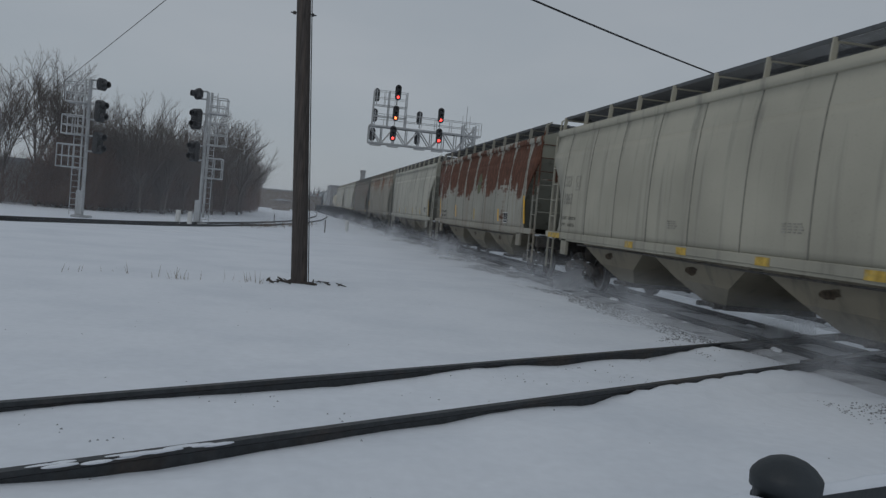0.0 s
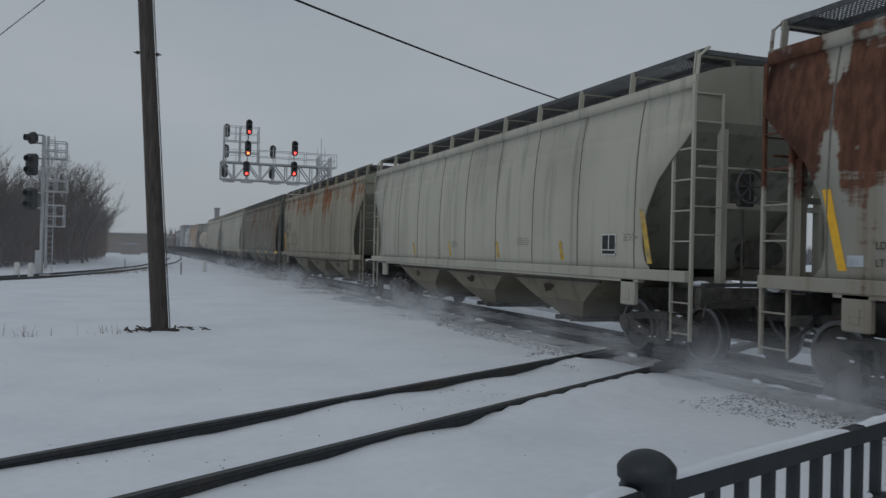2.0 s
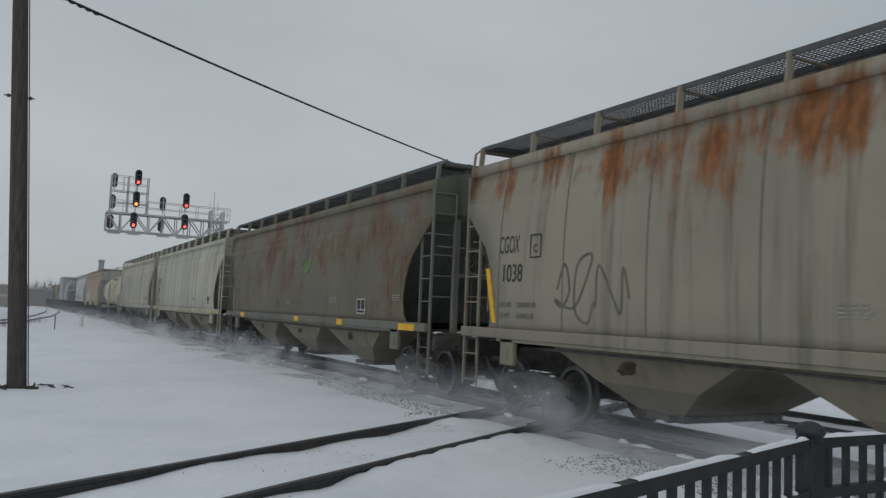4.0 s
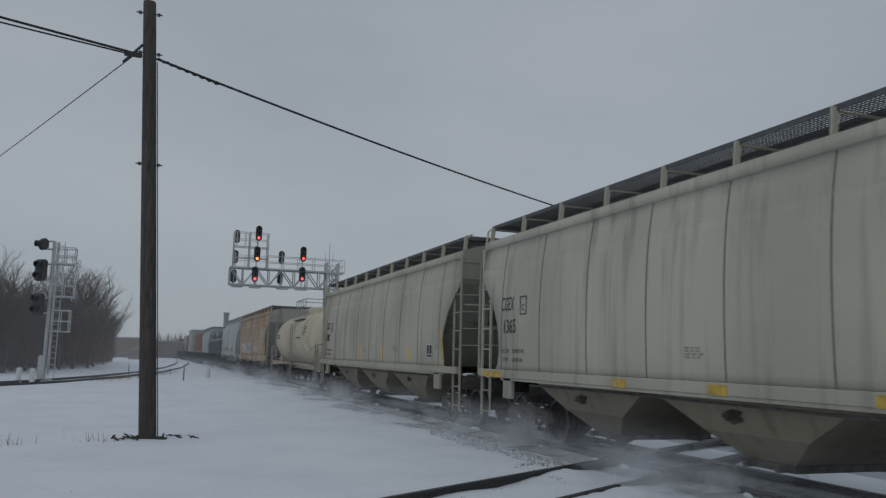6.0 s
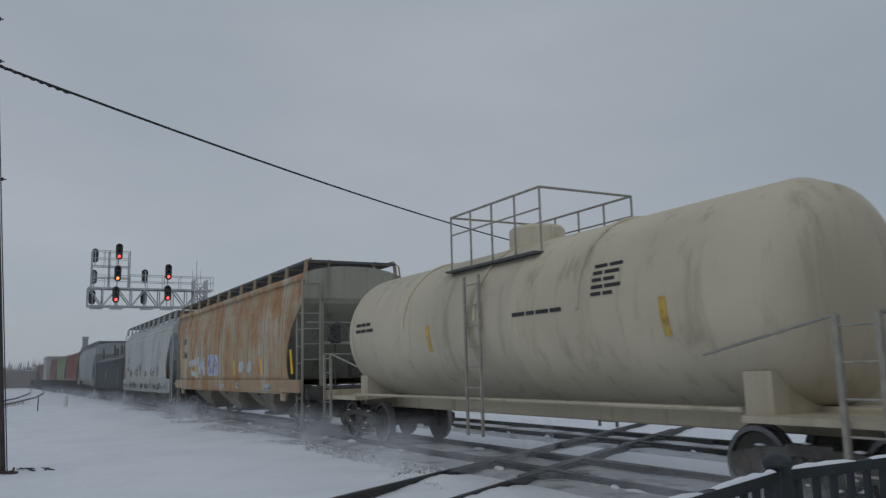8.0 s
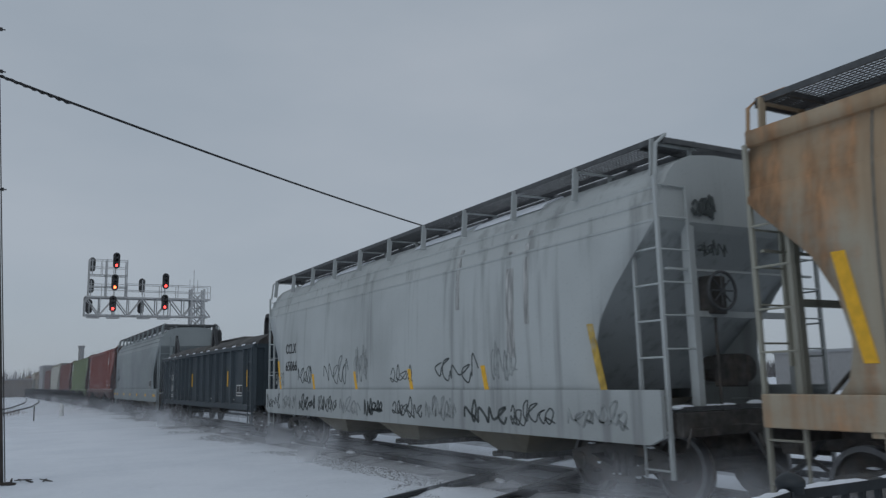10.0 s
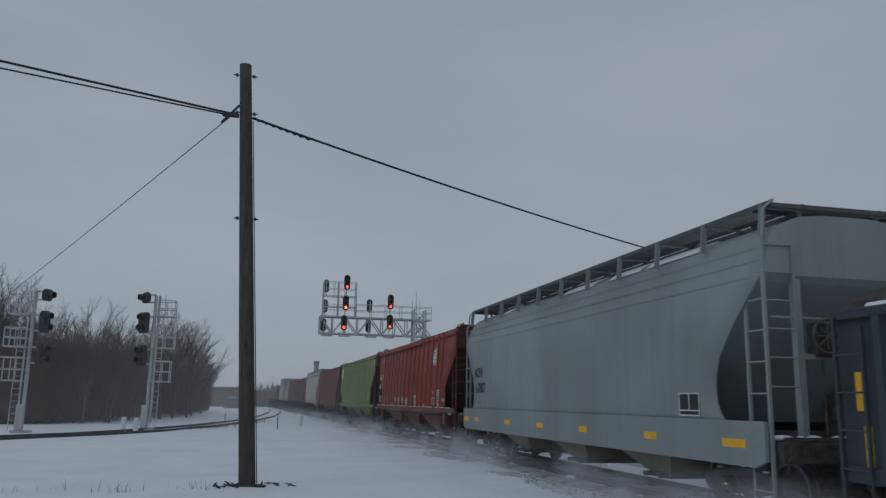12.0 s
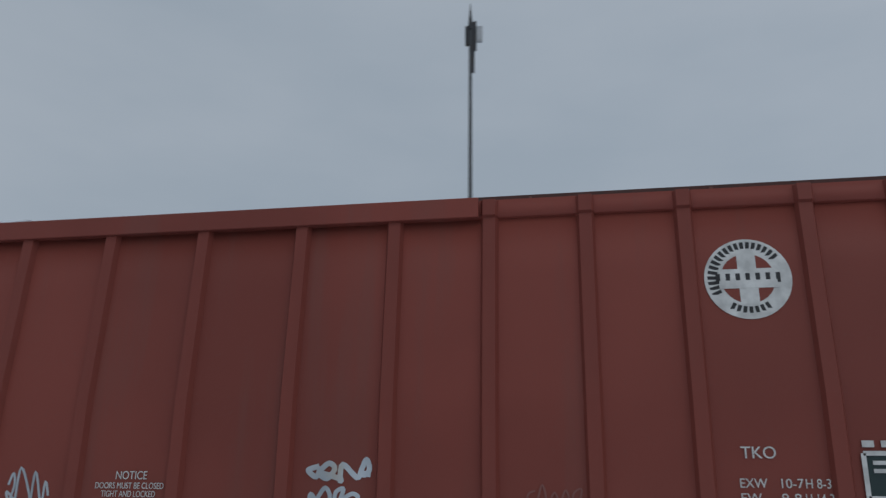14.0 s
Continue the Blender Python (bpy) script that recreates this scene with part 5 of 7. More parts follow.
def red_hopper(a, b):
    """The oxide-red ribbed hopper that fills the view at the end."""
    L = b - a
    car, side = hopper_car("oxide-red ribbed covered hopper with a round white emblem", L, RED_R, "ribbed", lower=LOWER_RED, trim=LOWER_RED, ribs=[q - (a + b) / 2 for q in (225.66, 226.38, 227.38, 228.22, 229.08, 229.96, 230.86, 231.86, 232.84, 233.76, 234.62, 235.45, 236.25, 237.02, 237.80, 238.60, 239.40)])
    off = -243.94  # marks are counted from a point on the train
    bm = bmesh.new()
    box(bm, (-1.56, -2.90, 4.12), (-1.49, 8.45, 4.31), 0.006)
    part("top_chord", bm, RED_R, car)
    # round emblem: a white ring, a dark field and a white cross, with plain marks in place of its words
    cy, cz, r = 238.77 + off, 3.47, 0.35

    def disc(rad, n=40):
        return [(cy + rad * math.cos(2 * math.pi * k / n), cz + rad * math.sin(2 * math.pi * k / n)) for k in range(n)]
    em = patch(car, "emblem", disc(r), lambda q: side(q) - 0.004, INK_WHITE, "round white emblem with a cross")
    patch(em, "emblem_field", disc(r * 0.62), lambda q: side(q) - 0.006, RED_R)
    patch(em, "emblem_bar", [(cy + 0.075, cz - r * 0.64), (cy + 0.075, cz + r * 0.64), (cy - 0.075, cz + r * 0.64), (cy - 0.075, cz - r * 0.64)], lambda q: side(q) - 0.008, INK_WHITE)
    patch(em, "emblem_bar", [(cy + r * 0.66, cz - 0.085), (cy - r * 0.66, cz - 0.085), (cy - r * 0.66, cz + 0.085), (cy + r * 0.66, cz + 0.085)], lambda q: side(q) - 0.010, INK_WHITE)
    bm = bmesh.new()
    for k in range(26):
        t = radians(205 - 230 * k / 25) if k < 19 else radians(-60 - 60 * (k - 19) / 6)
        y, z = cy - 0.81 * r * math.cos(t), cz + 0.81 * r * math.sin(t)
        d = (math.cos(t) * 0.04, math.sin(t) * 0.04)
        flat(bm, (side(z) - 0.008, y + d[0], z - d[1]), (side(z) - 0.008, y - d[0], z + d[1]), 0.03, 0.004, (1, 0, 0))
    for k in range(7):
        y = cy + 0.24 - k * 0.08
        flat(bm, (side(cz) - 0.014, y, cz - 0.04), (side(cz) - 0.014, y, cz + 0.045), 0.035, 0.004, (1, 0, 0))
    tagged(part("emblem_mark", bm, INK, em), kind="stuff")

    def words(text, u, z, size, w=None, mat=None):
        lettering(car, text, u + off, z, size, side(z + size * 0.4) - 0.010, mat or INK_WHITE, 0, "lettering", w)
    words("NOTICE", 244.30, 1.81, 0.10, 0.30)
    words("DOORS MUST BE CLOSED", 244.49, 1.73, 0.075, 0.66)
    words("TIGHT AND LOCKED", 244.42, 1.66, 0.075, 0.52)
    words("BEFORE CAR IS MOVED", 244.48, 1.59, 0.075, 0.64)
    words("EXW", 239.00, 1.79, 0.10, 0.20)
    words("10-7", 238.71, 1.79, 0.10, 0.16)
    words("H 8-3", 238.52, 1.79, 0.10, 0.18)
    words("EW", 239.00, 1.68, 0.10, 0.15)
    words("9-8", 238.70, 1.68, 0.10, 0.14)
    words("H 14-3", 238.53, 1.68, 0.10, 0.20)
    words("CUFT", 239.00, 1.57, 0.10, 0.22)
    words("4750", 238.71, 1.57, 0.10, 0.18)
    words("GA-180", 237.32, 1.70, 0.16, 0.40)
    words("TKO", 238.97, 2.01, 0.13, 0.26)
    # owner's initials and number as plain bars
    for u, z in ((251.75, 2.93), (250.85, 2.93), (251.75, 2.45), (250.85, 2.45), (249.95, 2.45)):
        small_print(car, lambda q: side(q) - 0.008, u + off, z, 1, 2, 0.17, 0.26, TAG_PALE)
    for u in (251.8, 250.9, 250.0):
        small_print(car, lambda q: side(q) - 0.008, u + off, 1.9, 3, 2, 0.22, 0.06, INK_WHITE)
    small_print(car, lambda q: side(q) - 0.008, 238.08 + off, 2.12, 1, 6, 0.09, 0.05, INK_WHITE)
    pn = patch(car, "data_panel", [(238.08 + off, 1.62), (237.58 + off, 1.62), (237.58 + off, 2.05), (238.08 + off, 2.05)], lambda q: side(q) - 0.006, PANEL, "dark green panel with white rules")
    bm = bmesh.new()
    for p, q in (((238.08, 1.62), (237.58, 1.62)), ((238.08, 2.05), (237.58, 2.05)), ((238.08, 1.62), (238.08, 2.05)), ((237.58, 1.62), (237.58, 2.05)), ((237.83, 1.72), (237.83, 2.05)), ((238.08, 1.72), (237.58, 1.72))):
        flat(bm, (side(1.9) - 0.018, p[0] + off, p[1]), (side(1.9) - 0.018, q[0] + off, q[1]), 0.035, 0.005, (1, 0, 0))
    tagged(part("panel_rule", bm, INK_WHITE, pn), kind="stuff")
    small_print(pn, lambda q: side(q) - 0.014, 238.02 + off, 1.98, 2, 1, 0.14, 0.03, INK_WHITE)
    small_print(pn, lambda q: side(q) - 0.014, 237.78 + off, 1.98, 2, 1, 0.14, 0.03, INK_WHITE)
    patch(car, "marker", [(238.08 + off, 1.47), (237.58 + off, 1.47), (237.58 + off, 1.62), (238.08 + off, 1.62)], lambda q: side(q) - 0.005, YELLOW_WORN, "ochre marker")
    for u in (251.02, 247.92, 246.18, 244.27, 242.35, 240.62):
        patch(car, "marker", [(u + off, 1.47), (u - 0.42 + off, 1.47), (u - 0.42 + off, 1.58), (u + off, 1.58)], lambda q: side(q) - 0.005, YELLOW_WORN, "ochre marker")
    for k, (u, z, w, h) in enumerate(((247.2, 1.62, 0.5, 0.28), (246.32, 1.64, 0.36, 0.26), (245.36, 1.56, 0.50, 0.38))):
        scribble(car, u + off, z, w, h, lambda q: side(q) - 0.002, TAG_PALE, 80 + k, 4, 0.02)
    scribble(car, 242.50 + off, 1.80, 0.60, 0.22, lambda q: side(q) - 0.002, TAG_PALE, 90, 4, 0.045)
    scribble(car, 242.48 + off, 1.58, 0.46, 0.2, lambda q: side(q) - 0.002, TAG_PALE, 91, 4, 0.035)
    scribble(car, 240.64 + off, 1.54, 0.42, 0.26, lambda q: side(q) - 0.002, TAG_RED, 92, 5, 0.015)
    # a thin line of snow on the sill
    bm = bmesh.new()
    rnd = random.Random(9)
    for i in range(17):
        y = -8.1 + i * 0.979
        w = rnd.uniform(0.4, 0.75)
        prism(bm, [(-1.632, 1.462), (-1.63, 1.478), (-1.60, 1.488), (-1.585, 1.47)], y + 0.12, y + 0.12 + w, "Y")
    tagged(part("snow_line", bm, SNOW, car, "thin line of snow on the side sill"), kind="stuff")
    words("2 INCH HF", 236.25, 1.32, 0.10, 0.34)
    words("COMP SHOES", 236.30, 1.22, 0.10, 0.42)
    put(car, a, b)


TAG_SLATE = material("faded_slate_spray", (0.12, 0.145, 0.185), 0.7, 0, 0.4, 6)
TAG_FADED = material("spray_faded", (0.26, 0.28, 0.28), 0.7, 0, 0.4, 6)
PANEL = material("panel_dark_green", (0.015, 0.035, 0.035), 0.6)
TAG_RED = material("faded_pink_spray", (0.24, 0.10, 0.085), 0.8)
COVER = material("load_cover", (0.055, 0.052, 0.05), 0.8, 0, 0.35, 3, 0.4, 8, (0.12, 0.115, 0.105), 1.2)
ALU_DULL = material("dull_railing", (0.30, 0.285, 0.25), 0.6, 0.2, 0.2, 8)

# ---- ground and tracks ----
CROSS = radians(31.36)                        # heading of the crossing track
CROSS_D = Vector((math.cos(CROSS), math.sin(CROSS), 0))
CROSS_N = Vector((-math.sin(CROSS), math.cos(CROSS), 0))
CROSS_A = 5.90                                # distance of its centre line
GAUGE = 0.7525


def snow_height(x, y):
    """The lie of the snow: soft drifts, scoured a little along the tracks."""
    far = min(1.0, math.hypot(x, y - 10) / 60)
    z = 0.05 * noise.noise((x * 0.16, y * 0.16, 0.3)) + 0.018 * noise.noise((x * 0.9, y * 0.9, 4.0)) * (1 - far)
    c = -x * math.sin(CROSS) + y * math.cos(CROSS) - CROSS_A
    t = min(abs(x - TRACK_X), abs(x - TRACK_X - 4.3))
    k = 1.0
    if abs(c) < 1.6:
        k = min(k, abs(c) / 1.6)
        z = z * k + (1 - k) * (0.0 + 0.03 * noise.noise((x * 1.7, y * 1.7, 8.0)))
        if abs(abs(c) - GAUGE) < 0.3:
            z -= 0.05 * (1 - abs(abs(c) - GAUGE) / 0.3) * (0.1 + 1.6 * noise.noise((x * 0.8, y * 0.8, 2.0)))
            z += 0.022
        else:
            z += 0.04
    d = x * math.cos(CROSS) + y * math.sin(CROSS)
    for s, start in ((-1, 6.5), (1, 10.3)):
        # drifted level with the rail head towards the diamond
        if d > start and -0.5 < c - s * GAUGE < 0.02 and x < TRACK_X - 1.7:
            z = max(z, 0.10 * min(1, (d - start) * 0.8) ** 0.7 + 0.015 * noise.noise((x * 2, y * 2, 6.0)))
    if t < 2.4:
        z = z * max(0, t - 1.4) - 0.02 * min(1, (2.4 - t))
    return z


def spread(lo, hi, near_lo, near_hi, step):
    """Grid lines: even where it is near, ever wider outwards."""
    v, out = near_lo, []
    while v <= near_hi:
        out.append(v)
        v += step
    for end, s in ((lo, -1), (hi, 1)):
        v, d = (near_lo if s < 0 else out[-1]), step
        side = []
        while (v > lo) if s < 0 else (v < hi):
            d *= 1.28
            v += s * d
            side.append(v)
        out = (side[::-1] + out) if s < 0 else (out + side)
    return out


def build_ground():
    xs, ys = spread(-2500, 2500, -9, 15, 0.16), spread(-2500, 2500, 1.5, 26, 0.16)
    verts = [(x, y, snow_height(x, y)) for y in ys for x in xs]
    n = len(xs)
    faces = [(j * n + i, j * n + i + 1, (j + 1) * n + i + 1, (j + 1) * n + i) for j in range(len(ys) - 1) for i in range(n - 1)]
    me = quick_mesh("ground", verts, faces, SNOW)
    for pl in me.polygons:
        pl.use_smooth = True
    return tagged(new("ground", me), "open ground under fresh wind-smoothed snow", "ground", kind="structure")


RAIL_SHAPE = ((-0.036, 0.0), (0.036, 0.0), (0.036, -0.035), (0.012, -0.05), (0.012, -0.14), (0.07, -0.17), (0.07, -0.185), (-0.07, -0.185), (-0.07, -0.17), (-0.012, -0.14), (-0.012, -0.05), (-0.036, -0.035))


def rail(track, pts, top):
    """One rail along a line of points."""
    bm = bmesh.new()
    rings = []
    for i, p in enumerate(pts):
        d = (Vector(pts[min(i + 1, len(pts) - 1)]) - Vector(pts[max(i - 1, 0)])).normalized()
        s = Vector((d.y, -d.x, 0))
        rings.append([bm.verts.new(Vector((p[0], p[1], top)) + s * a + Vector((0, 0, b))) for a, b in RAIL_SHAPE])
    k = len(RAIL_SHAPE)
    for a, b in zip(rings, rings[1:]):
        for i in range(k):
            bm.faces.new((a[i], a[(i + 1) % k], b[(i + 1) % k], b[i]))
    bm.faces.new(rings[0][::-1])
    bm.faces.new(rings[-1])
    r = part("rail", bm, RAIL, track)
    return r


def build_tracks():
    main = tagged(new("track_main"), "main railway track in scoured snow", "railway track", kind="structure")
    second = tagged(new("track_second"), "second railway track beyond the train", "railway track", kind="structure")
    for tr, x0 in ((main, TRACK_X), (second, TRACK_X + 4.3)):
        for s in (-1, 1):
            rail(tr, [(x0 + s * GAUGE, y, 0) for y in (-60, 0, 60, 200, 700)], RAIL_Z)
        # scoured bed between and beside the rails
        bm = bmesh.new()
        cols = (-1.75, -1.25, -0.9, -0.6, -0.2, 0.2, 0.6, 0.9, 1.25, 1.75)
        rows = []
        ys = [-30 + 0.5 * i for i in range(200)] + [70 + 6 * i for i in range(60)]
        for y in ys:
            rows.append([bm.verts.new((x0 + c, y, (-0.06 if abs(c) > 1.6 else 0.012) + 0.03 * noise.noise((c * 2, y * 1.3, x0)))) for c in cols])
        for a, b in zip(rows, rows[1:]):
            for i in range(len(cols) - 1):
                bm.faces.new((a[i], a[i + 1], b[i + 1], b[i]))
        part("track_bed", bm, BED, tr, "grey ballast half covered by blown snow", True)
    cross = tagged(new("track_crossing"), "snow-filled track that crosses the main line", "railway track", kind="structure")
    for s in (-1, 1):
        base = CROSS_N * (CROSS_A + s * GAUGE)
        rail(cross, [tuple(base + CROSS_D * d) for d in (-60, -20, 0, 5, 10, 20, 60)], RAIL_Z + 0.004)
    # snow blown on to the near rail
    rnd = random.Random(21)
    bm = bmesh.new()
    for k in range(16):
        p = CROSS_N * (CROSS_A - GAUGE - rnd.uniform(0.0, 0.05)) + CROSS_D * (1.45 + k * 0.075 + rnd.uniform(-0.05, 0.05))
        bmesh.ops.create_icosphere(bm, subdivisions=2, radius=0.05, matrix=Matrix.Translation((p.x, p.y, RAIL_Z + rnd.uniform(-0.01, 0.006))) @ pose(0, 0, 0, 0, 0, 31) @ Matrix.Diagonal((rnd.uniform(1.6, 2.8), rnd.uniform(0.25, 0.6), 0.22, 1)))
    tagged(part("rail_snow", bm, SNOW, cross, "crust of blown snow on the rail", True), kind="stuff")
    # lumps of snow and ice thrown up along the main rails
    for tr, x0, count in ((main, TRACK_X, 90), (second, TRACK_X + 4.3, 50)):
        bm = bmesh.new()
        for k in range(count):
            y = 2.5 + 38 * rnd.random() ** 1.5
            x = x0 + rnd.choice((-1, -1, 1)) * (GAUGE + rnd.choice((0.10, 0.12, 0.16, 0.2, -0.12))) + rnd.uniform(-0.05, 0.05)
            bmesh.ops.create_icosphere(bm, subdivisions=2, radius=rnd.uniform(0.03, 0.08), matrix=Matrix.Translation((x, y, 0.0 + rnd.uniform(0, 0.04))) @ pose(0, 0, 0, 0, 0, rnd.uniform(-25, 25)) @ Matrix.Diagonal((rnd.uniform(0.6, 1.1), rnd.uniform(1.2, 3.2), rnd.uniform(0.4, 0.8), 1)))
        for v in bm.verts:
            v.co += Vector((noise.noise(v.co * 9), noise.noise(v.co * 9 + Vector((5, 0, 0))), noise.noise(v.co * 9 + Vector((0, 5, 0))))) * 0.025
        tagged(part("rail_snow", bm, SNOW, tr, "lumps of snow along the rail", True), kind="stuff")
    # the diamond: guard rails and frog castings
    for x0 in (TRACK_X, TRACK_X + 4.3):
        mid = Vector((x0, (CROSS_A + x0 * math.sin(CROSS)) / math.cos(CROSS), 0))
        for s in (-1, 1):
            bm = bmesh.new()
            p = mid + CROSS_N * (s * (GAUGE - 0.12))
            a, b = p - CROSS_D * 2.2, p + CROSS_D * 2.2
            flat(bm, (a.x, a.y, 0.07), (b.x, b.y, 0.07), 0.07, 0.10)
            part("guard_rail", bm, RAIL, cross)
            bm = bmesh.new()
            flat(bm, (x0 + s * (GAUGE - 0.12), mid.y - 2.2, 0.07), (x0 + s * (GAUGE - 0.12), mid.y + 2.2, 0.07), 0.07, 0.10)
            part("guard_rail", bm, RAIL, cross)
            for t in (-1, 1):
                q = mid + CROSS_N * (s * GAUGE)
                # where this rail meets the main rail
                y = (CROSS_A + s * GAUGE + (x0 + t * GAUGE) * math.sin(CROSS)) / math.cos(CROSS)
                bm = bmesh.new()
                box(bm, (-0.24, -0.42, 0.0), (0.24, 0.42, 0.085), 0.02)
                ob = part("frog_casting", bm, STEEL_DARK, cross)
                ob.matrix_basis = pose(x0 + t * GAUGE, y, 0, 0, 0, -28)
    # the curved track behind, past the two signal masts
    back = tagged(new("track_connecting"), "curved connecting track, two thin dark rails in snow", "railway track", kind="structure")
    line = [(-60, 14.5), (-30, 24.5), (-20, 29.2), (-11.0, 34.8), (-6.9, 40.6), (-4.6, 46.0), (-2.2, 54.5), (0.2, 66), (2.4, 84), (4.2, 110), (5.6, 150), (6.3, 220)]
    for s in (-1, 1):
        pts = []
        for i, p in enumerate(line):
            d = (Vector(line[min(i + 1, len(line) - 1)]) - Vector(line[max(i - 1, 0)])).normalized()
            pts.append((p[0] + d.y * s * GAUGE, p[1] - d.x * s * GAUGE, 0))
        rail(back, pts, 0.13)


def build_ballast():
    """Dark stones that the wind has bared beside the rails."""
    rnd = random.Random(4)
    verts, faces = [], []

    def stone(x, y, z, r):
        k = len(verts)
        for a in range(5):
            t = a * 1.2566 + rnd.uniform(-0.3, 0.3)
            verts.append((x + r * math.cos(t) * rnd.uniform(0.7, 1.3), y + r * math.sin(t) * rnd.uniform(0.7, 1.3), z - r * 0.3))
        verts.append((x + rnd.uniform(-0.3, 0.3) * r, y + rnd.uniform(-0.3, 0.3) * r, z + r * rnd.uniform(0.35, 0.8)))
        for a in range(5):
            faces.append((k + a, k + (a + 1) % 5, k + 5))
    made = 0
    while made < 15000:
        y = 1.0 + 60 * rnd.random() ** 1.6
        x = TRACK_X - rnd.choice((1.0, 1.2, 1.5, 1.7, 2.0, 2.3, 2.6)) - rnd.uniform(-0.25, 0.35)
        patchy = noise.noise((x * 0.8, y * 0.45, 1.0)) + 0.5 * noise.noise((x * 2.5, y * 1.6, 5.0))
        if patchy > (0.02 + 0.25 * max(0, TRACK_X - 1.9 - x)):
            stone(x, y, snow_height(x, y) + 0.002, rnd.uniform(0.007, 0.024))
            made += 1
    for k in range(500):
        c = rnd.uniform(-0.9, 0.9)
        d = rnd.uniform(-4, 12)
        p = CROSS_N * (CROSS_A + c) + CROSS_D * d
        if noise.noise((p.x * 1.2, p.y * 1.2, 3.0)) > 0.1:
            stone(p.x, p.y, snow_height(p.x, p.y) + 0.003, rnd.uniform(0.005, 0.015))
    for k in range(90):
        x, y = rnd.uniform(-7, 6.5), rnd.uniform(3, 22)
        stone(x, y, snow_height(x, y) + 0.003, rnd.uniform(0.005, 0.011))
    tagged(new("ballast_stones", quick_mesh("ballast_stones", verts, faces, BALLAST)), "dark ballast stones bared by the wind beside the rails", "ballast", kind="stuff")


BED = material("scoured_bed", (0.48, 0.50, 0.535), 0.9, 0, 0.12, 9, 0.5, 10, (0.12, 0.12, 0.125), 1.1, 0.50, 0.66)


# ---- fence ----
def build_fence():
    posts = [Vector((-1.55, 0.62, 0)), Vector((0.735, 1.54, 0)), Vector((3.08, 2.33, 0)), Vector((5.50, 2.36, 0))]
    fence = thing("fence", "black metal picket fence with snow on its rails", "fence")

    def post_mesh():
        bm = bmesh.new()
        box(bm, (-0.042, -0.042, -0.1), (0.042, 0.042, 1.32), 0.004)
        return part("post", bm, FENCE)

    def cap_mesh():
        bm = bmesh.new()
        lathe(bm, [(0.040, 1.304), (0.053, 1.305), (0.054, 1.334), (0.060, 1.335), (0.061, 1.356), (0.058, 1.362), (0.048, 1.374), (0.034, 1.384), (0.018, 1.390), (0.003, 1.392)], "Z", 24)
        return part("post_cap", bm, FENCE, smooth=True)
    pm, cm = common("fence_post", post_mesh), common("fence_cap", cap_mesh)
    for p in posts:
        ob = placed("post", pm, fence, Matrix.Translation(p))
        placed("post_cap", cm, ob, pose(0, 0, 0))

    def picket_mesh():
        bm = bmesh.new()
        box(bm, (-0.0125, -0.0125, 0.08), (0.0125, 0.0125, 1.29))
        return part("picket", bm, FENCE)
    me = common("picket", picket_mesh)
    rnd = random.Random(2)
    for a, b in zip(posts, posts[1:]):
        d = (b - a)
        ln = d.length
        d.normalize()
        ang = math.degrees(math.atan2(d.y, d.x))
        for z in (1.298, 1.085, 0.14):
            bm = bmesh.new()
            flat(bm, a + d * 0.03 + Vector((0, 0, z)), b - d * 0.03 + Vector((0, 0, z)), 0.040, 0.045)
            part("rail", bm, FENCE, fence)
        n = int(ln / 0.118)
        for i in range(1, n):
            p = a + d * (ln * i / n)
            placed("picket", me, fence, pose(p.x, p.y, 0, 0, 0, ang))
        # snow along the top rail and in bits on the lower one
        bm = bmesh.new()
        s = 0.06
        while s < ln - 0.08:
            w = rnd.uniform(0.25, 0.9)
            e = min(s + w, ln - 0.06)
            k = max(3, int((e - s) / 0.06))
            rows = []
            for i in range(k + 1):
                c = a + d * (s + (e - s) * i / k)
                hgt = 0.013 * (0.25 + math.sin(math.pi * i / k) ** 0.4) * rnd.uniform(0.7, 1.2)
                nn = Vector((-d.y, d.x, 0))
                rows.append([bm.verts.new(c + nn * q + Vector((0, 0, 1.3205 + hh))) for q, hh in ((-0.018, 0), (-0.012, hgt * 0.8), (0.0, hgt), (0.011, hgt * 0.8), (0.018, 0))])
            for u, v in zip(rows, rows[1:]):
                for i in range(4):
                    bm.faces.new((u[i], u[i + 1], v[i + 1], v[i]))
            s = e + rnd.uniform(0.0, 0.12)
        part("snow_cap", bm, SNOW, fence, "strip of snow on the top rail", True)
        bm = bmesh.new()
        for i in range(n):
            if rnd.random() < 0.55:
                c = a + d * (ln * (i + 0.5) / n)
                c.z = 1.108
                bmesh.ops.create_icosphere(bm, subdivisions=1, radius=0.022, matrix=Matrix.Translation(c) @ pose(0, 0, 0, 0, 0, ang) @ Matrix.Diagonal((1.7, 0.8, 0.6, 1)))
        tagged(part("snow_bit", bm, SNOW, fence, "bits of snow caught between the pickets", True), kind="stuff")


# ---- pole and cables ----
def cable(name, label, p, q, sag, r, mat=WIRE):
    p, q = Vector(p), Vector(q)
    bm = bmesh.new()
    pts = [p.lerp(q, i / 24) - Vector((0, 0, sag * 4 * (i / 24) * (1 - i / 24))) for i in range(25)]
    tube(bm, pts, r, 6)
    return tagged(part(name, bm, mat), label, "cable")


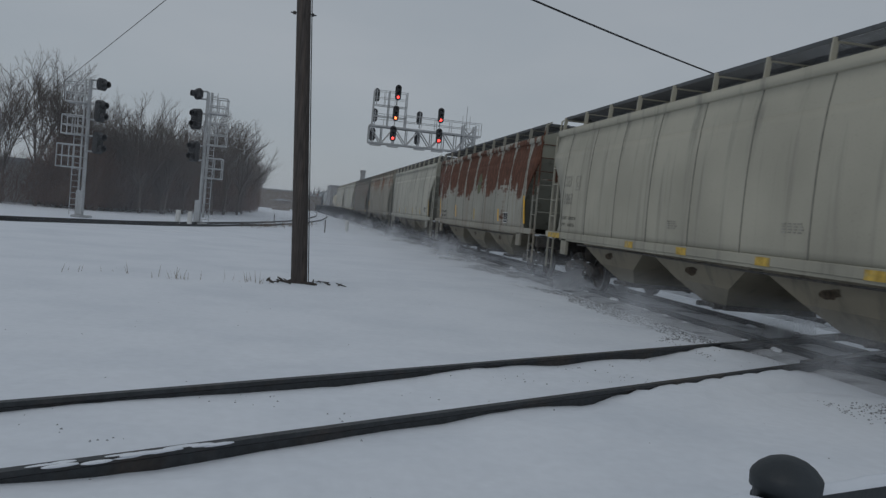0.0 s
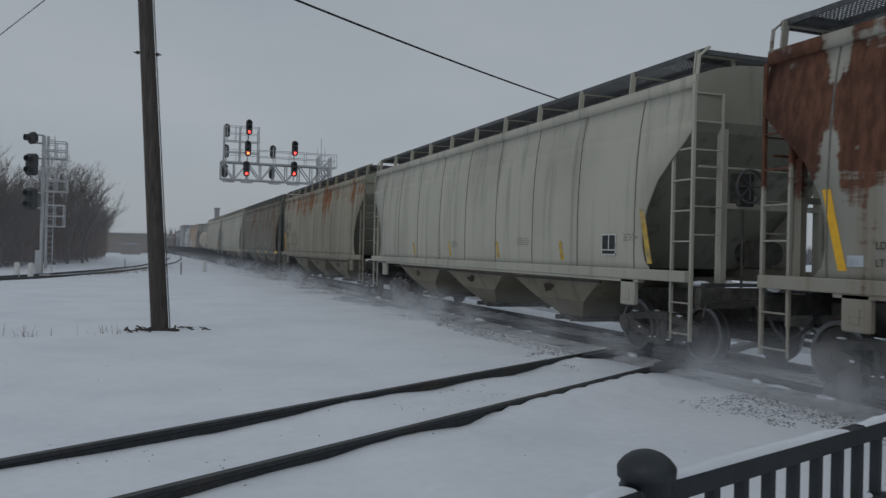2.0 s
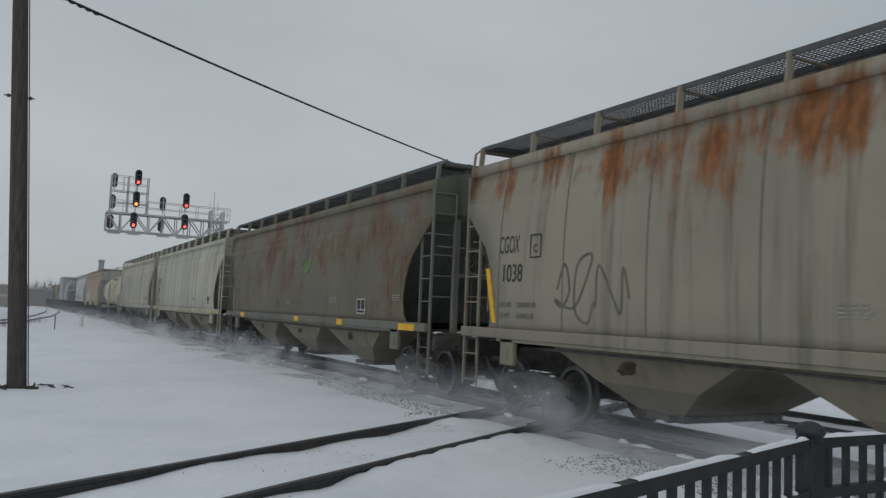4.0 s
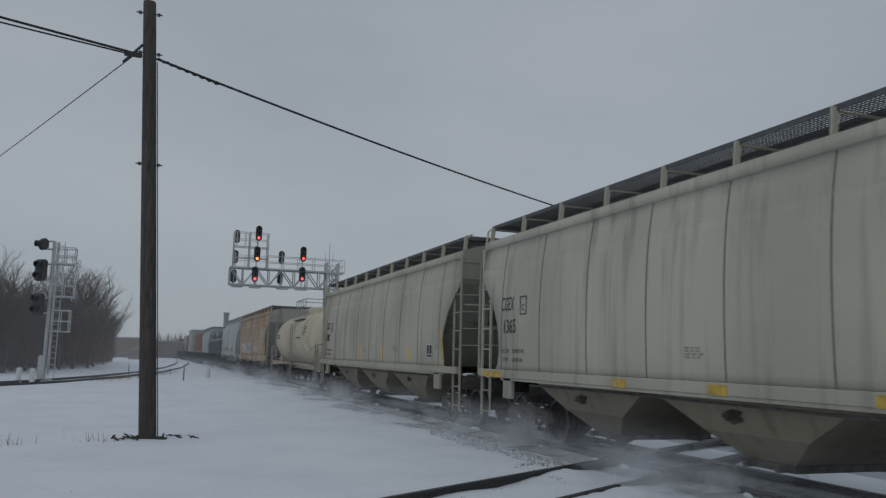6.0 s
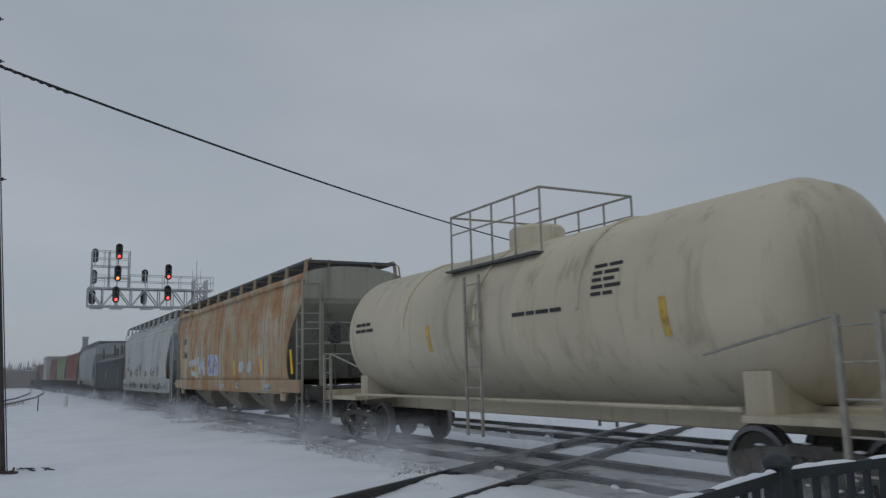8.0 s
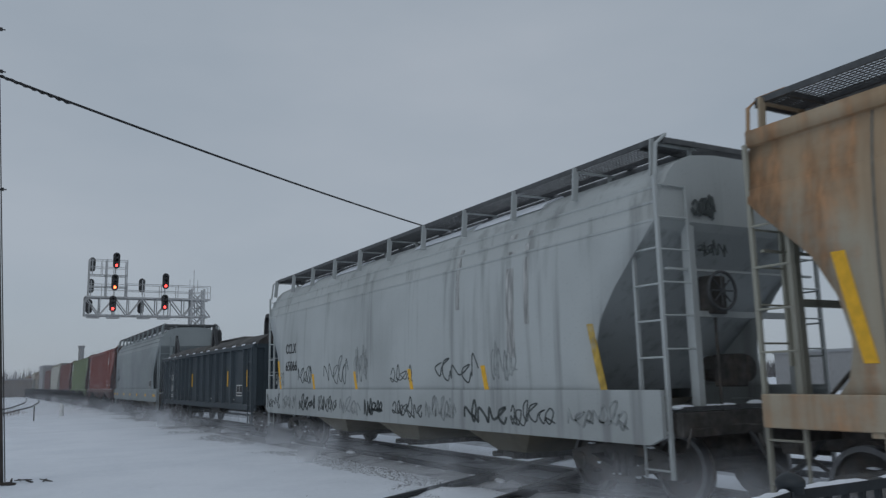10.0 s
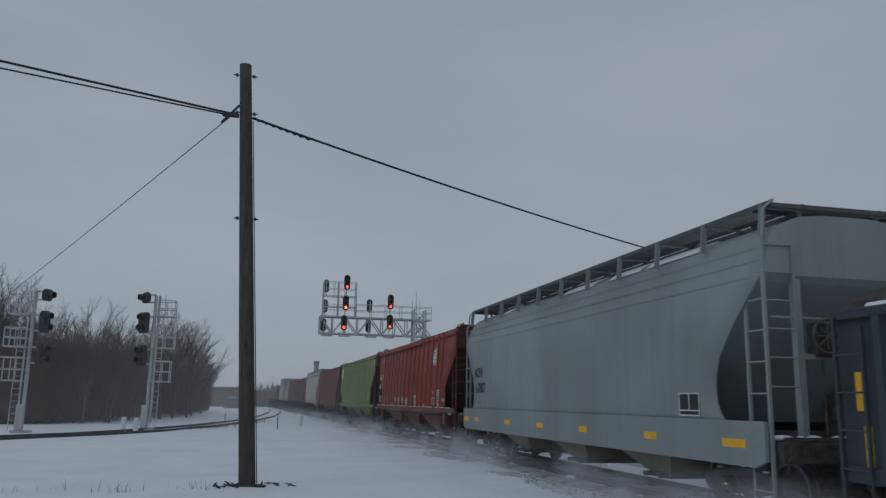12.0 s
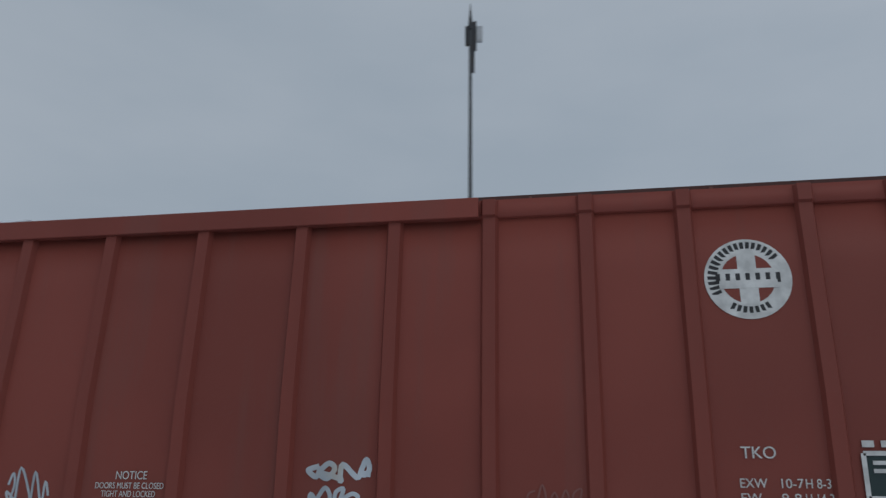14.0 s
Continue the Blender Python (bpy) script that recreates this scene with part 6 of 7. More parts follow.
def build_pole():
    base, top = Vector((0.19, 17.85, -0.2)), Vector((-0.42, 17.84, 9.36))
    pole = thing("utility_pole", "weathered wooden utility pole leaning slightly, standing in snow", "utility pole")
    bm = bmesh.new()
    rings = []
    d = top - base
    for i in range(15):
        c = base + d * (i / 14)
        r = 0.178 - 0.045 * i / 14
        rings.append([bm.verts.new(c + Vector((r * math.cos(k * 0.349), r * math.sin(k * 0.349), 0))) for k in range(18)])
    for a, b in zip(rings, rings[1:]):
        for k in range(18):
            bm.faces.new((a[k], a[(k + 1) % 18], b[(k + 1) % 18], b[k]))
    bm.faces.new(rings[-1])
    part("shaft", bm, POLE_WOOD, pole, smooth=True)
    for h in (5.75, 9.1, 8.2):
        bm = bmesh.new()
        c = base + d * ((h + 0.2) / d.z)
        bar(bm, c + Vector((-0.27, 0, 0)), c + Vector((0.27, 0, 0)), 0.014)
        for s in (-1, 1):
            box(bm, c + Vector((s * 0.19 - 0.03, -0.03, -0.03)), c + Vector((s * 0.19 + 0.03, 0.03, 0.03)))
        part("through_bolt", bm, STEEL_DARK, pole)
    bm = bmesh.new()
    c = base + d * (8.32 / d.z)
    a, b = c + Vector((0.16, 0.05, 0)), c + Vector((1.55, 0.98, -0.085))
    tube(bm, [a.lerp(b, k / 40) + Vector((0, 0.016 * math.cos(k * 1.3), 0.016 * math.sin(k * 1.3))) for k in range(41)], 0.026, 6)
    bar(bm, c + Vector((-0.16, 0, 0)), c + Vector((-0.5, -0.1, -0.03)), 0.05, 8)
    bar(bm, c + Vector((-0.16, 0, 0.25)), c + Vector((-0.55, 0.6, 0.02)), 0.03, 6)
    part("cable_clamp", bm, STEEL_DARK, pole)
    bm = bmesh.new()
    a, b = base + d * 0.02, base + d * 0.86
    bar(bm, a + Vector((0.2, -0.05, 0)), b + Vector((0.16, -0.05, 0)), 0.012)
    part("ground_wire", bm, STEEL_DARK, pole)
    hub = base + d * (8.32 / d.z)
    cable("main_cable", "thick black cable sagging from the pole over the train", hub + Vector((0.15, 0.05, 0)), (31.2, 37.6, 8.15), 0.45, 0.028)
    cable("feeder_cable", "black cable running from the pole", hub + Vector((-0.15, 0, 0.02)), (-42, 8.8, 11.25), 0.12, 0.026)
    cable("feeder_cable", "thinner black cable running from the pole", hub + Vector((-0.15, 0, -0.02)), (-42, 8.6, 10.15), 0.12, 0.018)
    cable("service_wire", "thin service wire falling away from the pole", hub + Vector((-0.3, 0.1, 0.05)), (-14.6, 49.5, 6.1), 0.08, 0.012)
    # lumps of frozen earth and boards at its foot
    bm = bmesh.new()
    rnd = random.Random(12)
    for k in range(34):
        t = rnd.uniform(0, 6.28)
        r = rnd.uniform(0.22, 0.75)
        c = Vector((base.x + r * math.cos(t) * 1.2, base.y + r * math.sin(t) * 0.6, snow_height(base.x, base.y) + 0.03))
        bmesh.ops.create_icosphere(bm, subdivisions=1, radius=rnd.uniform(0.03, 0.08), matrix=Matrix.Translation(c) @ pose(0, 0, 0, rnd.uniform(0, 90), rnd.uniform(-25, 25), rnd.uniform(0, 180)) @ Matrix.Diagonal((rnd.uniform(1.2, 3.6), 0.5, 0.3, 1)))
    tagged(part("frozen_debris", bm, TIE), "dark frozen clods and wood scraps round the pole's foot", "debris", kind="stuff")
    far = thing("utility_pole", "distant wooden utility pole beyond the train", "utility pole")
    bm = bmesh.new()
    bar(bm, (31.2, 37.6, -0.1), (31.2, 37.6, 9.0), 0.16, 12, 0.12)
    part("shaft", bm, POLE_WOOD, far)
    mast = thing("lamp_mast", "tall slim steel mast with a small head beyond the train", "mast")
    az, dist = radians(81.5), 28.0
    c = Vector((0.5 + dist * math.sin(az), 0.03 + dist * math.cos(az), 0))
    bm = bmesh.new()
    bar(bm, c, c + Vector((0, 0, 19.4)), 0.11, 10, 0.06)
    part("shaft", bm, GRATING, mast)
    # slim panels strapped to the top, a pale box on one side, a spike
    bm = bmesh.new()
    box(bm, c + Vector((-0.08, -0.16, 17.5)), c + Vector((0.08, -0.04, 19.7)), 0.02)
    box(bm, c + Vector((-0.08, 0.06, 18.7)), c + Vector((0.08, 0.20, 19.55)), 0.02)
    box(bm, c + Vector((-0.08, -0.24, 18.45)), c + Vector((0.08, -0.14, 19.75)), 0.02)
    bar(bm, c + Vector((0, 0, 19.4)), c + Vector((0, 0, 20.6)), 0.11, 8, 0.01)
    part("head", bm, STEEL_DARK, mast)
    bm = bmesh.new()
    box(bm, c + Vector((-0.08, -0.48, 18.8)), c + Vector((0.06, -0.26, 19.5)), 0.02)
    part("equipment_box", bm, ALU, mast)


# ---- signals ----
def signal_head(parent, at, face, lamp=None, slot=0, w=0.58, h=1.42, name="signal_head", depth=0.35):
    """A black oval background with three hooded lenses; face: heading of its front in degrees; slot 0..2 from the top."""
    m = Matrix.Translation(at) @ pose(0, 0, 0, 0, 0, face)
    bm = bmesh.new()
    o = []
    for k in range(24):
        t = 2 * math.pi * k / 24
        o.append((w / 2 * math.cos(t), math.copysign(h / 2 - w / 2, math.sin(t)) + w / 2 * math.sin(t)))
    prism(bm, o, -0.02, 0.02, "Y")
    box(bm, (-w * 0.3, 0.02, -h * 0.42), (w * 0.3, depth * 0.7, h * 0.42), 0.03)
    hd = part(name, bm, BLACK, parent)
    hd.matrix_basis = m
    for k in range(3):
        z = h * 0.30 * (1 - k)
        bm = bmesh.new()
        pts = [(0.13 * math.cos(t), z + 0.13 * math.sin(t)) for t in [radians(-30 + 24 * i) for i in range(11)]]
        for (a, b), (c, d) in zip(pts, pts[1:]):
            v = [bm.verts.new(p) for p in ((a, -0.02, b), (c, -0.02, d), (c, -depth, d), (a, -depth, b))]
            u = [bm.verts.new(p) for p in ((a * 0.93, -0.02, z + (b - z) * 0.93), (c * 0.93, -0.02, z + (d - z) * 0.93), (c * 0.93, -depth, z + (d - z) * 0.93), (a * 0.93, -depth, z + (b - z) * 0.93))]
            bm.faces.new(v)
            bm.faces.new(u[::-1])
        part("hood", bm, BLACK, hd)
        bm = bmesh.new()
        lathe(bm, [(0.115, -0.022), (0.10, -0.045), (0.04, -0.06)], "Y", 16, (0, 0, z))
        lit = lamp is not None and k == slot
        part("lens", bm, lamp if lit else LENS_OFF, hd, "lit lens" if lit else "")
    return hd


def truss(parent, a, b, w, h, bays, name="truss", r=0.055):
    """A box truss from a to b (at its lower middle), width w across, height h."""
    a, b = Vector(a), Vector(b)
    d = (b - a).normalized()
    s = d.cross(Vector((0, 0, 1))).normalized() * (w / 2)
    up = Vector((0, 0, h))
    for q in (-1, 1):
        for v in (0, 1):
            bm = bmesh.new()
            flat(bm, a + s * q + up * v, b + s * q + up * v, 0.13, 0.13)
            part("chord", bm, ALU, parent)
    for i in range(bays):
        p, q = a.lerp(b, i / bays), a.lerp(b, (i + 1) / bays)
        bm = bmesh.new()
        for k in (-1, 1):
            u, v = (p, q) if i % 2 else (q, p)
            bar(bm, u + s * k, v + s * k + up, r, 6)
            bar(bm, p + s * k, p + s * k + up, r * 0.9, 6)
        bar(bm, p - s, q + s, r * 0.8, 6)
        bar(bm, p - s + up, p + s + up, r * 0.8, 6)
        part("web", bm, ALU, parent)


def railing(parent, pts, h, posts, r=0.028):
    """A railing along points: posts and two rails."""
    bm = bmesh.new()
    pts = [Vector(p) for p in pts]
    for a, b in zip(pts, pts[1:]):
        n = max(1, posts)
        for i in range(n + 1):
            c = a.lerp(b, i / n)
            bar(bm, c, c + Vector((0, 0, h)), r, 5)
        for z in (h, h * 0.5):
            bar(bm, a + Vector((0, 0, z)), b + Vector((0, 0, z)), r, 5)
    part("railing", bm, ALU, parent)


def build_gantry():
    g = thing("signal_gantry", "pale steel cantilever signal gantry with red lights over the tracks", "railway signal")
    y = 75.0
    x0, x1, z0, h = 6.45, 17.0, 7.85, 1.55
    truss(g, (x0, y, z0), (x1, y, z0), 1.1, h, 9)
    # walkway deck on the truss and its railings
    bm = bmesh.new()
    box(bm, (x0, y - 0.5, z0 + h + 0.06), (x1, y + 0.5, z0 + h + 0.10))
    for i in range(40):
        xx = x0 + (x1 - x0) * i / 39
        box(bm, (xx - 0.02, y - 0.5, z0 + 0.06), (xx + 0.02, y + 0.5, z0 + 0.09))
    part("deck", bm, ALU, g)
    railing(g, [(9.8, y - 0.55, z0 + h + 0.1), (x1, y - 0.55, z0 + h + 0.1)], 1.15, 5)
    railing(g, [(9.8, y + 0.55, z0 + h + 0.1), (x1, y + 0.55, z0 + h + 0.1)], 1.15, 5)
    # upper cage over the first pair of columns
    for xx in (x0 + 0.25, x0 + 1.65, x0 + 3.3):
        for q in (-0.5, 0.5):
            bm = bmesh.new()
            flat(bm, (xx, y + q, z0 + h), (xx, y + q, 12.75), 0.09, 0.09, (0, 1, 0))
            part("cage_post", bm, ALU, g)
    for zz in (10.35, 11.35):
        bm = bmesh.new()
        for q in (-0.5, 0.5):
            flat(bm, (x0 + 0.2, y + q, zz), (x0 + 3.35, y + q, zz), 0.09, 0.07)
        for i in range(8):
            xx = x0 + 0.25 + 3.05 * i / 7
            bar(bm, (xx, y - 0.5, zz), (xx, y + 0.5, zz), 0.025, 5)
        part("cage_deck", bm, ALU, g)
    railing(g, [(x0 + 0.25, y - 0.5, 11.4), (x0 + 3.3, y - 0.5, 11.4)], 1.3, 3, 0.024)
    railing(g, [(x0 + 0.25, y + 0.5, 11.4), (x0 + 3.3, y + 0.5, 11.4)], 1.3, 3, 0.024)
    railing(g, [(x0 + 0.25, y - 0.55, z0 + h + 0.1), (x0 + 3.3, y - 0.55, z0 + h + 0.1)], 1.05, 3, 0.024)
    # hangers below
    for xx in (7.1, 8.7, 11.2, 12.9):
        bm = bmesh.new()
        box(bm, (xx - 0.5, y - 1.0, z0 - 0.28), (xx + 0.5, y - 0.3, z0 - 0.18))
        for s in (-0.48, 0.48):
            bar(bm, (xx + s, y - 0.6, z0 - 0.2), (xx + s, y - 0.6, z0 + 0.1), 0.04, 5)
        part("hanger", bm, ALU, g)
    # tower
    for dx in (-0.55, 0.55):
        for dy in (-0.5, 0.5):
            bm = bmesh.new()
            flat(bm, (15.9 + dx, y + dy, -0.1), (15.9 + dx, y + dy, 10.4), 0.16, 0.16, (0, 1, 0))
            part("tower_leg", bm, ALU, g)
    for i in range(9):
        z = 0.2 + i * 1.1
        for dy in (-0.5, 0.5):
            for u, v in ((0, 1.1), (1.1, 0)):
                bm = bmesh.new()
                bar(bm, (15.35, y + dy, z + u), (16.45, y + dy, z + v), 0.05, 5)
                part("tower_brace", bm, ALU, g)
    bm = bmesh.new()
    bar(bm, (15.6, y, 10.3), (15.6, y, 12.2), 0.03, 6)
    for dx in (-0.35, 0.35):
        bar(bm, (15.6 + dx, y, 10.2), (15.6 + dx, y, 11.3), 0.022, 5)
    part("antenna", bm, ALU, g)
    # heads: columns of lit and dark signals, all facing the camera's side
    lit = ((8.78, 12.40, RED_LAMP, 2), (8.72, 10.48, AMBER_LAMP, 2), (8.62, 8.62, RED_LAMP, 2), (12.95, 10.75, RED_LAMP, 2), (12.92, 8.85, RED_LAMP, 2))
    for x, z, lamp, slot in lit:
        hd = signal_head(g, (x, y - 0.95, z + 0.20), 0, lamp, slot)
        bm = bmesh.new()
        bar(bm, (x, y - 0.6, z - 0.9), (x, y - 0.6, z + 0.6), 0.05, 6)
        bar(bm, (x, y - 0.6, z), (x, y - 0.8, z), 0.05, 6)
        part("head_bracket", bm, ALU, g)
    for x, z in ((7.0, 12.35), (6.95, 10.45), (6.88, 8.65), (11.2, 10.65), (11.15, 8.72)):
        signal_head(g, (x, y + 0.75, z + 0.05), 180, None, 0, 0.55, 1.25)
        bm = bmesh.new()
        bar(bm, (x, y + 0.45, z - 0.9), (x, y + 0.45, z + 0.5), 0.045, 6)
        part("head_bracket", bm, ALU, g)


def boxed_head(parent, at, face, w, h):
    """A closed signal case seen from behind: rounded box, backing rim, short visor."""
    bm = bmesh.new()
    box(bm, (-w / 2, -0.14, -h / 2), (w / 2, 0.18, h / 2), 0.11)
    hd = part("signal_head", bm, BLACK, parent)
    hd.matrix_basis = Matrix.Translation(at) @ pose(0, 0, 0, 0, 0, face)
    bm = bmesh.new()
    n = 2 if h > 0.8 else 1
    for k in range(n):
        z = (0.26 * h if n > 1 else 0) - 0.5 * h * k
        lathe(bm, [(0.17, -0.12), (0.17, -0.40), (0.15, -0.40), (0.15, -0.12)], "Y", 14, (0, 0, z))
    part("hood", bm, BLACK, hd)
    bm = bmesh.new()
    box(bm, (-w * 0.28, 0.18, -h * 0.30), (w * 0.28, 0.25, h * 0.30), 0.03)
    part("rear_door", bm, BLACK, hd)
    return hd


def signal_mast(at, turn, heads_x, cage_x, levels, heights, cages, label):
    """A signal mast: twin tubes with a ladder, caged platforms on one side, hooded heads on the other."""
    g = thing("signal_mast", label, "railway signal", pose(at[0], at[1], 0, 0, 0, turn), group="signal masts by the connecting track")
    top = levels
    bm = bmesh.new()
    bar(bm, (0, 0, 0), (0, 0, top), 0.095, 10)
    bar(bm, (0.22 * (1 if cage_x > 0 else -1), 0, 0.4), (0.22 * (1 if cage_x > 0 else -1), 0, top), 0.05, 8)
    part("shaft", bm, ALU, g)
    bm = bmesh.new()
    box(bm, (-0.42, -0.42, 0), (0.42, 0.42, 0.10), 0.02)
    box(bm, (-0.28, -0.22, 0.10), (0.05, 0.22, 1.35), 0.02)
    part("base_case", bm, ALU, g)
    bm = bmesh.new()
    s = 1 if cage_x > 0 else -1
    for q in (-0.18, 0.18):
        flat(bm, (s * 0.36 + q, -0.25, 0.1), (s * 0.36 + q, -0.25, top), 0.035, 0.035, (0, 1, 0))
    z = 0.3
    while z < top:
        bar(bm, (s * 0.36 - 0.18, -0.25, z), (s * 0.36 + 0.18, -0.25, z), 0.014, 5)
        z += 0.3
    part("ladder", bm, ALU, g)
    for z0, z1, reach in cages:
        bm = bmesh.new()
        xa, xb = s * 0.1, s * reach
        box(bm, (min(xa, xb), -0.5, z0), (max(xa, xb), 0.5, z0 + 0.06))
        for x in (xa, (xa + xb) / 2, xb):
            for y in (-0.5, 0.5):
                bar(bm, (x, y, z0), (x, y, z1), 0.03, 5)
        for z in (z0 + (z1 - z0) * 0.5, z1):
            for y in (-0.5, 0.5):
                bar(bm, (xa, y, z), (xb, y, z), 0.03, 5)
            bar(bm, (xb, -0.5, z), (xb, 0.5, z), 0.03, 5)
        part("caged_platform", bm, ALU, g)
    for i, (z, w, h, fc) in enumerate(heights):
        boxed_head(g, (heads_x, -0.1, z), fc, w, h)
        bm = bmesh.new()
        bar(bm, (0, 0, z - h * 0.4), (heads_x, 0, z - h * 0.4), 0.05, 6)
        bar(bm, (0, 0, z + h * 0.3), (heads_x, 0, z + h * 0.3), 0.05, 6)
        part("head_arm", bm, ALU, g)
    return g


def build_masts():
    signal_mast((-5.1, 47.2), 0, -0.55, 1.0, 7.4, ((7.25, 0.6, 0.62, -60), (5.85, 0.72, 1.15, -35), (4.05, 0.72, 1.15, -35)), ((2.6, 3.75, 1.05), (4.45, 5.7, 1.15), (6.2, 7.1, 1.1)), "pale steel signal mast with dark heads turned away")
    signal_mast((-10.45, 43.6), 0, 0.58, -1.0, 6.95, ((6.75, 0.6, 0.6, 60), (5.4, 0.62, 1.1, 55), (3.8, 0.62, 1.1, 55)), ((2.45, 3.6, 1.25), (4.1, 5.05, 1.1), (5.7, 6.7, 1.0)), "pale steel signal mast with caged platforms and dark heads")
    for x, y, h in ((-5.95, 45.0, 0.75), (-5.35, 45.1, 0.72), (3.95, 57.5, 0.75)):
        bm = bmesh.new()
        lathe(bm, [(0.13, -0.05), (0.13, h - 0.06), (0.10, h), (0.03, h + 0.01)], "Z", 12)
        ob = tagged(part("marker_post", bm, PVC), "short white marker post standing in snow", "marker post")
        ob.matrix_basis = pose(x, y, 0)
    for x, y, h in ((2.1, 50.5, 0.8), (-1.2, 61, 0.7)):
        bm = bmesh.new()
        bar(bm, (0, 0, -0.05), (0, 0, h), 0.03, 6)
        ob = tagged(part("stake", bm, TIE), "thin dark stake standing in snow", "stake")
        ob.matrix_basis = pose(x, y, 0)


# ---- plants ----
def grow(verts, faces, rnd, p, d, ln, r, level):
    """A limb in slight bends that splits, and splits again, into fine upward twigs."""
    n = (5, 4, 3, 2)[level]
    sides = (6, 4, 3, 3)[level]
    pts = [Vector(p)]
    dirs = []
    for k in range(n):
        d = (d + Vector((rnd.uniform(-1, 1), rnd.uniform(-1, 1), rnd.uniform(-0.3, 0.5))) * 0.13).normalized()
        dirs.append(d)
        pts.append(pts[-1] + d * (ln / n))
    k0 = len(verts)
    for i, q in enumerate(pts):
        u = dirs[min(i, n - 1)].orthogonal().normalized()
        v = dirs[min(i, n - 1)].cross(u)
        rr = r * (1 - 0.72 * i / n)
        for k in range(sides):
            a = 2 * math.pi * k / sides
            verts.append(tuple(q + (u * math.cos(a) + v * math.sin(a)) * rr))
    for i in range(n):
        for k in range(sides):
            a, b = k0 + i * sides, k0 + (i + 1) * sides
            faces.append((a + k, a + (k + 1) % sides, b + (k + 1) % sides, b + k))
    if level == 3:
        return
    m = (8, 6, 5)[level]
    for k in range(m):
        t = min(0.999, 0.20 + 0.80 * (k + rnd.random()) / m)
        i = int(t * n)
        o = pts[i].lerp(pts[i + 1], t * n - i)
        side = Vector((rnd.uniform(-1, 1), rnd.uniform(-1, 1), rnd.uniform(-0.2, 0.6))).normalized()
        grow(verts, faces, rnd, o, (dirs[i] * 0.9 + side * rnd.uniform(0.45, 0.85)).normalized(), ln * rnd.uniform(0.36, 0.58) * (1.2 - 0.5 * t), r * 0.52, level + 1)


def bare_tree(seed, h, spread_out):
    """A short trunk and limbs that fan out into a rounded crown of fine twigs."""
    rnd = random.Random(seed)
    tree = thing("bare_tree", "leafless winter tree with fine upright twigs", "tree", group="trees behind the connecting track")
    bm = bmesh.new()
    trunk_top = Vector((rnd.uniform(-0.2, 0.2), rnd.uniform(-0.2, 0.2), h * 0.26))
    bar(bm, (0, 0, -0.2), trunk_top, h * 0.013, 8, h * 0.009)
    part("trunk", bm, BARK, tree)
    verts, faces = [], []
    n = 8 + int(6 * spread_out)
    for k in range(n):
        t = k * 2.4 + rnd.uniform(-0.4, 0.4)
        lean = spread_out * math.sqrt((k + 0.3) / n)
        grow(verts, faces, rnd, trunk_top * rnd.uniform(0.7, 1.0), Vector((lean * math.cos(t), lean * math.sin(t), 1)).normalized(), h * rnd.uniform(0.50, 0.60) / math.sqrt(1 + 0.25 * lean * lean), h * 0.0048, 0)
    crown = new("crown", quick_mesh("crown", verts, faces, BARK))
    crown.parent = tree
    return tree


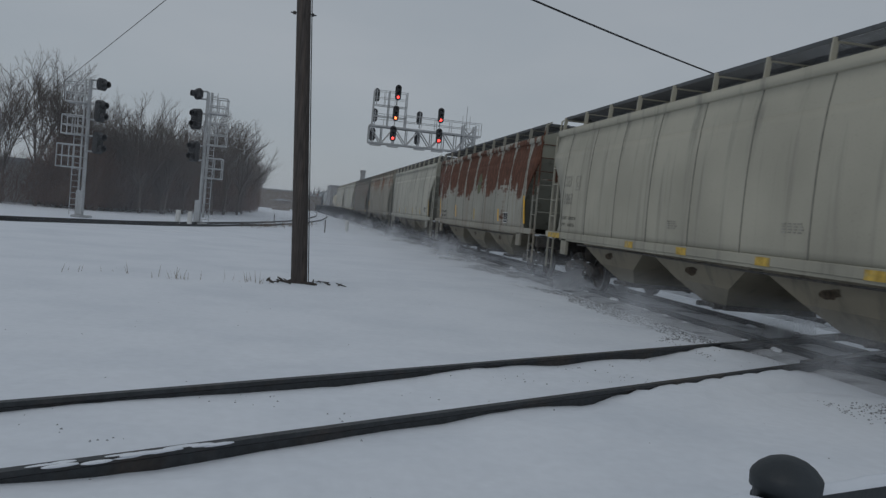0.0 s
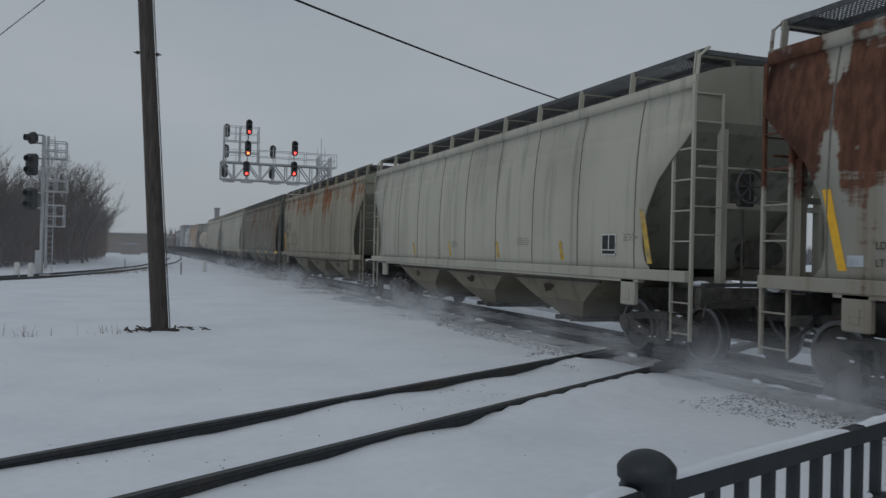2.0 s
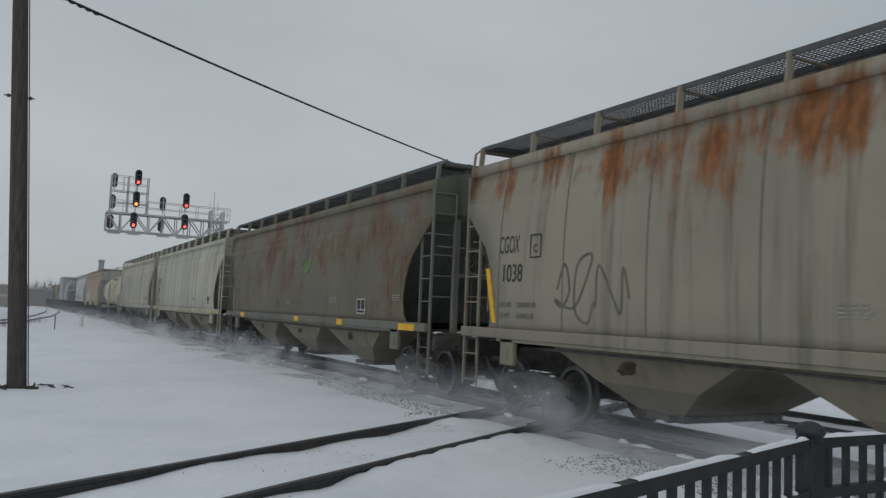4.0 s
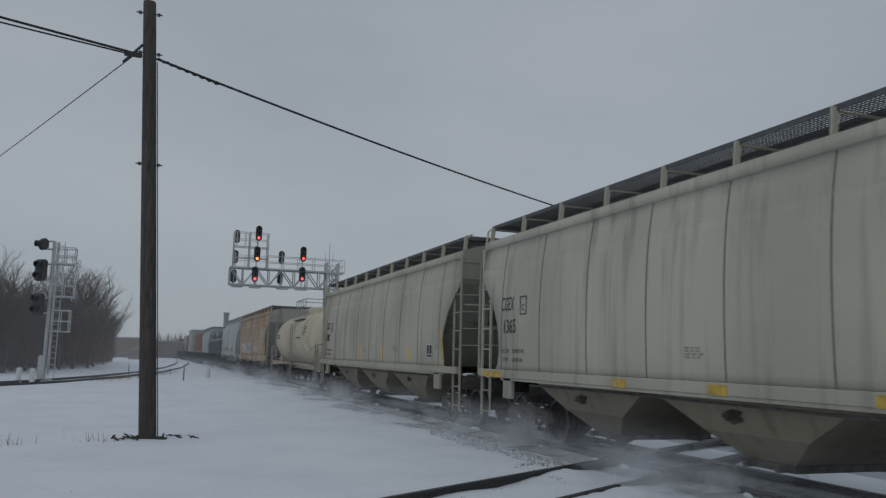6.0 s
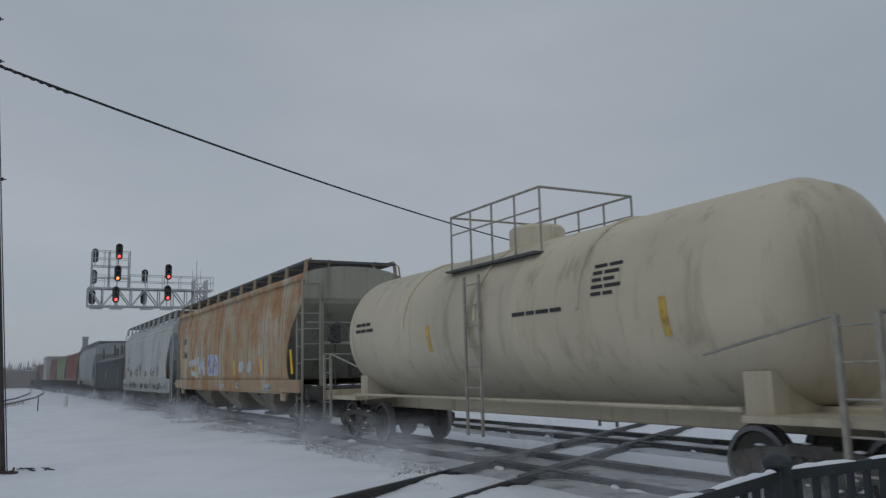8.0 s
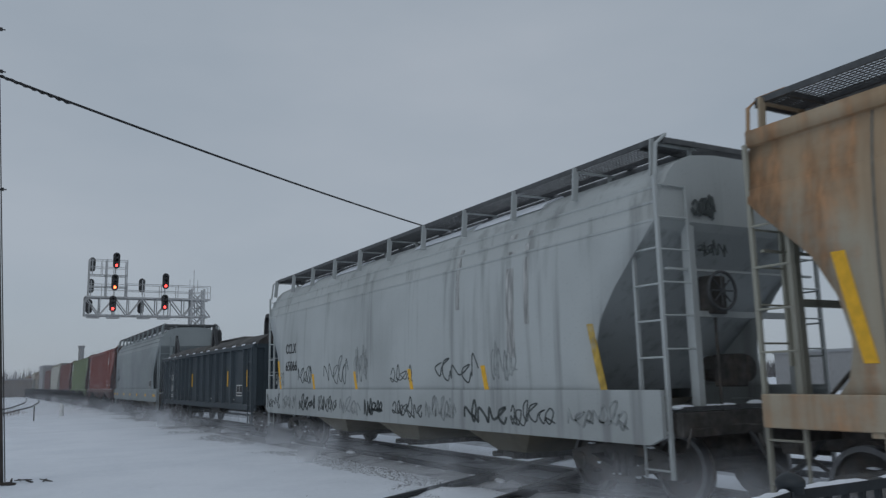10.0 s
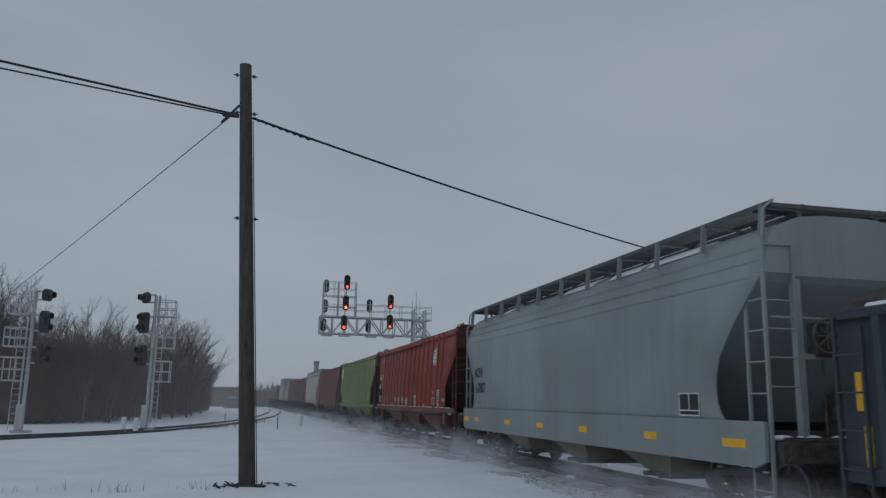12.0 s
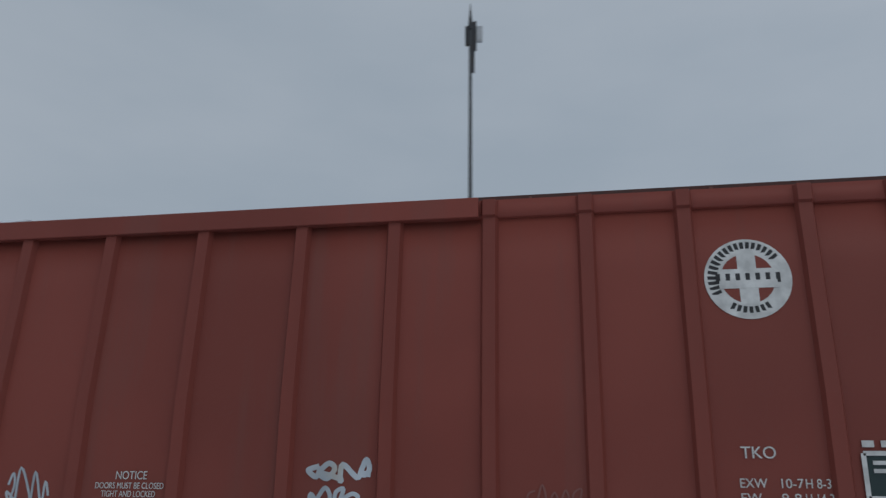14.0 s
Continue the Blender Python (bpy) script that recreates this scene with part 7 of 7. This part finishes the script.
def build_plants():
    kinds = [bare_tree(1, 9.0, 0.95), bare_tree(2, 9.0, 0.48), bare_tree(3, 9.0, 0.7), bare_tree(4, 9.0, 0.30)]
    spots = ((-10.3, 58.5, 8.6, 0), (-18.0, 55.0, 8.8, 1), (-12.6, 60, 7.0, 2), (-16.0, 55.2, 10.2, 3), (-18.9, 54.6, 8.0, 3), (-15.1, 56.5, 8.6, 3), (-20.6, 54.0, 7.6, 3), (-13.9, 58, 8.4, 3), (-5.9, 74, 9.3, 1), (-8.4, 66, 7.4, 2), (-6.6, 71, 9.6, 0), (-4.9, 84, 7.4, 2), (-4.6, 95, 6.6, 2), (-23.8, 55, 8.4, 3), (-9.4, 62, 6.4, 2), (-5.2, 106, 6.4, 0), (-9.0, 60.5, 7.8, 0), (-11.8, 61, 7.6, 0), (-5.0, 78, 8.8, 0), (-13.4, 57, 7.2, 2))
    rnd = random.Random(7)
    for i, (x, y, h, kind) in enumerate(spots):
        k = kinds[kind]
        m = pose(x, y, 0, 0, 0, rnd.uniform(0, 360)) @ Matrix.Scale(h / 9.0, 4)
        if i < 4:
            k.matrix_basis = m
        else:
            c = copy_thing(k, m)
            c.matrix_basis = m
    # the thicket under them
    verts, faces = [], []

    def twig(x, y, z, h, w, lx, ly):
        k = len(verts)
        t = rnd.uniform(0, 3.14)
        dx, dy = w * math.cos(t), w * math.sin(t)
        verts.extend(((x - dx, y - dy, z), (x + dx, y + dy, z), (x + lx * 0.5 + dx * 0.7, y + ly * 0.5 + dy * 0.7, z + h * 0.55), (x + lx * 0.5 - dx * 0.7, y + ly * 0.5 - dy * 0.7, z + h * 0.55), (x + lx, y + ly, z + h)))
        faces.append((k, k + 1, k + 2, k + 3))
        faces.append((k + 3, k + 2, k + 4))
    edge = ((-34, 54), (-19, 53), (-12.4, 55), (-8.3, 66), (-4.6, 86), (-4.0, 104), (-5, 125))
    for n in range(170000):
        s = rnd.random()
        if s < 0.16:
            a, b = edge[0], edge[1]
        elif s < 0.36:
            a, b = edge[1], edge[2]
        elif s < 0.60:
            a, b = edge[2], edge[3]
        elif s < 0.84:
            a, b = edge[3], edge[4]
        else:
            j = rnd.choice((4, 5))
            a, b = edge[j], edge[j + 1]
        t = rnd.random()
        x, y = a[0] + (b[0] - a[0]) * t, a[1] + (b[1] - a[1]) * t
        dx, dy = b[0] - a[0], b[1] - a[1]
        ln = math.hypot(dx, dy)
        back = rnd.random() ** 1.2 * 9
        x, y = x - dy / ln * back, y + dx / ln * back
        # rounded mounds of differing height, thinner where the tall stems stand
        mound = min(1.0, max(0.0, 0.5 + 0.85 * noise.noise((x * 0.30, y * 0.30, 0)) + 0.3 * noise.noise((x * 1.1, y * 1.1, 3))))
        thin = min(1.0, max(0.0, (-15.0 - x) / 1.6))
        if rnd.random() < thin * 0.93:
            continue
        h = (3.9 + 3.8 * mound) * (0.62 + 0.38 * rnd.random()) * (1 - 0.5 * thin) + 0.08 * back
        # short leaning twigs at every height, finer and more open towards the top
        base = h * rnd.random() ** 0.9 * 0.86
        ln2 = rnd.uniform(0.5, 1.3) if base > 0.3 else rnd.uniform(0.8, 1.8)
        twig(x, y, base, ln2 * rnd.uniform(0.55, 1.0), rnd.uniform(0.008, 0.022) * (1.15 - 0.5 * base / h), ln2 * rnd.uniform(-0.75, 0.75), ln2 * rnd.uniform(-0.75, 0.75))
    tagged(new("thicket", quick_mesh("thicket", verts, faces, BRUSH)), "dense brown leafless thicket along the snow's edge", "bushes", kind="stuff")
    # weeds in the snow
    verts, faces = [], []
    clumps = [(-2.3, 17.0, 22), (-1.0, 17.4, 10), (-4.2, 16.9, 7), (-0.6, 17.2, 8), (-5.9, 15.0, 3), (-3.3, 17.3, 6)]
    for x, y, n in clumps:
        for k in range(n):
            twig(x + rnd.gauss(0, 0.25), y + rnd.gauss(0, 0.15), -0.02, rnd.uniform(0.06, 0.30), 0.006, rnd.uniform(-0.1, 0.1), rnd.uniform(-0.1, 0.1))
    for k in range(260):
        t = rnd.random()
        twig(-2.5 + 4.6 * t + rnd.gauss(0, 0.4), 47 + 20 * t + rnd.gauss(0, 0.6), -0.02, rnd.uniform(0.15, 0.55), 0.012, rnd.uniform(-0.1, 0.1), 0)
    tagged(new("dry_weeds", quick_mesh("dry_weeds", verts, faces, GRASS_DRY)), "thin dry weed stalks standing in the snow", "weeds", kind="stuff")
    # woods along the horizon
    verts, faces = [], []
    for n in range(15000):
        az = radians(rnd.uniform(-30, 95))
        d = rnd.uniform(260, 330)
        x, y = d * math.sin(az), d * math.cos(az)
        h = (6.0 + 3.0 * noise.noise((az * 14, 0, 0)) + 1.2 * noise.noise((az * 60, 1, 0))) * rnd.uniform(0.5, 1.1)
        twig(x, y, 0, h, rnd.uniform(0.1, 0.3), rnd.uniform(-1.5, 1.5), rnd.uniform(-1, 1))
    tagged(new("far_woods", quick_mesh("far_woods", verts, faces, FAR_WOOD)), "far grey woods along the horizon", "woods", kind="stuff")


# ---- far buildings ----
def building(name, label, x, y, w, d, h, wall, windows, rise=0.0):
    b = thing(name, label, "building", pose(x, y, 0))
    bm = bmesh.new()
    box(bm, (-w / 2, -d / 2, -0.2), (w / 2, d / 2, h))
    part("wall", bm, wall, b)
    bm = bmesh.new()
    if rise:
        prism(bm, [(-w / 2 - 0.3, h), (0, h + rise), (w / 2 + 0.3, h)], -d / 2 - 0.3, d / 2 + 0.3, "Y")
    else:
        box(bm, (-w / 2 - 0.12, -d / 2 - 0.12, h), (w / 2 + 0.12, d / 2 + 0.12, h + 0.25))
    part("roof", bm, ROOF_GREY, b)
    for k in range(windows):
        bm = bmesh.new()
        xx = -w / 2 + w * (k + 0.5) / windows
        box(bm, (xx - 0.45, -d / 2 - 0.03, h * 0.40), (xx + 0.45, -d / 2 + 0.02, h * 0.72))
        part("window", bm, LENS_OFF, b)
    return b


def build_far():
    # the first block stands in for a hazy brownish bank
    building("warehouse", "low brown block in place of a hazy bank past the thicket", -3.4, 178, 9.0, 10, 3.8, BRICK, 0)
    building("shed", "low brown shed beyond the end of the thicket", -1.7, 150, 3.2, 5, 1.7, BRICK, 0, 0.4)
    building("warehouse", "low brown building far down the line", 3.8, 190, 6, 10, 3.4, BRICK, 0)
    building("shed", "long grey metal shed behind the trees", -27.0, 61.5, 20, 7, 2.75, SIDING, 0, 0.0)
    ch = thing("chimney", "tall square chimney stack far off", "chimney")
    bm = bmesh.new()
    bar(bm, (12.7, 150, 0), (12.7, 150, 8.6), 0.50, 8, 0.45)
    bar(bm, (12.7, 150, 8.3), (12.7, 150, 8.7), 0.55, 8)
    part("stack", bm, SIDING, ch)
    building("factory", "low far building under the chimney", 15, 156, 16, 12, 5.2, SIDING, 5)
    building("warehouse", "low grey building seen between the cars", 78, 46, 26, 12, 3.4, SIDING, 8)


# ---- powder snow in the train's wake ----
def dust_material(name="powder_snow", top=0.95, dense=0.22, stretch=(1.0, 0.45, 1.0)):
    m = bpy.data.materials.new(name)
    m.use_nodes = True
    n, l = m.node_tree.nodes, m.node_tree.links
    n.clear()
    out = n.new("ShaderNodeOutputMaterial")
    mix = n.new("ShaderNodeMixShader")
    clear = n.new("ShaderNodeBsdfTransparent")
    white = n.new("ShaderNodeBsdfDiffuse")
    white.inputs["Color"].default_value = (0.78, 0.81, 0.86, 1)
    co = n.new("ShaderNodeTexCoord")
    mp = n.new("ShaderNodeMapping")
    mp.inputs["Scale"].default_value = stretch
    t = n.new("ShaderNodeTexNoise")
    t.inputs["Scale"].default_value, t.inputs["Detail"].default_value = 0.9, 2.5
    sep = n.new("ShaderNodeSeparateXYZ")
    fall = n.new("ShaderNodeMapRange")
    fall.interpolation_type = "SMOOTHSTEP"
    for key, v in (("From Min", top), ("From Max", 0.05), ("To Min", 0.0), ("To Max", 1.0)):
        fall.inputs[key].default_value = v
    cloud = n.new("ShaderNodeMapRange")
    cloud.interpolation_type = "SMOOTHSTEP"
    for key, v in (("From Min", 0.30), ("From Max", 0.78), ("To Min", 0.0 if top < 2 else dense * 0.5), ("To Max", dense)):
        cloud.inputs[key].default_value = v
    mul = n.new("ShaderNodeMath")
    mul.operation = "MULTIPLY"
    l.new(co.outputs["Object"], mp.inputs["Vector"])
    l.new(mp.outputs["Vector"], t.inputs["Vector"])
    l.new(co.outputs["Object"], sep.inputs["Vector"])
    l.new(sep.outputs["Z"], fall.inputs["Value"])
    l.new(t.outputs["Fac"], cloud.inputs["Value"])
    l.new(fall.outputs["Result"], mul.inputs[0])
    l.new(cloud.outputs["Result"], mul.inputs[1])
    edge = n.new("ShaderNodeMapRange")
    edge.interpolation_type = "SMOOTHSTEP"
    for key, v in (("From Min", -3.7 if top < 5 else -70.0), ("From Max", -2.1 if top < 5 else -50.0), ("To Min", 0.0), ("To Max", 1.0)):
        edge.inputs[key].default_value = v
    soft = n.new("ShaderNodeMath")
    soft.operation = "MULTIPLY"
    l.new(sep.outputs["X"], edge.inputs["Value"])
    l.new(mul.outputs["Value"], soft.inputs[0])
    l.new(edge.outputs["Result"], soft.inputs[1])
    l.new(soft.outputs["Value"], mix.inputs["Fac"])
    l.new(clear.outputs["BSDF"], mix.inputs[1])
    l.new(white.outputs["BSDF"], mix.inputs[2])
    l.new(mix.outputs["Shader"], out.inputs["Surface"])
    return m


DUST = []


def build_dust():
    """Thin curtains along the wheels, and others across them, so that the powder thickens with distance."""
    mat, thick = dust_material(), dust_material("powder_cloud", 1.00, 0.58)
    for k in range(24):
        bm = bmesh.new()
        rnd = random.Random(100 + k)
        for j in range(2):
            x = -1.95 + j * 0.45
            top = 1.0 - 0.15 * j
            rows = []
            for i in range(13):
                y = -9.8 + 19.6 * i / 12
                xx = x + rnd.uniform(-0.12, 0.12)
                rows.append([bm.verts.new((xx - 0.1, y, 0.0)), bm.verts.new((xx, y, top * 0.5)), bm.verts.new((xx + 0.15, y, top))])
            for a, b in zip(rows, rows[1:]):
                for i in range(2):
                    bm.faces.new((a[i], a[i + 1], b[i + 1], b[i]))
        ob = part("powder_snow", bm, mat, None, "", True)
        bm = bmesh.new()
        for j in range(3):
            y = -6.5 + 6.5 * j + rnd.uniform(-1, 1)
            rows = []
            for i in range(7):
                x = -3.7 + 4.8 * i / 6
                yy = y + 0.35 * math.sin(i * 1.1 + j)
                rows.append([bm.verts.new((x, yy, -0.08)), bm.verts.new((x, yy + 0.1, 0.5)), bm.verts.new((x, yy + 0.25, 1.45))])
            for a, b in zip(rows, rows[1:]):
                for i in range(2):
                    bm.faces.new((a[i], a[i + 1], b[i + 1], b[i]))
        part("powder_cloud", bm, thick, ob, "", True)
        tagged(ob, "thin veil of powder snow whirled up beside the train", "blowing snow", kind="stuff")
        mid = 14.3 + 18.45 * k
        ob.matrix_basis = pose(TRACK_X, mid, RAIL_Z)
        DUST.append((ob, mid))


def build_veil():
    """Thin standing sheets added across the field, whose pale colour imitates the haze of distance."""
    m = dust_material("haze_sheet", 9.0, 0.060, (0.10, 1.0, 0.22))
    for k, (y, lean) in enumerate(((39.0, 5), (49.5, -4), (63, 6), (82, 3), (110, -5), (150, 4))):
        bm = bmesh.new()
        rows = []
        for i in range(13):
            x = -70 + 140 * i / 12
            rows.append([bm.verts.new((x, lean * math.sin(i * 0.9), z)) for z in (0.0, 3.0, 6.0, 9.0)])
        for a, b in zip(rows, rows[1:]):
            for i in range(3):
                bm.faces.new((a[i], a[i + 1], b[i + 1], b[i]))
        ob = tagged(part("haze_sheet", bm, m, None, "", True), "faint translucent sheet added for the snowy haze of distance", "blowing snow", kind="stuff")
        ob.matrix_basis = pose(0, y, 0.02)


build_ground()
build_tracks()
build_fence()
build_pole()
build_gantry()
build_masts()
build_far()
build_train()
build_dust()
build_veil()
build_plants()
build_ballast()


def motions():
    """The train runs past at one even speed; its wheels roll."""
    for car, mid in TRAIN + DUST:
        walk(car, [(t, pose(TRACK_X, mid - SPEED * t, RAIL_Z)) for t in range(15)])
    turn = math.degrees(SPEED / 0.457)
    steps = 420
    first = {}
    for ws, y in WHEELSETS:
        if y not in first:
            walk(ws, [(14.0 * i / steps, pose(0, y, 0.457) @ Matrix.Rotation(radians(turn * 14.0 * i / steps), 4, "X")) for i in range(steps + 1)])
            first[y] = ws
        else:
            ws.rotation_mode = "QUATERNION"
            ws.animation_data_create()
            ws.animation_data.action = first[y].animation_data.action
            ws.animation_data.action_slot = first[y].animation_data.action_slot


motions()
